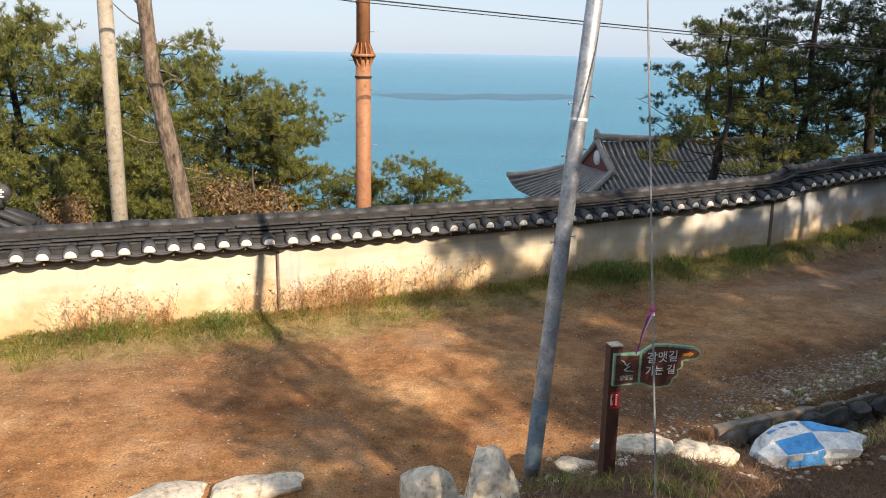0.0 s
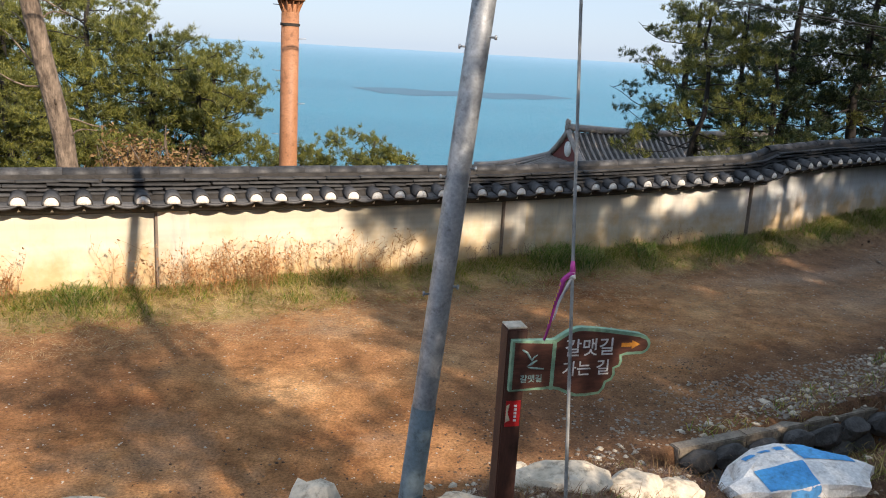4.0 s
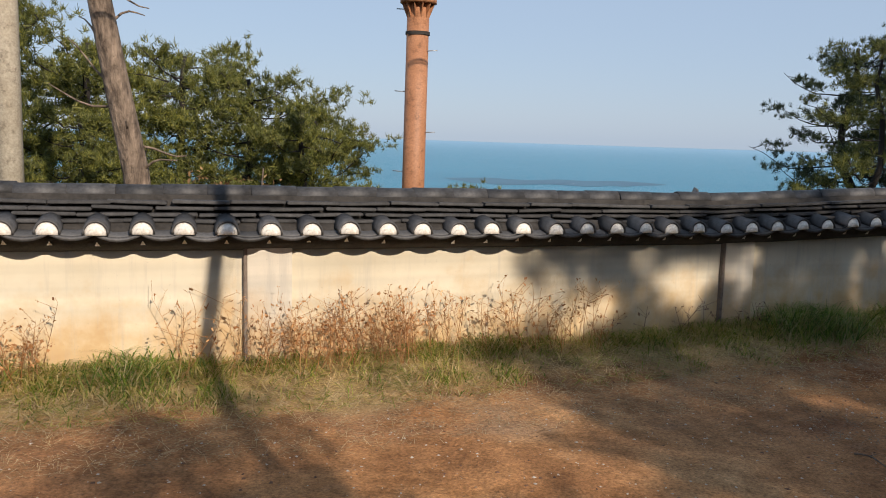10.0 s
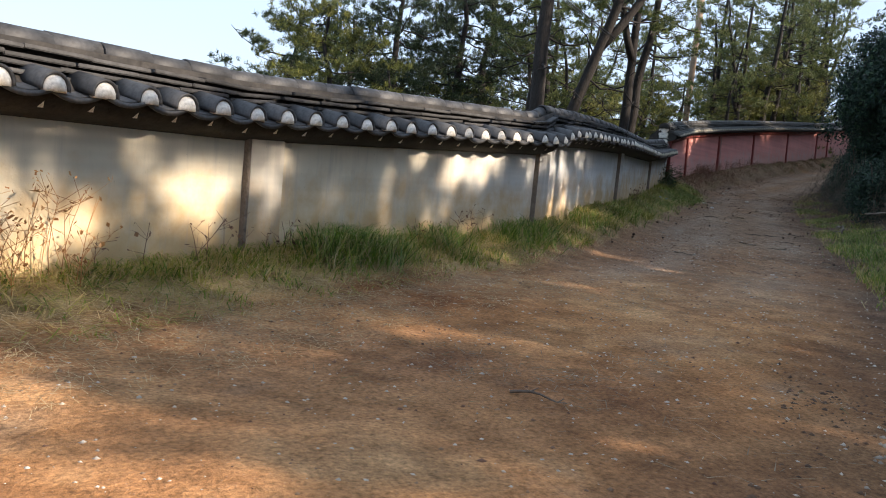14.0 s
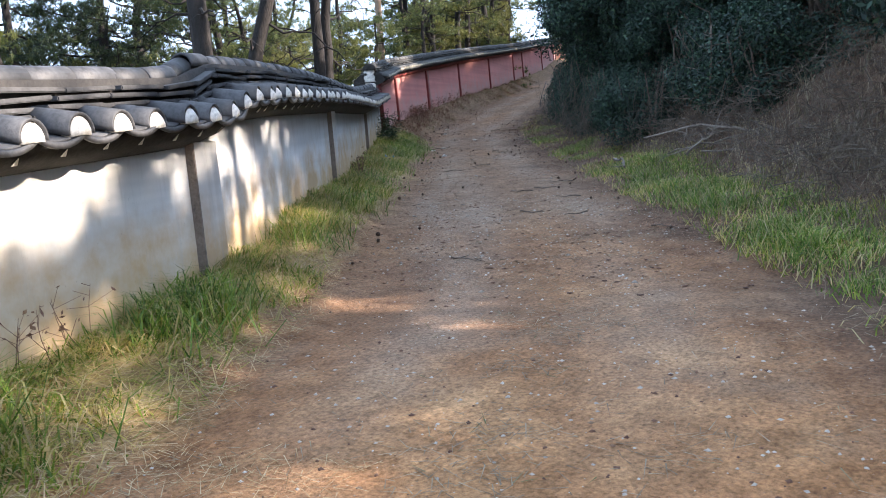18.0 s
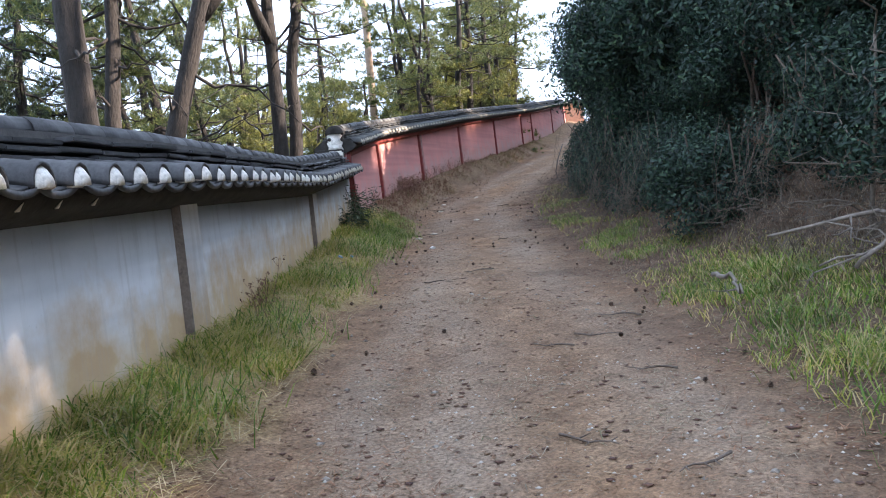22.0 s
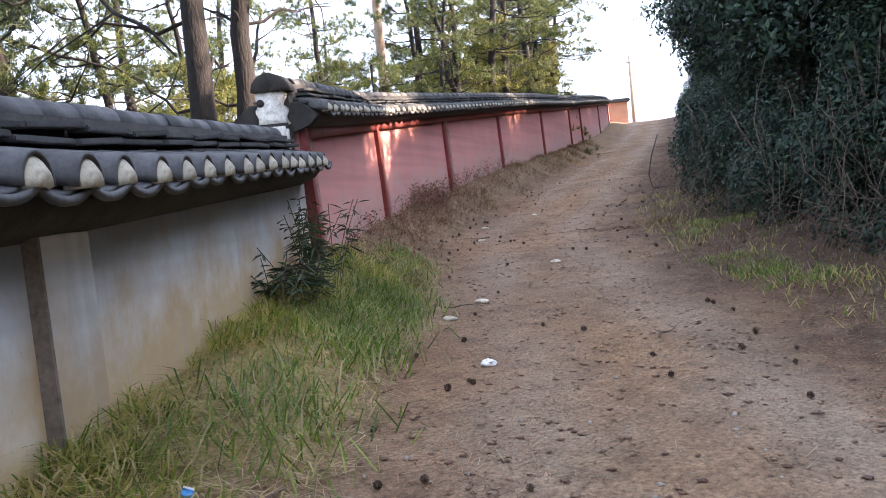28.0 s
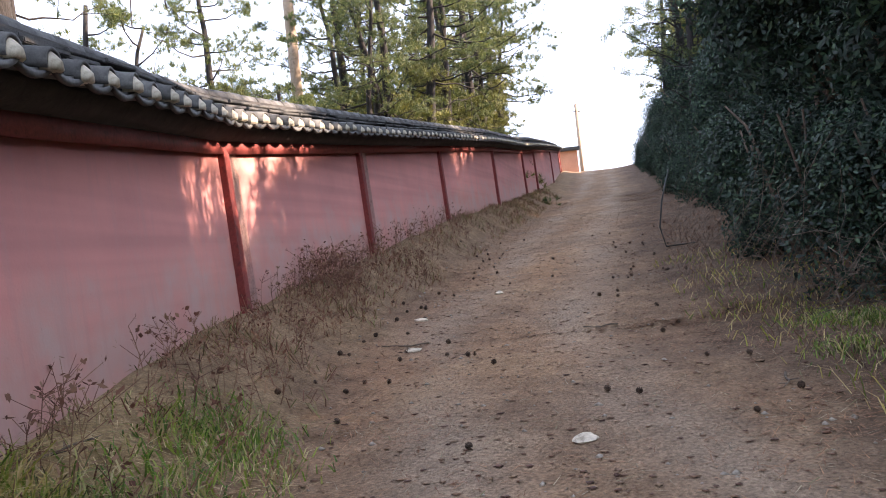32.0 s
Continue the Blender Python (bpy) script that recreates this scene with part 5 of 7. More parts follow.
def guy_wire():
    t = thing("guy_wire", "twisted steel guy wire tied with a fluttering trail ribbon", "cable")
    p0, p1 = Vector((2.43, 3.82, 1.55)), Vector((2.23, 6.55, 7.2))
    q = np.linspace(0, 1, 1000)
    for a in range(6):
        ph = q * 470 + a * 1.0472
        pth = np.array(p0) + q[:, None] * np.array(p1 - p0)
        pth = pth + np.stack([np.cos(ph), np.sin(ph) * 0.6, -np.sin(ph) * 0.4], 1) * 0.0052
        part("strand", smooth(mk("strand", *tube(pth, 0.0032, 4))), M_wire, t)
    knot = p0.lerp(p1, 0.268)
    way = (p1 - p0).normalized()
    part("ribbon_wrap", smooth(mk("ribbon_wrap", *tube([knot + way * 0.005, knot + way * 0.03, knot + way * 0.058], [0.0135, 0.012, 0.009], 10))), M_pink, t, "magenta ribbon wound round the wire")
    part("cord_collar", smooth(mk("cord_collar", *tube([knot - way * 0.022, knot - way * 0.012, knot + way * 0.006], [0.0165, 0.014, 0.012], 10))), M_white, t, "white cord collar")
    for name, mat, w0, w1, reach, length, drop in (("ribbon", M_pink, 0.013, 0.004, -0.068, 0.325, 0.0), ("pale_ribbon", M_greyrib, 0.008, 0.002, -0.072, 0.20, 0.03)):
        V, F, mids = [], [], []
        for i in range(19):
            u = i / 18
            out = -0.034 * min(1.0, u / 0.09) if name == "ribbon" else 0.0
            x = knot.x + out + reach * u ** (1.0 if name == "ribbon" else 0.65) + 0.003 * math.sin(9 * u)
            y = knot.y - 0.012 - 0.02 * math.sin(3 * u)
            z = knot.z + 0.012 - drop - length * u
            w = w0 + (w1 - w0) * u
            V += [(x - w, y, z), (x, y - 0.004 * math.cos(7 * u), z - 0.002), (x + w, y + 0.005 * math.sin(6 * u), z - 0.006)]
            mids.append(Vector((x - 0.72 * w, y - 0.003, z)))
            if i:
                b = 3 * i
                F += [(b - 3, b - 2, b + 1, b), (b - 2, b - 1, b + 2, b + 1)]
        rb = part(name, smooth(mk(name, V, F)), mat, t)
        sd = rb.modifiers.new("thickness", "SOLIDIFY")
        sd.thickness = 0.001
        if name == "ribbon":
            for i in range(3, 14):
                part("print_bar", box_bm(-0.0022, 0.0022, -0.0016, 0.0016, -0.007, 0.007), M_yellow, rb, "", Matrix.Translation(mids[i]))
    sleeve = tube([p0 + (p1 - p0) * 0.0, p0 + (p1 - p0) * 0.03], 0.011, 8)
    part("anchor_sleeve", smooth(mk("anchor_sleeve", *sleeve)), M_steel, t)


guy_wire()


def text_mesh(body, size, depth=0.002):
    cu = bpy.data.curves.new("lettering", "FONT")
    cu.body, cu.size, cu.extrude, cu.align_x, cu.align_y = body, size, depth, "CENTER", "CENTER"
    cu.offset = 0.0002
    cu.resolution_u = 3
    ob = bpy.data.objects.new("lettering", cu)
    scene.collection.objects.link(ob)
    bpy.context.view_layer.update()
    me = bpy.data.meshes.new_from_object(ob.evaluated_get(bpy.context.evaluated_depsgraph_get()))
    bpy.data.objects.remove(ob)
    return me


def outline_pts():
    """The pointing-hand board, in metres from its upper left corner: x along, z up."""
    pts = [(0, 0), (0.20, -0.004)]
    for u in np.linspace(0, 1, 8):
        pts.append((0.22 + 0.13 * u, 0.0 + 0.056 * math.sin(u * math.pi / 2)))
    for u in np.linspace(0.15, 1, 6):
        pts.append((0.35 + 0.32 * u, 0.056 - 0.045 * u ** 1.3))
    for a in np.linspace(80, -90, 8):
        pts.append((0.675 + 0.052 * math.cos(radians(a)), -0.045 + 0.05 * math.sin(radians(a))))
    pts += [(0.60, -0.095), (0.575, -0.10), (0.582, -0.125), (0.572, -0.155), (0.545, -0.165), (0.55, -0.195), (0.535, -0.225), (0.505, -0.238), (0.50, -0.265), (0.475, -0.295), (0.435, -0.30), (0.395, -0.303), (0.345, -0.302), (0.30, -0.285), (0.25, -0.262), (0.21, -0.255), (0.0, -0.258)]
    return pts


def prism(pts, y0, y1, shrink=0.0):
    c = np.array(pts, float)
    if shrink:
        n = len(c)
        e = np.roll(c, -1, 0) - np.roll(c, 1, 0)
        nr = np.stack([e[:, 1], -e[:, 0]], 1)
        nr /= np.linalg.norm(nr, axis=1, keepdims=True) + 1e-9
        c = c + nr * shrink
    bm = bmesh.new()
    a = [bm.verts.new((x, y0, z)) for x, z in c]
    b = [bm.verts.new((x, y1, z)) for x, z in c]
    bm.faces.new(a)
    bm.faces.new(b[::-1])
    for i in range(len(a)):
        j = (i + 1) % len(a)
        bm.faces.new((a[i], b[i], b[j], a[j]))
    return bm


def signpost():
    head = math.degrees(math.atan2(4.951 - 4.692, 2.818 - 2.134))
    root = pose(2.134, 4.68, 2.684, 0, 0, head)
    t = thing("trail_sign", "brown wooden trail sign shaped like a pointing hand on a post", "sign", root)
    part("post", box_bm(-0.016, 0.086, 0.020, 0.122, -1.35, 0.045, 0.006), M_post, t, "square brown-stained timber post")
    part("post_top", box_bm(-0.014, 0.084, 0.022, 0.120, 0.0452, 0.055, 0.003), M_stone, t, "weathered pale post top")
    pts = outline_pts()
    board = part("board", prism(pts, -0.012, 0.018), M_green, t, "pale green painted edge")
    part("face_panel", prism(pts, -0.0165, -0.0125, 0.017), M_signwood, t, "dark red-brown grained face")
    part("divider", box_bm(0.203, 0.222, -0.0185, -0.0172, -0.257, -0.006), M_green, t)
    for body, size, x, z, mat, name in (("갈맷길", 0.096, 0.398, -0.052, M_white, "lettering"), ("가는 길", 0.084, 0.388, -0.158, M_white, "lettering"), ("갈맷길", 0.042, 0.105, -0.196, M_mint, "small_lettering")):
        part(name, text_mesh(body, size), mat, t, "", pose(x, -0.0185, z, 90, 0, 0))
    arrow = [(0.565, -0.030), (0.622, -0.030), (0.622, -0.018), (0.665, -0.040), (0.622, -0.062), (0.622, -0.050), (0.565, -0.050)]
    part("arrow", prism(arrow, -0.0195, -0.0175), M_orange, t, "orange arrow")
    for k, line in enumerate(([(0.05, -0.045), (0.075, -0.06), (0.09, -0.085), (0.102, -0.10), (0.112, -0.085), (0.13, -0.072)], [(0.128, -0.100), (0.10, -0.118), (0.078, -0.13), (0.10, -0.138), (0.165, -0.146)])):
        pth = [(x, -0.0185, z) for x, z in line]
        part("seagull_mark", smooth(mk("seagull_mark", *tube(pth, [0.0035, 0.006, 0.006, 0.005, 0.004, 0.002][: len(pth)], 6))), M_mint, t)
    st = part("sticker", box_bm(0.002, 0.077, 0.0165, 0.0195, -0.455, -0.320), M_stick, t, "red sticker")
    part("sticker_print", prism([(0.004, -0.345), (0.020, -0.335), (0.012, -0.38), (0.026, -0.42), (0.004, -0.43)], 0.0135, 0.0163), M_cream2, st)
    for k in range(5):
        part("print_bar", box_bm(0.044, 0.058, 0.0137, 0.0163, -0.352 - 0.019 * k, -0.340 - 0.019 * k), M_white, st)
    return t


signpost()


def rust_pole():
    base, way = Vector((-2.58, 17.15, -1.5)), Vector((0.005, -0.005, 1.0))
    t = thing("steel_mast", "tall rust-brown steel mast with a bolted flange", "mast")
    fl = 4.74 + 1.5
    for z0, z1, r0, r1, nm in ((0, fl - 0.02, 0.185, 0.17, "lower_shaft"), (fl + 0.02, 12.5, 0.155, 0.13, "upper_shaft")):
        part(nm, smooth(mk(nm, *tube([base + way * z0, base + way * (z0 + z1) / 2, base + way * z1], [r0, (r0 + r1) / 2, r1], 24))), M_rust, t)
    part("flange", smooth(mk("flange", *tube([base + way * (fl - 0.03), base + way * (fl + 0.03)], 0.28, 24))), M_rust, t)
    for k in range(12):
        a = k * math.pi / 6
        for sgn in (-1, 1):
            g = prism([(0.14, 0), (0.26, 0), (0.16, 0.24 * sgn), (0.14, 0.24 * sgn)], -0.008, 0.008)
            part("gusset", g, M_rust, t, "", Matrix.Translation(base + way * (fl + 0.03 * sgn)) @ Matrix.Rotation(a, 4, "Z"))
    part("band", smooth(mk("band", *tube([base + way * (fl - 0.5), base + way * (fl - 0.45)], 0.188, 24, False))), M_bed, t, "dark band")
    for k in range(9):
        z = fl - 2.6 + 0.62 * k
        a = 1 if k % 2 else -1
        c = base + way * z
        part("step_peg", smooth(mk("step_peg", *tube([c + Vector((0.15 * a, -0.03, 0)), c + Vector((0.33 * a, -0.05, 0.01))], 0.009, 6))), M_steel, t)


rust_pole()


def concrete_pole():
    base = Vector((-6.02, 12.45, -0.6))
    t = thing("concrete_pole", "round weathered concrete utility pole behind the wall", "utility pole")
    part("shaft", smooth(mk("shaft", *tube([base, base + Vector((0.05, -0.03, 5)), base + Vector((0.10, -0.06, 11))], [0.145, 0.13, 0.11], 24))), M_conc, t)
    for k in range(7):
        c = base + Vector((0.02, -0.02, 2.6 + 0.45 * k))
        part("peg_hole", smooth(mk("peg_hole", *tube([c + Vector((-0.03, -0.115, 0)), c + Vector((-0.03, -0.142, 0))], 0.011, 8))), M_bed, t)


concrete_pole()


def dead_pine():
    rng = np.random.default_rng(4)
    t = thing("dead_pine", "bare dead pine trunk with broken twigs behind the wall", "tree")
    pth = np.array([(-5.78, 14.85, -0.8), (-5.83, 14.8, 1.0), (-5.88, 14.7, 2.1), (-6.0, 14.5, 3.2), (-6.12, 14.3, 4.4), (-6.1, 14.1, 5.8), (-5.95, 14.0, 7.5), (-6.1, 14.0, 10.0)])
    part("trunk", smooth(mk("trunk", *tube(pth, [0.20, 0.185, 0.175, 0.165, 0.15, 0.14, 0.12, 0.07], 14))), M_bark_pale, t)
    for k in range(15):
        z = 2.0 + 0.33 * k
        p0 = np.array([np.interp(z, pth[:, 2], pth[:, q]) for q in (0, 1)] + [z])
        a, L = rng.uniform(0, 6.28), rng.uniform(0.35, 1.1)
        q = np.linspace(0, 1, 6)
        lp = p0 + np.stack([np.cos(a) * L * q, np.sin(a) * 0.5 * L * q, rng.uniform(-0.1, 0.5) * L * q + 0.1 * np.sin(4 * q + k)], 1)
        part("twig", smooth(mk("twig", *tube(lp, 0.02 * (1 - 0.8 * q) + 0.003, 5))), M_bark_pale, t)


dead_pine()


def cable(name, pts, r, label):
    V = tube(pts, r, 6)
    return solo(name, smooth(mk(name, *V)), M_black, label, "cable")


def sag(a, b, dip, n=14):
    q = np.linspace(0, 1, n)
    p = np.array(a) + q[:, None] * (np.array(b) - np.array(a))
    p[:, 2] -= dip * 4 * q * (1 - q)
    return p


cable("overhead_cable", sag((-5.9, 10.6, 6.0), (13.2, 24.7, 4.95), 0.05, 24), 0.014, "black overhead cable running along the wall")
cable("overhead_cable", sag((-5.9, 10.62, 5.96), (13.2, 24.72, 4.91), 0.07, 24), 0.010, "black overhead cable running along the wall")
cable("drop_cable", sag((-2.5, 17.2, 0.9), (1.5, 44.0, -2.4), 0.5), 0.012, "black service cable sagging to the temple roof")


def temple_roof():
    """A hipped-and-gabled tiled hall roof below the wall, its gable end towards the walk."""
    t = thing("temple_hall", "grey-tiled hip-and-gable temple hall roof below the wall", "temple", pose(4.5, 48.0, -0.10, 0, 0, 22))
    # local x: along the ridge, local y: away from the walk; ridge at z 0
    L, half, drop, over = 13.0, 5.2, 3.3, 3.6

    def slope_pt(u, v, side):
        """u along the ridge, v from the ridge (0) to the eave (1)."""
        z = -drop * (v ** 0.82) - 0.15
        return Vector((u, side * half * v, z))

    def lift(u, v):
        return 0.55 * (max(0, abs(u - L / 2) / (L / 2 + over) - 0.55) / 0.45) ** 2 * v ** 2 - 0.0

    for side in (-1, 1):
        V, F, nu, nv = [], [], 34, 9
        for i in range(nu + 1):
            for j in range(nv + 1):
                v = j / nv
                u0, u1 = (-over * max(0, (v - 0.42) / 0.58), L + over * max(0, (v - 0.42) / 0.58))
                u = u0 + (u1 - u0) * i / nu
                p = slope_pt(u, v, side)
                V.append((p.x, p.y, p.z + lift(u, v)))
        for i in range(nu):
            for j in range(nv):
                a = i * (nv + 1) + j
                F.append((a, a + 1, a + nv + 2, a + nv + 1))
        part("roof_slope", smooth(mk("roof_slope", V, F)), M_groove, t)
        pcs = []
        for k in range(int((L + 2 * over) / 0.36)):
            u = -over + 0.36 * k
            out = max(0, -u, u - L) / over
            v0 = 0.0 if out <= 0 else 0.42 + 0.58 * out
            if v0 > 0.97:
                continue
            pts = []
            for v in np.linspace(v0, 1.0, 7):
                p = slope_pt(u, v, side)
                pts.append((p.x, p.y, p.z + lift(u, v) + 0.03))
            pcs.append(tube(pts, 0.075, 6))
        ob = part("tiled_slope", smooth(mk("tiled_slope", *joined(pcs))), M_temple, t)
        ob["kind"] = "stuff"
    # end skirts under the gables
    for end, u0 in ((-1, 0.0), (1, L)):
        V, F, n1, n2 = [], [], 16, 6
        pcs = []
        for i in range(n1 + 1):
            w = i / n1 * 2 - 1
            row = []
            for j in range(n2 + 1):
                q = j / n2
                v = 0.42 + 0.58 * q
                y = w * half * v
                z = -drop * (v ** 0.82) - 0.15 + 0.55 * (max(0, abs(w) - 0.55) / 0.45) ** 2 * v ** 2
                V.append((u0 + end * over * q, y, z))
                row.append((u0 + end * over * q, y, z + 0.03))
            pcs.append(tube(row, 0.085, 6))
        for i in range(n1):
            for j in range(n2):
                a = i * (n2 + 1) + j
                F.append((a, a + n2 + 1, a + n2 + 2, a + 1))
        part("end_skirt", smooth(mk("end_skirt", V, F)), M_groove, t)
        ob = part("tiled_slope", smooth(mk("tiled_slope", *joined(pcs))), M_temple, t)
        ob["kind"] = "stuff"
        v = 0.42
        zb = -drop * v ** 0.82 - 0.15
        bm = bmesh.new()
        a = [bm.verts.new(p) for p in ((u0 + 0.12 * -end, -half * v, zb), (u0 + 0.12 * -end, half * v, zb), (u0 + 0.12 * -end, 0, -0.1))]
        b = [bm.verts.new((q.co.x - 0.15 * end, q.co.y, q.co.z)) for q in a]
        bm.faces.new(a), bm.faces.new(b[::-1])
        for q in range(3):
            bm.faces.new((a[q], b[q], b[(q + 1) % 3], a[(q + 1) % 3]))
        part("gable_board", bm, M_redgable, t, "dark red gable board")
        part("gable_emblem", smooth(mk("gable_emblem", *tube([(u0 - 0.16 * end, 0, -1.08), (u0 - 0.09 * end, 0, -1.08)], 0.44, 18))), M_white, t, "pale round painted emblem")
        for sgn in (-1, 1):
            rake = [(u0 - 0.05 * end, sgn * half * q, -drop * q ** 0.82 + 0.02) for q in np.linspace(0, 0.46, 8)]
            part("rake_tiles", smooth(mk("rake_tiles", *tube(rake, 0.16, 8))), M_temple, t)
            hip = [(u0 + end * over * q, sgn * half * (0.42 + 0.58 * q), -drop * (0.42 + 0.58 * q) ** 0.82 + 0.55 * (0.42 + 0.58 * q) ** 2 * q - 0.02) for q in np.linspace(0, 1, 8)]
            part("hip_ridge", smooth(mk("hip_ridge", *tube(hip, 0.17, 8))), M_temple, t)
    rp = [(u, 0, -0.06 + 0.22 * ((u - L / 2) / (L / 2)) ** 2) for u in np.linspace(-0.1, L + 0.1, 20)]
    part("ridge", smooth(mk("ridge", *tube(rp, 0.21, 8))), M_temple, t, "dark grey curved ridge")
    for u in (0, L):
        part("ridge_finial", rock_me("ridge_finial", 8, 0.15, 0.16, 0.26, 0.2, 2), M_temple, t, "ornamental end tile", Matrix.Translation((u, 0, 0.42)))
    part("hall_wall", box_bm(0.6, L - 0.6, -3.6, 3.6, -7.5, -2.4), M_redgable, t, "dark red timber hall walls")


temple_roof()


def far_gate_roof():
    t = thing("gate_roof", "small dark tiled roof end with a pale emblem behind the wall", "roof", pose(-8.9, 13.38, 1.74, 0, 0, 20))
    pcs = [tube([(-2.6, y, -0.35 - 0.25 * abs(y)), (0.0, y, -0.05 - 0.25 * abs(y)), (0.5, y, -0.3 - 0.3 * abs(y))], 0.09, 6) for y in np.linspace(-1.2, 1.2, 8)]
    part("tiled_slope", smooth(mk("tiled_slope", *joined(pcs))), M_tile, t)
    part("ridge", smooth(mk("ridge", *tube([(-2.6, 0, 0.0), (0, 0, 0.12)], 0.13, 8))), M_tile, t)
    part("emblem_tile", smooth(mk("emblem_tile", *tube([(-0.02, -0.10, 0.30), (-0.02, -0.02, 0.30)], 0.19, 16))), M_tile, t)
    for dz, w in ((0.37, 0.05), (0.33, 0.08), (0.28, 0.035), (0.235, 0.07)):
        part("emblem_mark", box_bm(-0.02 - w, -0.02 + w, -0.116, -0.1005, dz - 0.013, dz + 0.013), M_white, t, "pale emblem stroke")


far_gate_roof()

# ---- stones about the start ----


def rock(x, y, sx, sy, sz, seed, rz=0, up=0.25, label="pale broken garden rock bedded in the bank", mat=None, tilt=0):
    return solo("rock", rock_me("rock", seed, sx, sy, sz), mat or M_stone, label, "rock", "rocks on the bank", "", pose(x, y, hz(x, y) + sz * up, tilt, 0, rz))


for k, (x, y, sx, sy, sz, rz) in enumerate([
    (0.72, 4.85, 0.34, 0.30, 0.42, 20), (1.22, 4.55, 0.27, 0.25, 0.44, 70), (1.25, 4.45, 0.20, 0.16, 0.16, 130), (0.45, 4.25, 0.34, 0.20, 0.10, 10),
    (2.55, 5.75, 0.36, 0.20, 0.14, 10), (3.0, 5.95, 0.28, 0.18, 0.12, 40), (1.95, 5.45, 0.22, 0.15, 0.10, 0), (3.25, 6.1, 0.30, 0.16, 0.12, 25),
    (1.35, 5.35, 0.20, 0.14, 0.10, 200), (2.25, 6.35, 0.14, 0.12, 0.09, 90), (0.35, 5.9, 0.12, 0.10, 0.08, 60), (0.9, 5.7, 0.10, 0.08, 0.08, 10), (1.15, 6.4, 0.16, 0.12, 0.10, 30)]):
    rock(x, y, sx, sy, sz, 100 + k, rz)
for k, (x, y, sx, sy, rz) in enumerate([(-1.22, 6.15, 0.60, 0.27, 30), (-2.05, 5.72, 0.46, 0.32, 40), (-2.95, 4.85, 0.42, 0.26, 10), (0.06, 4.9, 0.36, 0.22, 20), (-3.7, 4.5, 0.3, 0.22, 60)]):
    rock(x, y, sx, sy, 0.12, 140 + k, rz, 0.30, "flat pale stepping stone set in the earth")
brock = rock(4.45, 7.05, 0.76, 0.42, 0.24, 160, 17, 0.34, "whitewashed rock painted with bright blue squares")
brock.name = "painted_rock"
brock.data.materials.clear()
brock.data.materials.append(M_white)
brock["category"] = "painted rock"


def paint_patch(x0, x1, y0, y1):
    """A patch of paint that hugs the rock's upper side."""
    dg = bpy.context.evaluated_depsgraph_get()
    V, F, n = [], [], 12
    for i in range(n + 1):
        for j in range(n + 1):
            x, y = x0 + (x1 - x0) * i / n, y0 + (y1 - y0) * j / n
            hit, loc, nor, _ = brock.ray_cast(Vector((x, y, 2)), Vector((0, 0, -1)))
            V.append(tuple(loc + nor * 0.006) if hit else (x, y, 0.0))
    for i in range(n):
        for j in range(n):
            a = i * (n + 1) + j
            F.append((a, a + n + 1, a + n + 2, a + 1))
    part("blue_square", smooth(mk("blue_square", V, F)), M_blue, brock, "bright blue painted square")


bpy.context.view_layer.update()
paint_patch(-0.42, -0.02, -0.30, -0.02)
paint_patch(0.0, 0.46, -0.01, 0.24)
for k in range(4):
    paint_patch(-0.40 + 0.13 * k, -0.32 + 0.13 * k, 0.13 + 0.01 * k, 0.19 + 0.01 * k)

# the ditch: concrete coping on the road side, dark stones lining it
ditch = thing("ditch_lining", "dark stone lining of a ditch with a concrete edge", "ditch", kind="structure")
rng_d = random.Random(9)
for k in range(4):
    u = 0.32 + 0.86 * k
    x, y = 3.86 + 0.854 * u, 8.42 + 0.520 * u
    turn = Matrix.Rotation(math.atan2(0.520, 0.854), 4, "Z")
    z = 0.452 + 0.006 * k
    part("coping", box_bm(-0.4295, 0.4295, -0.07, 0.07, -0.40, 0.0, 0.01), M_kerb, ditch, "", Matrix.Translation((x, y, z)) @ turn)
    for row in range(2):
        for c in range(2):
            um = u - 0.22 + 0.43 * c + 0.15 * row
            x2, y2 = 3.86 + 0.854 * um + 0.520 * 0.13, 8.42 + 0.520 * um - 0.854 * 0.13
            part("stone", rock_me("stone", 200 + k * 9 + row * 3 + c, 0.26, 0.11, 0.14), M_dkstone, ditch, "", Matrix.Translation((x2, y2, z - 0.16 - 0.2 * row)) @ turn)

# ---- the wall end, litter and plants along the lane ----


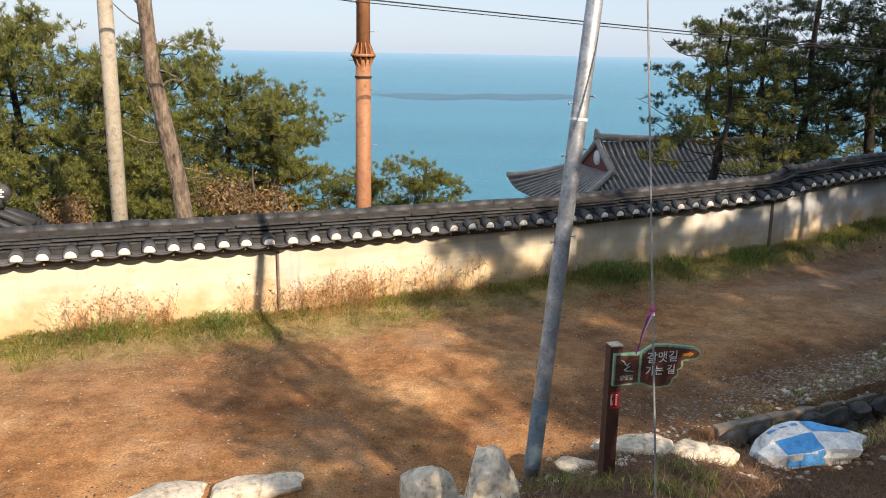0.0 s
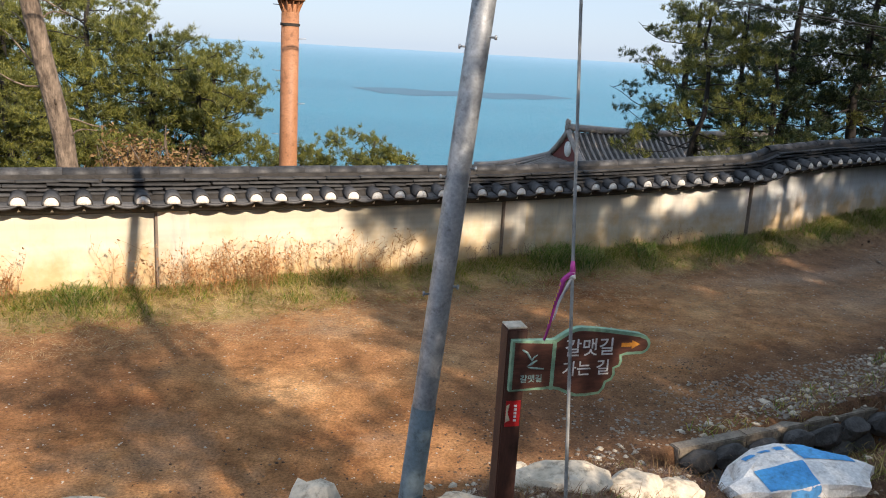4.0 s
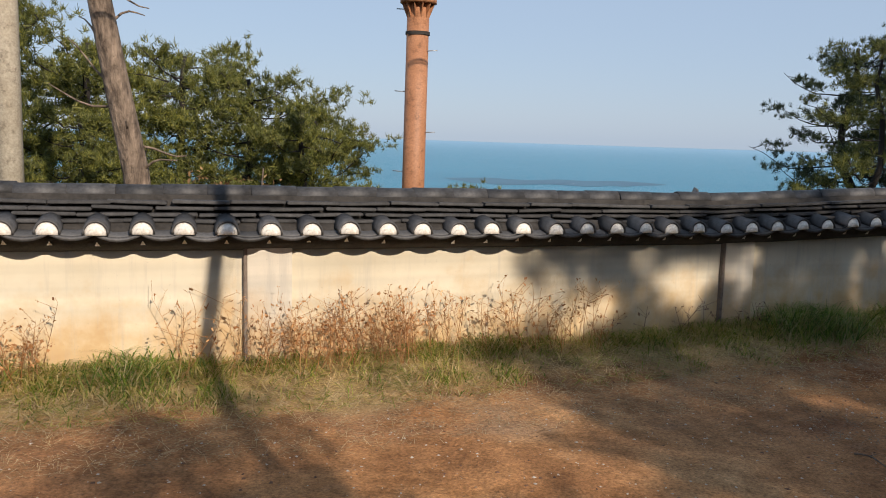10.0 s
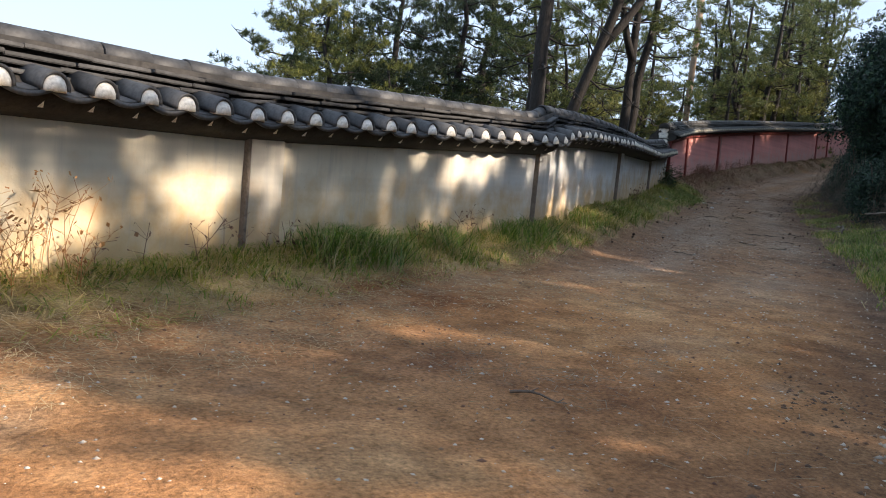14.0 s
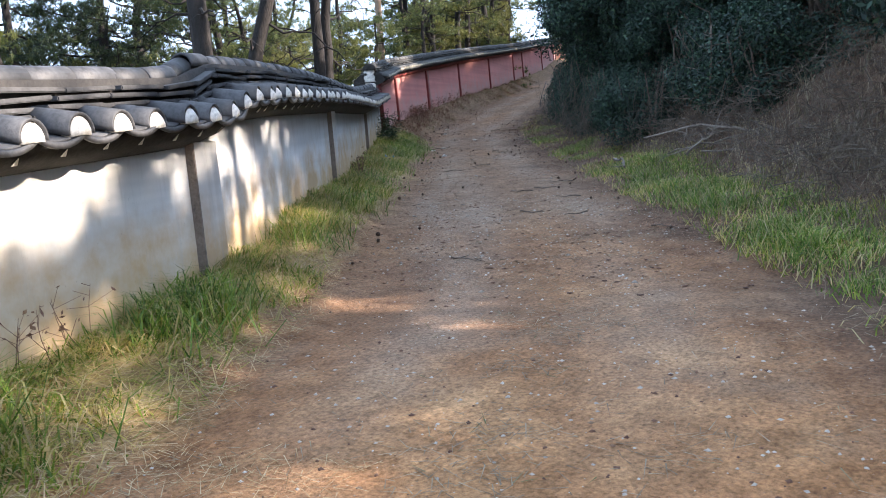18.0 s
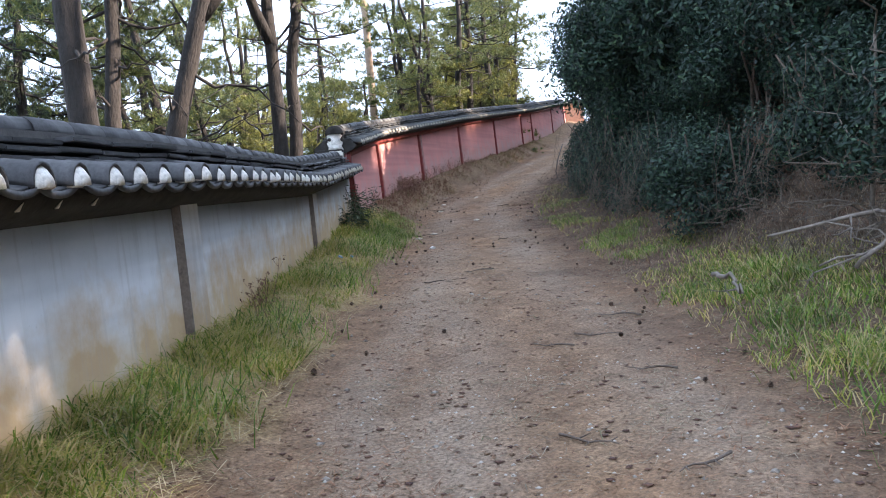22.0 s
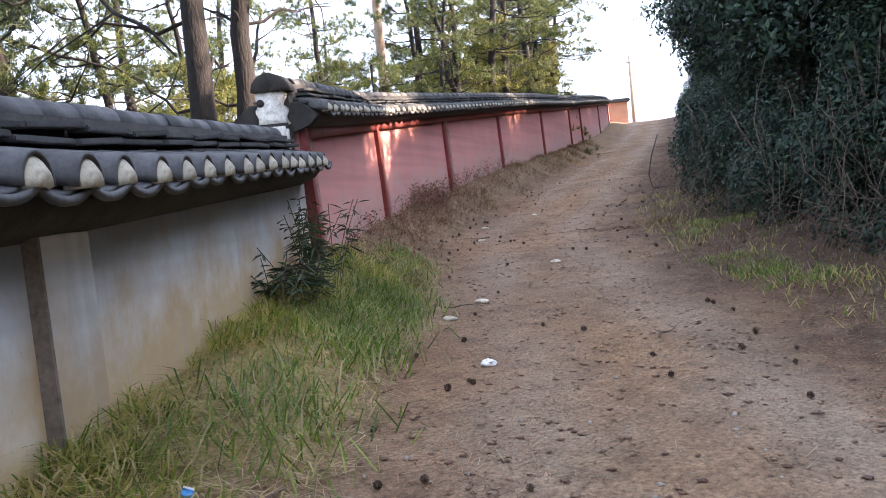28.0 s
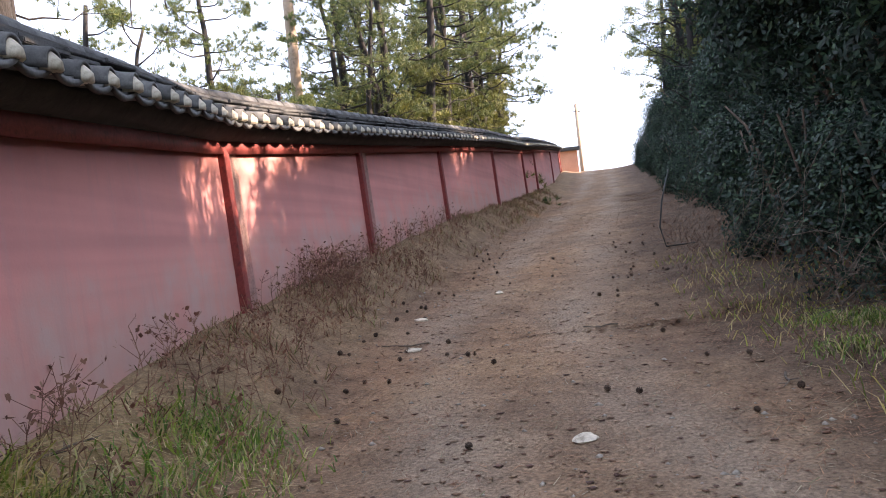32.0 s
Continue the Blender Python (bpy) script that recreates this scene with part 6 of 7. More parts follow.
def ridge_end():
    """The white-plastered ridge end of the red wall's coping, with its black cap tile."""
    m = wall_pose(S_END - 0.03, True)
    t = thing("ridge_end", "white lime-plastered ridge end under a black cap tile", "roof ornament", m)
    V, F = [], []
    prof = [(-0.17, 0.06), (-0.13, 0.14), (-0.18, 0.22), (-0.12, 0.28), (-0.17, 0.36), (-0.13, 0.42), (0.12, 0.42), (0.15, 0.36), (0.09, 0.28), (0.16, 0.22), (0.12, 0.14), (0.17, 0.06)]
    bm = bmesh.new()
    a = [bm.verts.new((-0.05, y - 0.2, z)) for y, z in prof]
    b = [bm.verts.new((0.16, y - 0.2, z)) for y, z in prof]
    bm.faces.new(a), bm.faces.new(b[::-1])
    for i in range(len(a)):
        bm.faces.new((a[i], b[i], b[(i + 1) % len(a)], a[(i + 1) % len(a)]))
    bmesh.ops.bevel(bm, geom=list(bm.edges), offset=0.012, segments=2, affect="EDGES")
    part("plaster", from_bm("plaster", bm, True), M_cap, t, "white lime plaster")
    V, F = arc_strip(0.185, 0, math.pi, 13, -0.10, 0.0, 0.30, 0.0, 0.17)
    part("cap_tile", smooth(mk("cap_tile", V[:, [1, 0, 2]] + [0, -0.2, 0.41], F[:, ::-1])), M_bed, t, "black cap tile")
    part("eye_hole", smooth(mk("eye_hole", *tube([(-0.062, -0.31, 0.30), (-0.03, -0.31, 0.30)], 0.04, 10))), M_bed, t)
    part("verge_slab", box_bm(-0.09, 0.045, -0.67, -0.03, -0.32, 0.085, 0.02), M_bed, t, "dark tile verge below the plaster")
    m2 = wall_pose(S_END - 0.12, False)
    t2 = thing("ridge_end", "small white plaster ridge end on the cream wall", "roof ornament", m2)
    part("plaster", box_bm(-0.06, 0.10, -0.36, -0.04, 0.33, 0.60, 0.03), M_cap, t2)


ridge_end()


def scatter(s0, s1, o0, o1, n, seed, edge=None):
    """Places on the ground in a strip along the wall."""
    rng = np.random.default_rng(seed)
    s = rng.uniform(s0, s1, n)
    x, y = np.interp(s, SS, WX), np.interp(s, SS, WY)
    tx, ty = np.interp(s, SS, TX), np.interp(s, SS, TY)
    o = rng.uniform(0, 1, n)
    lo = o0 if not callable(o0) else o0(s)
    hi = o1 if not callable(o1) else o1(s)
    o = lo + (hi - lo) * o
    px, py = x + ty * o, y - tx * o
    return rng, s, o, np.stack([px, py, surface(px, py)], 1)


def wr_of(s):
    return np.interp(s, LEN, ST[:, 5])


def lawn(name, V, F, mat, label, category="grass"):
    return solo(name, mk(name, V, F), mat, label, category, kind="stuff")


# green and straw-coloured verge grass under the cream wall, thicker by the wall
rng, s, o, P = scatter(S_A - 8, S_END + 1, 0.03, verge_width, 100000, 1)
o = o * 1.5 / verge_width(s)
patch = lumps(P[:, 0], P[:, 1], 0.55, 2.0) + 0.8 * lumps(P[:, 0], P[:, 1], 0.13, 4.0)
keep = (rng.uniform(0, 1, len(P)) < np.clip(0.5 - 0.42 * o + 0.75 * patch, 0.03, 1))
P, o, patch = P[keep], o[keep], patch[keep]
H = np.clip(0.19 - 0.08 * o + 0.10 * patch, 0.04, 0.36) * np.where(s[keep] < S_C, 0.75, 1.0) * rng.uniform(0.4, 1.3, len(P))
lawn("verge_grass", *blades(rng, P, H, 0.0055, 2.0, 1.4), M_grass, "mixed green and straw-coloured grass along the cream wall")
# longer grass lying over, green going to straw
rng, s, o, P = scatter(S_A - 8, S_END + 1, 0.05, verge_width, 52000, 68)
o = o * 1.4 / verge_width(s)
patch = lumps(P[:, 0], P[:, 1], 0.5, 3.0) + 0.5 * lumps(P[:, 0], P[:, 1], 0.18, 1.0)
keep = rng.uniform(0, 1, len(P)) < np.clip(0.95 - 0.55 * o + 0.4 * patch, 0, 1) * np.where(s < S_C, 1.0, 0.55)
P, o = P[keep], o[keep]
P[:, 2] += rng.uniform(0.01, 0.09, len(P)) * np.clip(1.3 - o, 0.1, 1)
lawn("lying_grass", *strokes(rng, P, rng.uniform(0.10, 0.34, len(P)), 0.0042, 0.3), M_grass, "long grass lying over in the verge, green going to straw")
# rank tussocks
pcs = []
for k, (ss, oo, n, h, r) in enumerate([(S_B + 1.1, 0.38, 1500, 0.46, 0.62), (S_B + 2.7, 0.3, 420, 0.42, 0.35), (S_B + 4.4, 0.4, 500, 0.38, 0.5), (S_C - 0.6, 0.4, 400, 0.40, 0.4), (S_A - 2.6, 0.3, 500, 0.38, 0.6), (S_A - 1.0, 0.35, 300, 0.36, 0.4), (S_C + 2.0, 0.4, 500, 0.34, 0.6), (S_C + 4.5, 0.45, 500, 0.32, 0.7), (S_D + 1.0, 0.5, 400, 0.3, 0.7), (S_E + 1.0, 0.7, 700, 0.28, 0.8), (S_E + 3.0, 0.9, 900, 0.27, 0.9), (S_E + 4.6, 1.0, 900, 0.24, 0.8), (S_E - 2.0, 0.7, 600, 0.27, 0.8), (S_END + 0.9, 0.95, 1100, 0.17, 0.7), (S_END + 2.2, 1.05, 900, 0.14, 0.7), (S_END - 0.4, 1.0, 1300, 0.2, 0.7), (S_END - 1.6, 0.9, 1200, 0.2, 0.8)]):
    x, y, tx, ty, f, e = along(ss)
    r_ = np.random.default_rng(300 + k)
    n = n if ss < S_C or ss > S_E + 2 else int(0.6 * n)
    u = np.clip(r_.normal(0, r * 0.5, n), -r, r)
    v = np.maximum(np.minimum(oo, 0.72 * float(verge_width(ss))) + r_.normal(0, 0.2, n), 0.04)
    px, py = x + tx * u + ty * v, y + ty * u - tx * v
    Pk = np.stack([px, py, surface(px, py)], 1)
    pcs.append(blades(r_, Pk, 0.85 * h * r_.uniform(0.4, 1.3, n), 0.0055, 1.8, 1.4))
M_rank = leafy("rank_green_grass", [(0.0, (0.05, 0.115, 0.016)), (0.4, (0.14, 0.245, 0.03)), (0.65, (0.27, 0.36, 0.06)), (0.8, (0.40, 0.36, 0.15)), (1.0, (0.52, 0.44, 0.26))], 0.5, 0.4)
M_fade = leafy("fading_grass", [(0.0, (0.09, 0.085, 0.03)), (0.4, (0.20, 0.155, 0.065)), (0.8, (0.34, 0.25, 0.13)), (1.0, (0.12, 0.20, 0.035))], 0.7, 0.2)
lawn("tussock_grass", *joined(pcs), M_rank, "rank green grass tussocks at the wall's foot")


def stalks(name, spans, n, h, mat, label, seed, bits=7):
    """Dry weeds: thin branching stems with small withered leaves and seed heads."""
    rng = np.random.default_rng(seed)
    pcs = []
    for _ in range(n):
        s0, s1, o0, o1 = spans[rng.integers(len(spans))]
        s_, o_ = rng.uniform(s0, s1), rng.uniform(o0, o1)
        x, y, tx, ty, f, e = along(s_, s_ > S_END)
        p = np.array([x + ty * o_, y - tx * o_, 0])
        p[2] = hz(p[0], p[1])
        H = h * rng.uniform(0.5, 1.2)
        d = np.array([rng.normal(0, 0.22), rng.normal(0, 0.22), 1.0])
        q = np.linspace(0, 1, 4)
        st = p + q[:, None] * d * H + np.stack([0.05 * np.sin(3 * q + s_), 0.05 * np.cos(2 * q), 0 * q], 1) * H
        pcs.append(tube(st, [0.0035, 0.003, 0.0025, 0.0015], 3, False))
        for b in range(bits):
            w = rng.uniform(0.25, 1.0)
            c = np.array([np.interp(w, q, st[:, z]) for z in range(3)])
            e_ = c + np.array([rng.normal(0, 0.10), rng.normal(0, 0.10), rng.uniform(0.02, 0.16)]) * (H / 0.5) ** 0.5
            pcs.append(tube(np.stack([c, e_]), [0.0022, 0.0014], 3, False))
            for g in range(2):
                c2 = e_ + rng.normal(0, 0.012, 3)
                a, b2 = rng.normal(0, 0.010, 3), rng.normal(0, 0.007, 3)
                pcs.append((np.array([c2 - a, c2 + b2, c2 + a, c2 - b2]), np.array([[0, 1, 2], [0, 2, 3]])))
    return lawn(name, *joined(pcs), mat, label, "weeds")


stalks("dry_weeds", [(S_A - 3.4, S_A - 1.7, 0.1, 0.5), (S_A - 0.6, S_A + 1.8, 0.08, 0.55), (S_A + 1.4, S_A + 3.9, 0.08, 0.5), (S_A + 0.2, S_A + 1.6, 0.08, 0.5)], 210, 0.60, M_weed, "rust-brown dry weeds with seed heads under the cream wall", 41)
stalks("dry_weeds", [(S_B - 1.6, S_B + 0.6, 0.1, 0.3), (S_B + 2.2, S_B + 4.0, 0.1, 0.35), (S_D + 0.9, S_D + 1.9, 0.25, 0.5)], 34, 0.36, M_weed2, "dark dead weed stalks against the wall", 42, 4)
stalks("dead_weeds", [(S_END + 0.5, S_R[0] + 2, 0.1, 0.9), (S_R[0], S_R[1], 0.1, 1.0), (S_R[1] - 1, S_R[2], 0.1, 0.8), (S_R[0] + 1.5, S_R[0] + 3.0, 0.1, 0.6)], 300, 0.36, M_weed3, "red-brown withered weeds under the red wall", 43, 7)
rng, s, o, P = scatter(S_END, S_R[5], 0.08, 1.15, 24000, 2)
clump = lumps(P[:, 0], P[:, 1], 0.6, 1.0) + 0.6 * lumps(P[:, 0], P[:, 1], 0.22, 4.0)
keep = rng.uniform(0, 1, len(P)) < np.clip(0.62 - 0.5 * o + 0.5 * clump, 0, 1)
P, clump = P[keep], clump[keep]
tan = rng.uniform(0, 1, len(P)) < 0.5
hh = np.clip(0.13 + 0.07 * clump, 0.03, 0.26) * rng.uniform(0.4, 1.4, len(P))
lawn("dry_grass", *blades(rng, P[tan], hh[tan], 0.0045, 1.9, 1.4), M_weed3, "red-brown dry grass along the red wall")
lawn("dry_grass", *blades(rng, P[~tan], hh[~tan], 0.0045, 2.1, 1.6), M_fade, "fading olive-brown grass along the red wall")
# straw lying in the verge, and rust-brown needles drifted to the lane's edges
rng, s, o, P = scatter(S_A - 6, S_END + 2, 0.1, lambda s_: 1.15 * verge_width(s_), 20000, 61)
P[:, 2] += rng.uniform(0.006, 0.06, len(P)) * (o < 1.2) + 0.005
lawn("straw", *strokes(rng, P, rng.uniform(0.08, 0.28, len(P)), 0.0026, 0.2), M_straw, "flattened straw in the verge", "litter")
rng, s, o, P = scatter(S_C, S_R[4], 0.7, lambda s_: wr_of(s_) + 0.9, 170000, 62)
edge = np.exp(-((o - 1.5) / 0.45) ** 2) + 1.2 * np.exp(-((o - wr_of(s) - 0.1) / 0.7) ** 2) + 0.16
P = P[rng.uniform(0, 1, len(P)) < edge * (0.55 + 0.5 * lumps(P[:, 0], P[:, 1], 0.5, 3.0))]
P[:, 2] += 0.006
lawn("needle_litter", *strokes(rng, P, rng.uniform(0.05, 0.15, len(P)), 0.003, 0.08), M_rustneedle, "rust-brown needles drifted along the lane's edges", "litter")
# dry brush on the slope below the shrubs
M_brush = leafy("grey_brown_brush", [(0.0, (0.09, 0.062, 0.048)), (0.5, (0.19, 0.145, 0.105)), (1.0, (0.34, 0.28, 0.20))], 0.85, 0.15)
rng, s, o, P = scatter(S_C + 1, S_E, lambda s_: wr_of(s_) + 1.3, lambda s_: wr_of(s_) + 3.8, 7000, 63)
lawn("dry_brush", *blades(rng, P, 0.26 * rng.uniform(0.3, 1.4, len(P)), 0.0035, 1.9, 1.0), M_brush, "dry grey-brown brush on the slope", "grass")
rng, s, o, P = scatter(S_C - 2.5, S_D + 1.0, lambda s_: wr_of(s_) + 1.7, lambda s_: wr_of(s_) + 5.5, 15000, 66)
cl = lumps(P[:, 0], P[:, 1], 0.45, 2.0) + 0.5 * lumps(P[:, 0], P[:, 1], 0.17, 5.0)
keep = rng.uniform(0, 1, len(P)) < np.clip(0.45 + 0.6 * cl, 0, 1) * (1 - 0.7 * step(S_C + 3.5, S_D + 1.0, s))
P, cl = P[keep], cl[keep]
M_paledry = leafy("pale_drooping_dry_grass", [(0.0, (0.16, 0.125, 0.085)), (0.5, (0.28, 0.23, 0.16)), (0.85, (0.40, 0.335, 0.24)), (1.0, (0.10, 0.13, 0.04))], 0.8, 0.2)
lawn("dry_slope_grass", *blades(rng, P, np.clip(0.42 + 0.2 * cl, 0.2, 0.8) * rng.uniform(0.5, 1.2, len(P)), 0.0055, 1.3, 2.6), M_paledry, "pale drooping dry grass on the open slope", "grass")
# the right-hand verge
rng, s, o, P = scatter(S_B - 1.5, S_R[1], lambda s_: wr_of(s_) + 0.05, lambda s_: wr_of(s_) + 1.9, 30000, 3)
patch = lumps(P[:, 0], P[:, 1], 0.7, 6.0) + 0.5 * lumps(P[:, 0], P[:, 1], 0.25, 1.0)
fade = 1 - 0.8 * step(S_D + 2.5, S_E + 2.5, s)
keep = rng.uniform(0, 1, len(P)) < np.clip((0.35 + 0.55 * patch + 0.25 * np.clip(o - wr_of(s), 0, 1)) * fade, 0, 1)
P, patch = P[keep], patch[keep]
lawn("verge_grass", *blades(rng, P, np.clip(0.11 + 0.06 * patch, 0.03, 0.2) * rng.uniform(0.4, 1.4, len(P)), 0.005, 1.9, 1.3), M_grass, "low green and straw grass on the far verge")
pcs = []
rt = random.Random(31)
for k in range(78):
    ss = rt.uniform(S_C - 2.5, S_D + 2.5) if k < 54 else (rt.uniform(S_D + 2.5, S_E + 2.5) if k < 70 else rt.uniform(S_E + 2.5, S_R[0]))
    x, y = off_wall(ss, wr_of(ss) + 0.4 + rt.uniform(0.0, 1.0) ** 1.3 * 1.1)
    r_, n = np.random.default_rng(900 + k), rt.randint(160, 380)
    px, py = x + r_.normal(0, 0.2, n), y + r_.normal(0, 0.18, n)
    pcs.append(blades(r_, np.stack([px, py, surface(px, py)], 1), rt.uniform(0.09, 0.24) * (1.0 if k < 54 else 0.55) * r_.uniform(0.4, 1.4, n), 0.0048, 1.7, 1.5))
lawn("verge_tufts", *joined(pcs), M_rank, "fresh green grass tufts on the far verge")
rng, s, o, P = scatter(S_C, S_R[2], lambda s_: wr_of(s_) + 0.3, lambda s_: wr_of(s_) + 2.6, 15000, 4)
P = P[rng.uniform(0, 1, len(P)) < 0.5]
lawn("dead_grass", *blades(rng, P, 0.13 * rng.uniform(0.3, 1.6, len(P)), 0.004, 2.4, 1.5), M_weed2, "matted dead grass below the shrubs")
rng, s, o, P = scatter(S_B, S_R[1], lambda s_: wr_of(s_) - 0.1, lambda s_: wr_of(s_) + 2.2, 13000, 67)
P = P[rng.uniform(0, 1, len(P)) < 1 - 0.85 * step(S_E + 0.5, S_END, s)]
P[:, 2] += rng.uniform(0.005, 0.05, len(P))
P = P[rng.uniform(0, 1, len(P)) < 0.55 + 0.5 * lumps(P[:, 0], P[:, 1], 0.5, 7.0)]
lawn("straw", *strokes(rng, P, rng.uniform(0.08, 0.32, len(P)), 0.0026, 0.25), M_paledry, "pale straw lying over the far verge", "litter")
# dry twiggy tangle hanging below the shrubs
rng = np.random.default_rng(77)
pcs = []
for k in range(190):
    s_ = rng.uniform(S_C + 3, S_R[2])
    f1 = np.interp(s_, [S_C + 3.5, S_D, S_E, S_END], [8.0, 6.5, 5.5, 5.0])
    x, y = off_wall(s_, f1 + rng.uniform(-0.1, 0.8))
    z = hz(x, y)
    H = rng.uniform(0.2, 1.5)
    q = np.linspace(0, 1, 5)
    x2, y2 = off_wall(s_ + rng.uniform(-0.4, 0.4), f1 - 0.45)
    st = np.stack([x + (x2 - x) * q ** 2, y + (y2 - y) * q ** 2, z + H * (1 - q ** 1.6) - 0.05], 1) + np.cumsum(rng.normal(0, 0.09, (5, 3)), 0)
    pcs.append(tube(st, np.array([0.0040, 0.0036, 0.003, 0.0024, 0.0016]) * rng.uniform(0.4, 1.2), 3, False))
lawn("hanging_vines", *joined(pcs), M_twig, "dry brown vines hanging from the shrubs", "vines")
# long thin vines down the face of the shrubs
pcs = []
for k in range(150):
    s_ = rng.choice([S_D + 3.4, S_E + 0.6, S_E + 2.2, S_E + 3.4, S_END - 0.8]) + rng.normal(0, 0.3)
    f1 = np.interp(s_, [S_C + 3.5, S_D, S_E, S_END], [9.0, 7.3, 6.1, 5.6])
    x, y = off_wall(s_, f1 - rng.uniform(0.55, 1.15))
    z, H = hz(x, y), rng.uniform(0.6, 2.1)
    q = np.linspace(0, 1, 6)
    st = np.stack([x + 0 * q, y + 0 * q, z + H * (1 - q)], 1) + np.cumsum(rng.normal(0, 0.12, (6, 3)) * [1, 1, 0.3], 0)
    pcs.append(tube(st, np.linspace(0.004, 0.0015, 6) * rng.uniform(0.5, 1.2), 3, False))
lawn("hanging_vines", *joined(pcs), M_vine, "thin pale vines down the face of the shrubs", "vines")
# twigs dropped on the lane
rg = random.Random(55)
TWIG_SPOTS = [(11.5, 17.92, 0.36, 270), (16.1, 24.9, 0.34, 40), (2.58, 10.9, 0.32, 305), (15.0, 24.4, 0.30, 310), (20.7, 30.0, 0.4, 20)]
for k in range(14):
    s_ = rg.uniform(S_C, S_R[1])
    TWIG_SPOTS.append((*off_wall(s_, rg.uniform(1.3, float(wr_of(s_)))), rg.uniform(0.25, 0.5), rg.uniform(0, 360)))
for k, (x, y, L, rz) in enumerate(TWIG_SPOTS):
    q = np.linspace(-0.5, 0.5, 7)
    r_ = np.random.default_rng(700 + k)
    main = np.stack([L * q, 0.05 * L * np.sin(5 * q + k), 0.012 + 0.02 * np.abs(np.sin(4 * q + k))], 1)
    pcs = [tube(main, np.linspace(0.009, 0.003, 7), 6)]
    for b in (2, 3, 5):
        e_ = main[b] + [0.12 * L * r_.uniform(0.3, 1.5), 0.25 * L * r_.choice([-1, 1]) * r_.uniform(0.4, 1), 0.012]
        pcs.append(tube(np.stack([main[b], (main[b] + e_) / 2, e_]), [0.005, 0.0035, 0.002], 5))
    solo("twig", smooth(mk("twig", *joined(pcs))), M_twig, "short forked twig lying on the lane", "twig", "twigs on the lane", "", pose(x, y, hz(x, y), 0, 0, rz))
# bleached boughs lying on the brush below the slope, and smaller ones further on


def fallen_bough(pts, r0, seed, forks):
    """A long bare bough along pts, with crooked side branches; its origin lies at its thick end."""
    r_ = np.random.default_rng(seed)
    P = np.array(pts, float)
    u = np.linspace(0, 1, 12)
    uk = np.linspace(0, 1, len(P))
    main = np.stack([np.interp(u, uk, P[:, q]) for q in range(3)], 1)
    main[1:-1] += r_.normal(0, 0.022, (10, 3))
    main -= P[0]
    L = np.linalg.norm(P[-1] - P[0])
    pcs = [tube(main, r0 * (1 - 0.72 * u) + 0.004, 7)]
    for b in range(forks):
        i = int(r_.integers(2, 10))
        d = (main[-1] - main[0]) / L * r_.uniform(0.1, 0.5) + np.array([r_.normal(0, 0.25), r_.normal(0, 0.25), r_.uniform(-0.25, 0.35)])
        e_ = main[i] + d * r_.uniform(0.5, 1.0) * L * 0.55
        md = (main[i] + e_) / 2 + r_.normal(0, 0.06, 3)
        pcs.append(tube(np.stack([main[i], md, e_]), np.array([0.5, 0.36, 0.14]) * r0, 5))
        for c in range(2):
            f_ = md + d * r_.uniform(0.15, 0.35) * L * 0.6 + r_.normal(0, 0.12, 3)
            pcs.append(tube(np.stack([md, (md + f_) / 2 + r_.normal(0, 0.03, 3), f_]), np.array([0.26, 0.2, 0.08]) * r0, 4))
    solo("fallen_branch", smooth(mk("fallen_branch", *joined(pcs))), M_bleach, "bleached bare bough lying on the brush heap", "branch", "fallen branches", "", Matrix.Translation(P[0]))


M_bleach = simple("bleached_dead_wood", (0.13, 0.105, 0.085), (0.26, 0.22, 0.18), 7.0, 0.9, 0.4, 0.006, fine=30.0)
fallen_bough([(15.87, 15.7, 1.45), (15.70, 16.85, 1.36), (15.51, 17.75, 1.46), (15.17, 18.45, 1.30)], 0.030, 501, 5)
fallen_bough([(15.69, 15.6, 1.50), (15.66, 16.3, 1.36), (15.55, 17.0, 1.20)], 0.034, 502, 4)
fallen_bough([(15.56, 15.3, 1.32), (15.49, 16.0, 1.18), (15.39, 16.55, 1.10), (15.2, 17.5, 1.08)], 0.030, 503, 5)
fallen_bough([(15.22, 17.75, 1.02), (15.3, 17.5, 1.25), (15.42, 17.25, 1.47)], 0.018, 504, 3)
fallen_bough([(15.9, 16.2, 1.5), (15.6, 17.2, 1.25), (15.1, 18.0, 1.05)], 0.018, 505, 4)
fallen_bough([(15.0, 18.9, 0.98), (14.8, 18.6, 0.95), (14.5, 18.4, 0.90)], 0.020, 506, 1)


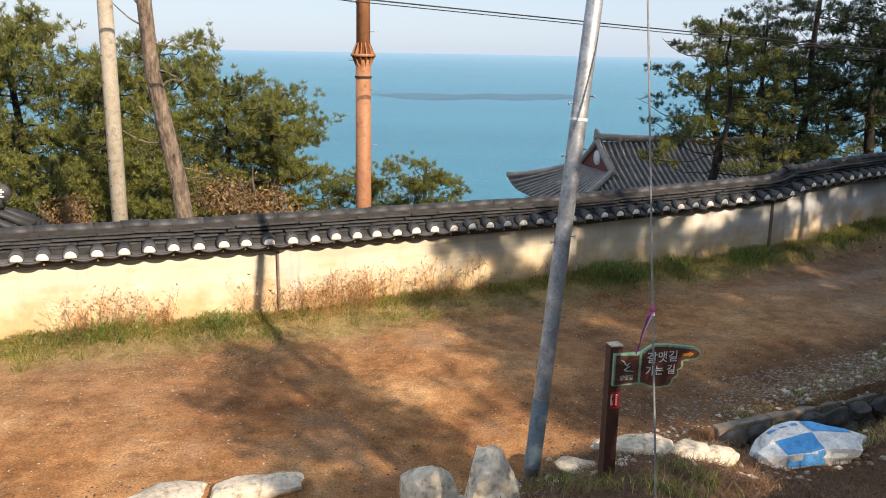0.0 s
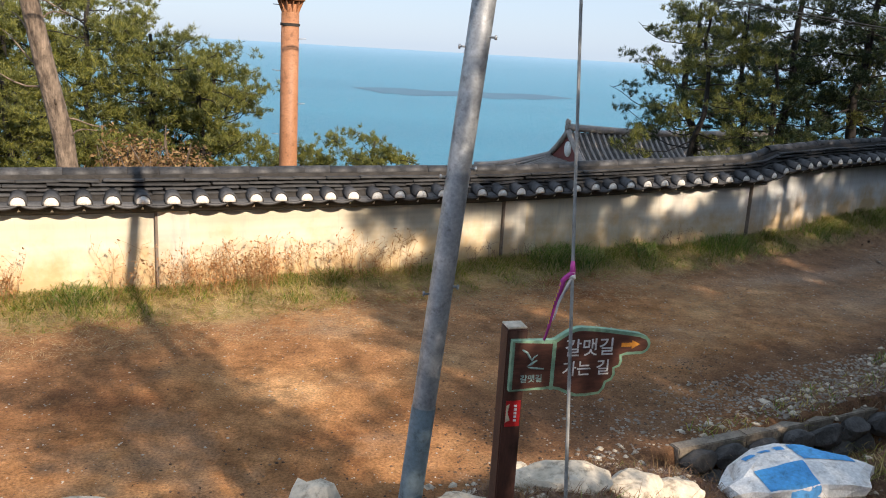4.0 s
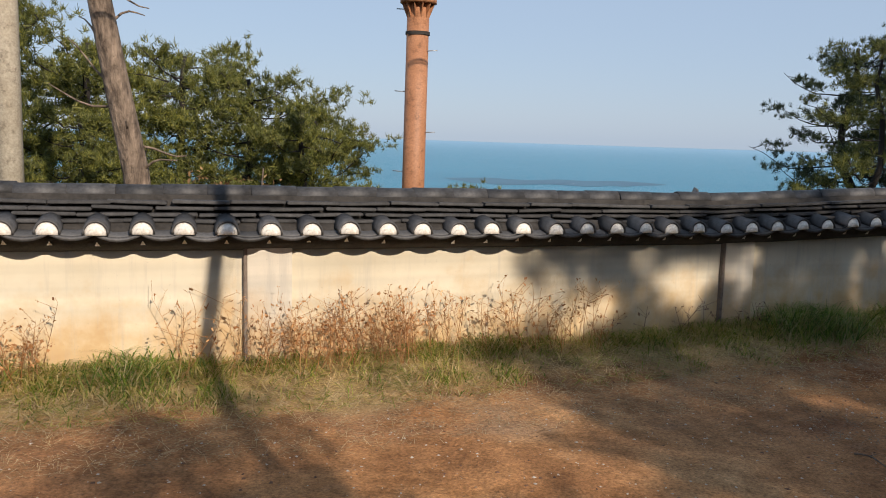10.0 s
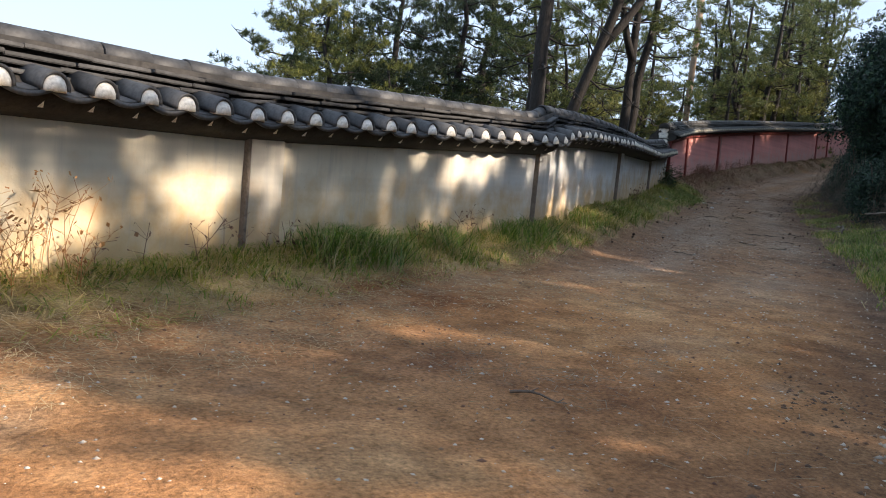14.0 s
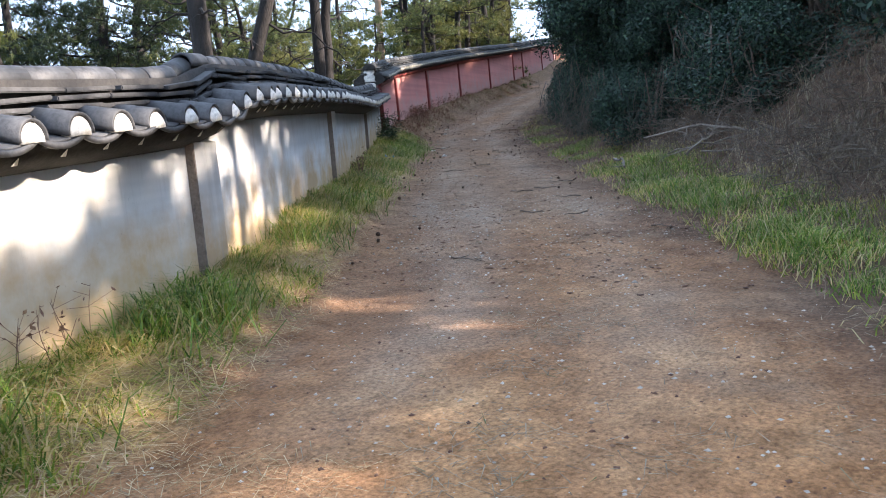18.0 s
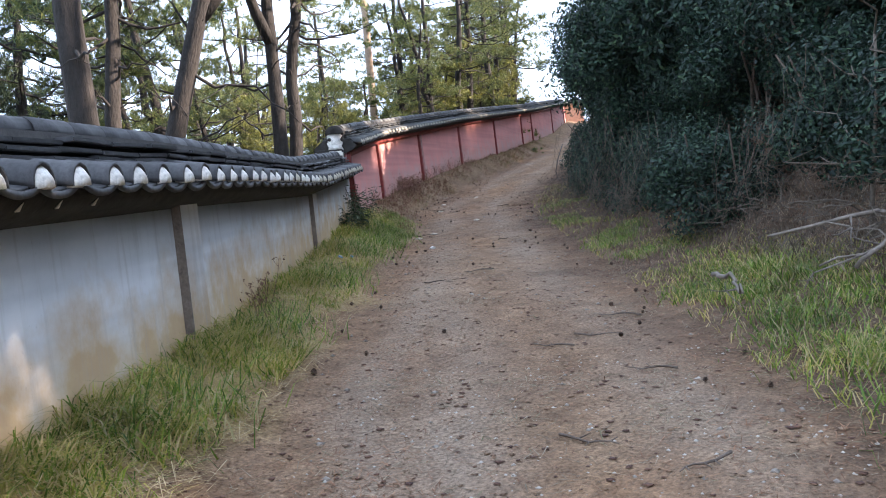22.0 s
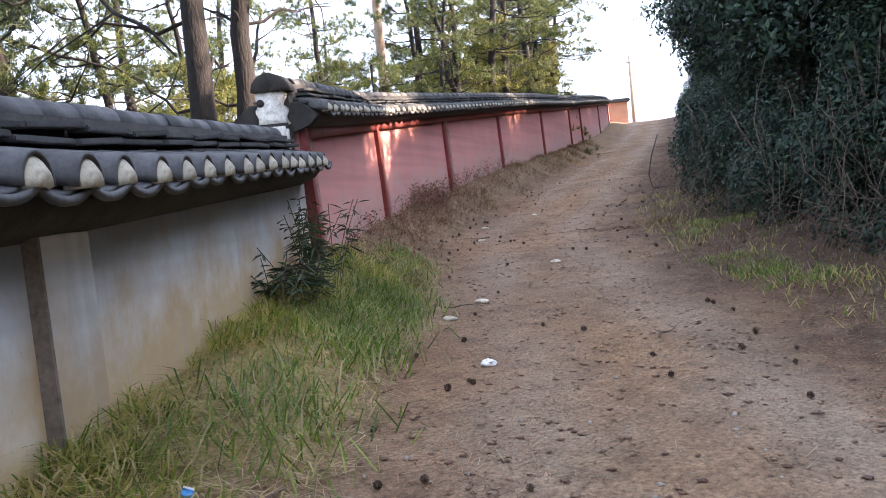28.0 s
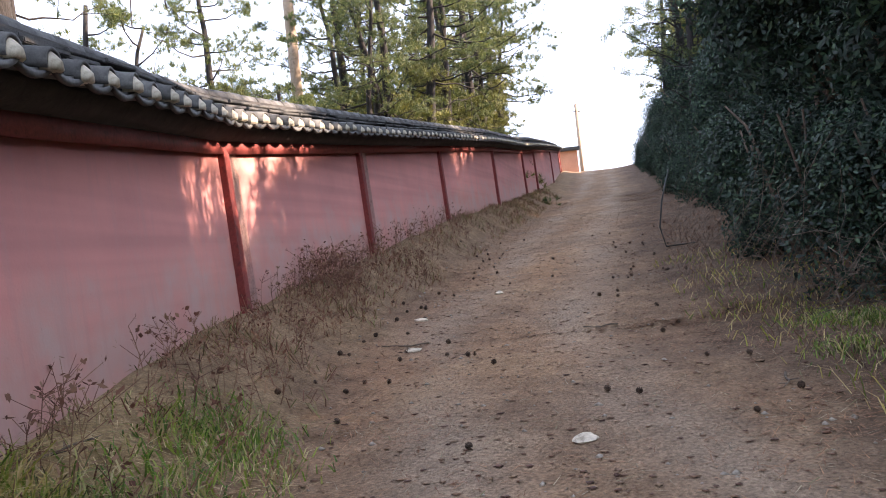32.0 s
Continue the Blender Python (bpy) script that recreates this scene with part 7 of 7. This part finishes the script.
def bare_sapling(x, y, z, h, seed):
    """A dead standing sapling with forking twigs."""
    r_ = np.random.default_rng(seed)
    t = thing("dead_sapling", "pale dead sapling standing before the dark shrubs", "sapling", pose(x, y, z))
    q = np.linspace(0, 1, 8)
    st = np.stack([0.05 * np.sin(5 * q), 0.06 * np.sin(4 * q + 1), h * q - 0.25], 1)
    part("trunk", smooth(mk("trunk", *tube(st, 0.024 * (1 - 0.6 * q) + 0.004, 7))), M_vine, t)
    for k in range(9):
        w = 0.35 + 0.65 * k / 8
        c = np.array([np.interp(w, q, st[:, i]) for i in range(3)])
        a, L = r_.uniform(0, 6.28), r_.uniform(0.4, 1.1)
        u = np.linspace(0, 1, 5)
        lp = c + np.stack([np.cos(a) * L * u, np.sin(a) * L * u, r_.uniform(0.1, 0.6) * L * u], 1)
        lp[1:] += np.cumsum(r_.normal(0, 0.07, (4, 3)), 0)
        pcs = [tube(lp, 0.009 * (1 - 0.75 * u) + 0.002, 5)]
        for b in range(3):
            e_ = lp[2 + b % 3] + r_.normal(0, 0.2, 3) + [0, 0, 0.08]
            pcs.append(tube(np.stack([lp[2 + b % 3], e_]), [0.005, 0.002], 4))
        part("branch", smooth(mk("branch", *joined(pcs))), M_vine, t)


bare_sapling(16.35, 17.9, hz(16.35, 17.9), 2.1, 11)

# needle litter, straw and grit on the lane
rng, s, o, P = scatter(S_B - 2, S_R[3], 0.7, lambda s_: wr_of(s_) + 0.4, 80000, 5)
mat_ = 0.6 * lumps(P[:, 0], P[:, 1], 0.55, 9.0) + 0.6 * lumps(P[:, 0], P[:, 1], 0.19, 2.0) - 0.25 * np.abs(o - 2.6)
early = 1 - step(S_D, S_E, s)
pt = 0.10 + (0.25 + 0.65 * early) * step(-0.1, 0.55, mat_)
P = P[rng.uniform(0, 1, len(P)) < pt]
P[:, 2] += 0.006
lawn("needle_litter", *strokes(rng, P, rng.uniform(0.06, 0.19, len(P)), 0.0030, 0.07), M_paledry, "fallen pale pine needles on the lane", "litter")
rng, s, o, P = scatter(S_A - 6, S_B + 3, 0.7, 2.2, 9000, 6)
P[:, 2] += 0.008
lawn("straw", *strokes(rng, P, rng.uniform(0.06, 0.22, len(P)), 0.0022, 0.06), M_straw, "scattered pale straw by the verge", "litter")
rng, s, o, P = scatter(S_A - 7, S_C + 6, 1.2, wr_of, 4500, 7)


def chips(rng, P, r0, r1):
    V0, F0 = [], []
    base = np.array([(1, 0, 0), (-1, 0, 0), (0, 1, 0), (0, -1, 0), (0, 0, 0.6), (0, 0, -0.6)], float)
    tri = np.array([(0, 2, 4), (2, 1, 4), (1, 3, 4), (3, 0, 4), (2, 0, 5), (1, 2, 5), (3, 1, 5), (0, 3, 5)])
    n = len(P)
    r = r0 + (r1 - r0) * rng.uniform(0, 1, n) ** 2
    a = rng.uniform(0, 6.28, n)
    B = base[None] * rng.uniform(0.6, 1.3, (n, 6, 1)) * r[:, None, None]
    X = B[..., 0] * np.cos(a)[:, None] - B[..., 1] * np.sin(a)[:, None]
    Y = B[..., 0] * np.sin(a)[:, None] + B[..., 1] * np.cos(a)[:, None]
    V = np.stack([X, Y, B[..., 2]], -1) + P[:, None]
    F = tri[None] + (np.arange(n) * 6)[:, None, None]
    return V.reshape(-1, 3), F.reshape(-1, 3)


lawn("grit", *chips(rng, P, 0.004, 0.017), M_chip, "pale pebbles and chips trodden into the lane", "gravel")
rng = np.random.default_rng(8)
u, v = rng.uniform(-1.5, 5.4, 6000), -1.2 * rng.uniform(0, 1, 6000) ** 1.8 - 0.06
px, py = 3.86 + 0.854 * u + 0.520 * v, 8.42 + 0.520 * u - 0.854 * v
P = np.stack([px, py, surface(px, py)], 1)
P = P[rng.uniform(0, 1, len(P)) < np.clip(1.0 - np.abs(u - 3.0) / 4.2 + 0.25 * lumps(px, py, 0.4), 0, 1)]
lawn("gravel", *chips(rng, P, 0.008, 0.034), M_grit, "grey gravel heaped along the ditch", "gravel")
rng, s, o, P = scatter(S_C, S_R[3], 0.9, wr_of, 1300, 9)
lawn("grit", *chips(rng, P, 0.006, 0.03), M_grit, "small stones in the lane", "gravel")
# bank: dead grass, leaf litter and stones
rng, s, o, P = scatter(S_A - 3, S_B + 5, lambda s_: wr_of(s_) + 0.5, lambda s_: wr_of(s_) + 4.5, 22000, 10)
keep = (P[:, 0] > 1.35) & (rng.uniform(0, 1, len(P)) < 0.75 + 0.3 * lumps(P[:, 0], P[:, 1], 0.5, 1.0))
P = P[keep]
lawn("bank_grass", *blades(rng, P, 0.085 * rng.uniform(0.3, 1.5, len(P)), 0.003, 2.4), M_brownleaf, "flattened dead grass on the bank", "grass")
pcs = []
for k, (x, y, n, h) in enumerate([(1.75, 4.95, 140, 0.12), (2.55, 4.3, 200, 0.13), (2.0, 4.4, 130, 0.10), (1.3, 6.2, 120, 0.12), (2.3, 6.9, 120, 0.10), (3.0, 7.4, 120, 0.09), (2.9, 5.0, 160, 0.13), (0.6, 6.0, 90, 0.1)]):
    r_ = np.random.default_rng(600 + k)
    px, py = x + r_.normal(0, 0.16, n), y + r_.normal(0, 0.14, n)
    pcs.append(blades(r_, np.stack([px, py, surface(px, py)], 1), h * r_.uniform(0.5, 1.4, n), 0.0035, 1.0))
rng, s, o, P = scatter(S_A - 3, S_B + 5, lambda s_: wr_of(s_) + 0.4, lambda s_: wr_of(s_) + 4.5, 42000, 64)
P = P[P[:, 0] > 1.3]
P[:, 2] += 0.012
lawn("bank_litter", *strokes(rng, P, rng.uniform(0.05, 0.22, len(P)), 0.003, 0.25), M_weed2, "dark twigs and dead stalks on the bank", "litter")
lawn("bank_tufts", *joined(pcs), M_rank, "green grass tufts on the bank", "grass")
M_clod = simple("dark_earth_clod", (0.055, 0.032, 0.02), (0.14, 0.082, 0.05), 4.0, 0.95, 0.4, 0.006)
rng, s, o, P = scatter(S_A - 4, S_B + 1, lambda s_: wr_of(s_) - 1.4, lambda s_: wr_of(s_) + 4.2, 11000, 13)
P = P[rng.uniform(0, 1, len(P)) < 0.35 + 0.6 * lumps(P[:, 0], P[:, 1], 0.5, 6.0) + 0.4 * (P[:, 0] > 1.6)]
lawn("earth_clods", *chips(rng, P, 0.005, 0.022), M_clod, "dark crumbs of earth and bark on the bank", "earth")
rng, s, o, P = scatter(S_A - 4, S_B + 4, lambda s_: wr_of(s_) - 0.1, lambda s_: wr_of(s_) + 2.2, 1500, 12)
lawn("bank_stones", *chips(rng, P, 0.012, 0.06), M_stone, "small stones washed out of the bank", "gravel")


# withered leaves and dark crumbs
rng, s, o, P = scatter(S_C, S_R[3], 0.6, lambda s_: wr_of(s_) + 0.8, 11000, 15)
P[:, 2] += 0.006
V, F = chips(rng, P, 0.008, 0.03)
V = V.reshape(-1, 6, 3)
V[..., 2] = P[:, None, 2] + (V[..., 2] - P[:, None, 2]) * 0.3
lawn("leaf_litter", V.reshape(-1, 3), F, M_weed2, "withered brown leaves and crumbs on the lane", "litter")
rng, s, o, P = scatter(S_A - 6, S_C, 1.0, lambda s_: wr_of(s_) + 1.0, 1800, 16)
V, F = chips(rng, P, 0.006, 0.02)
lawn("leaf_litter", V, F, M_weed2, "dark crumbs and bits of bark on the lane", "litter")


def cone_mesh():
    """An open pine cone: rings of blunt scales round a core."""
    pcs = []
    for ring in range(5):
        for k in range(7):
            a = k * 0.8976 + ring * 0.45
            r, z = (0.012, 0.022, 0.024, 0.018, 0.009)[ring], -0.018 + 0.011 * ring
            c = np.array([math.cos(a), math.sin(a), 0])
            sd = np.array([-math.sin(a), math.cos(a), 0]) * 0.008
            tip = c * (r + 0.008) + [0, 0, z + 0.007]
            pcs.append((np.array([c * r * 0.3 - sd * 0.4 + [0, 0, z], c * r * 0.3 + sd * 0.4 + [0, 0, z], tip + sd, tip - sd, tip + [0, 0, -0.005]]), np.array([[0, 1, 2], [0, 2, 3], [3, 2, 4], [0, 3, 4], [1, 4, 2]])))
    pcs.append(tube([(0, 0, -0.025), (0, 0, 0), (0, 0, 0.03)], [0.008, 0.014, 0.004], 6))
    return mk("pine_cone", *joined(pcs))


CONE = cone_mesh()
CONE.materials.append(M_cone)
rc = random.Random(21)
for k in range(170):
    s_ = rc.uniform(S_C + 1, S_R[2])
    w = np.interp(s_, LEN, ST[:, 5])
    o_ = rc.choice([rc.gauss(1.3, 0.35), rc.gauss(w - 0.2, 0.5), rc.uniform(1, w)]) if s_ > S_END - 6 else rc.choice([rc.gauss(1.2, 0.3), rc.gauss(w - 0.1, 0.4)])
    if not 0.5 < o_ < w + 0.9 or (s_ < S_E and rc.random() < 0.5):
        continue
    x, y = off_wall(s_, o_)
    solo("pine_cone", CONE, None, "small brown open pine cone lying on the lane", "pine cone", "pine cones on the lane", "", pose_s(x, y, hz(x, y) + 0.022, rc.uniform(0, 360), rc.uniform(0.5, 0.8), (rc.uniform(0, 90), rc.uniform(0, 90))))

# crumpled paper, a pale stone or two and blue snack packets
bm = bmesh.new()
bmesh.ops.create_icosphere(bm, subdivisions=2, radius=0.06)
for v in bm.verts:
    v.co = v.co * (1 + 0.7 * noise.noise(v.co * 40)) * Vector((1.2, 0.9, 0.55)).x
    v.co.z *= 0.55
solo("crumpled_paper", from_bm("crumpled_paper", bm), M_white, "crumpled white paper tissue on the lane", "litter", "", "", pose(18.55, 26.0, hz(18.55, 26.0) + 0.022, 0, 0, 30) @ Matrix.Diagonal((0.75, 0.75, 0.75, 1)))
for k, (x, y) in enumerate([(15.5, 24.86), (15.8, 24.97)]):
    bm = box_bm(-0.055, 0.055, -0.04, 0.04, 0, 0.05, 0.012)
    for v in bm.verts:
        v.co += v.co.normalized() * 0.014 * noise.noise(v.co * 35 + Vector((k, 0, 0)))
    pk = solo("snack_packet", from_bm("snack_packet", bm), M_blue, "crushed blue snack packet in the grass", "litter", "litter in the grass", "", pose_s(x, y, hz(x, y) + 0.02, 60 * k, 0.6, (25, 10)))
    part("label_band", box_bm(-0.03, 0.03, -0.042, 0.042, 0.0495, 0.0535), M_white, pk)
for k, (s_, o_) in enumerate([(S_END - 0.3, 1.75), (S_END - 1.2, 1.45), (S_END + 5.5, 1.7), (S_END + 9.0, 2.2), (S_R[0] + 1.5, 1.5), (S_END + 2.2, 2.7)]):
    x, y = off_wall(s_, o_)
    solo("flat_stone", rock_me("flat_stone", 700 + k, 0.10, 0.07, 0.03, 0.1, 2), M_stone, "flat pale stone bedded in the lane", "stone", "stones in the lane", "", pose(x, y, hz(x, y) + 0.005, 0, 0, 70 * k))


def tangle(seed, s0, s1, o0, o1, n, L):
    """A heap of bare grey twigs."""
    r_ = np.random.default_rng(seed)
    pcs = []
    for _ in range(n):
        s_ = r_.uniform(s0, s1)
        x, y = off_wall(s_, r_.uniform(o0, o1))
        z = hz(x, y) + r_.uniform(0.02, 0.55)
        d = np.array([r_.normal(), r_.normal(), r_.normal() * 0.35])
        d *= r_.uniform(0.3, 1.0) * L / np.linalg.norm(d)
        q = np.linspace(-0.5, 0.5, 5)[:, None]
        st = np.array([x, y, z]) + q * d + np.cumsum(r_.normal(0, 0.065, (5, 3)), 0)
        pcs.append(tube(st, np.linspace(0.0055, 0.0015, 5) * r_.uniform(0.4, 1.4), 3, False))
    lawn("twig_heap", *joined(pcs), M_vine, "tangled bare grey twigs under the shrubs", "twigs")


tangle(1, S_C + 2.0, S_D + 1.5, 5.6, 8.2, 1100, 1.3)
tangle(2, S_D + 1.0, S_E + 2.0, 5.4, 6.5, 340, 0.9)
tangle(3, S_E + 2, S_R[1], 5.0, 5.9, 330, 0.8)


def bamboo_clump():
    """Dwarf bamboo where the two walls meet."""
    rng = np.random.default_rng(8)
    t = thing("dwarf_bamboo", "dark green dwarf bamboo where the two walls meet", "bamboo")
    canes, leaves = [], []
    for k in range(46):
        s_, o_ = S_END - 0.75 - 2.1 * rng.uniform(0.0, 1.0) ** 1.4, rng.uniform(0.10, 0.50)
        x, y = off_wall(s_, o_)
        z = hz(x, y)
        H = rng.uniform(0.40, 0.85) * (1.0 if s_ > S_END - 1.5 else 0.6)
        q = np.linspace(0, 1, 5)
        d = rng.normal(0, 0.22, 2)
        st = np.array([x, y, z]) + np.stack([d[0] * q ** 1.5 * H, d[1] * q ** 1.5 * H, H * q], 1)
        canes.append(tube(st, 0.0045, 4, False))
        for j in range(13):
            w = rng.uniform(0.35, 1.0)
            c = np.array([np.interp(w, q, st[:, i]) for i in range(3)])
            a = rng.uniform(0, 6.28)
            dd = np.array([math.cos(a), math.sin(a), rng.uniform(-0.5, 0.35)])
            L = rng.uniform(0.10, 0.20)
            sd = np.array([-math.sin(a), math.cos(a), 0]) * 0.011
            leaves.append((np.array([c, c + dd * L * 0.45 + sd, c + dd * L + [0, 0, -0.03], c + dd * L * 0.45 - sd]), np.array([[0, 1, 2], [0, 2, 3]])))
    part("culm", mk("canes", *joined(canes)), M_twig, t)["kind"] = "stuff"
    part("foliage", mk("leaves", *joined(leaves)), M_bamboo, t)


bamboo_clump()


def utility_pole(x, y, z0, h, label, arm=True):
    t = thing("utility_pole", label, "utility pole")
    part("shaft", smooth(mk("shaft", *tube([(x, y, z0), (x, y, z0 + h)], [0.22, 0.16], 14))), M_rustpole, t)
    if arm:
        part("crossarm", box_bm(x - 0.7, x + 0.7, y - 0.05, y + 0.05, z0 + h - 0.8, z0 + h - 0.7), M_bed, t)


M_rustpole = simple("tan_timber_pole", (0.30, 0.21, 0.14), (0.38, 0.28, 0.20), 3.0, 0.9, 0.2)
utility_pole(38.0, 49.0, -2.0, 24.0, "tall tan utility pole among the pines", False)
utility_pole(91.7, 70.6, 6.0, 9.0, "distant utility pole beyond the lane's crest")


def kelp_beds():
    rng = np.random.default_rng(6)
    bm = bmesh.new()
    ring = [bm.verts.new((-40 + 66 * math.cos(a) * (1 + 0.2 * math.sin(3 * a)), 545 + 78 * math.sin(a) * (0.6 + 0.2 * math.sin(2 * a + 1) + 0.12 * math.sin(9 * a)) + 0.25 * 60 * math.cos(a), -24.9)) for a in np.linspace(0, 6.28, 40, endpoint=False)]
    bm.faces.new(ring)
    solo("kelp_bed", from_bm("kelp_bed", bm), M_kelp, "dark seaweed bed showing in the shallow sea", "seaweed", kind="structure")
    n = 26
    P = np.stack([rng.uniform(-330, 120, n), rng.uniform(380, 760, n), np.full(n, -24.8)], 1)
    lawn("buoys", *chips(rng, P, 0.25, 0.55), M_white, "tiny white fishing buoys on the sea", "buoys")


M_kelp = simple("seaweed_water", (0.038, 0.115, 0.175), (0.046, 0.16, 0.225), 0.02, 0.4, 0.0)
kelp_beds()


def far_wall():
    m = pose(77.3, 62.6, 7.0, 0, 0, -52)
    t = solo("far_wall", box_bm(-1.9, 0.4, -0.2, 0.2, -1.5, 1.75, 0.02), M_orangewall, "sunlit orange plastered wall at the lane's far end", "wall", kind="structure", m=m)
    part("coping", box_bm(-2.1, 0.6, -0.5, 0.5, 1.75, 2.05, 0.05), M_tile_old, t)


far_wall()

for k, (s_, o_, sc) in enumerate([(S_R[4] + 2, 9.2, 0.9), (S_R[6], 9.0, 0.9), (S_R[6] + 6, 8.8, 1.0), (S_R[7] - 1, 8.6, 0.8)]):
    x, y = off_wall(min(s_, LEN[-1] - 0.5), o_)
    pine(BUSHY[k % 3], pose_s(x, y, hz(x, y) - 0.2, 77 * k, sc), "bushy pine at the lane's crest", M_needle_y, M_bark, "pines at the crest")

HP = np.array([(31.6, 32.0, 0.0), (31.3, 32.35, 0.03), (31.25, 32.4, 0.35), (31.45, 32.42, 0.75), (31.75, 32.4, 1.2)])
HP[:, 2] += [hz(x, y) for x, y in HP[:, :2]]
hose = tube(HP, 0.013, 8)
solo("hose", smooth(mk("hose", *hose)), M_black, "thin black hose hanging out of the shrubs", "hose")

# ---- the tiles of both copings ----
TILES1, TILES2 = tile_meshes(PITCH, 0.108, False), tile_meshes(0.36, 0.095, True)
roof(wall1, 0.0, S_END, False, PITCH, TILES1, 1, S_A - 5.0, S_END)
roof(wall2, S_END + 0.15, LEN[-1] - 0.2, True, 0.36, TILES2, 2, S_END, S_R[1] + 2.0)
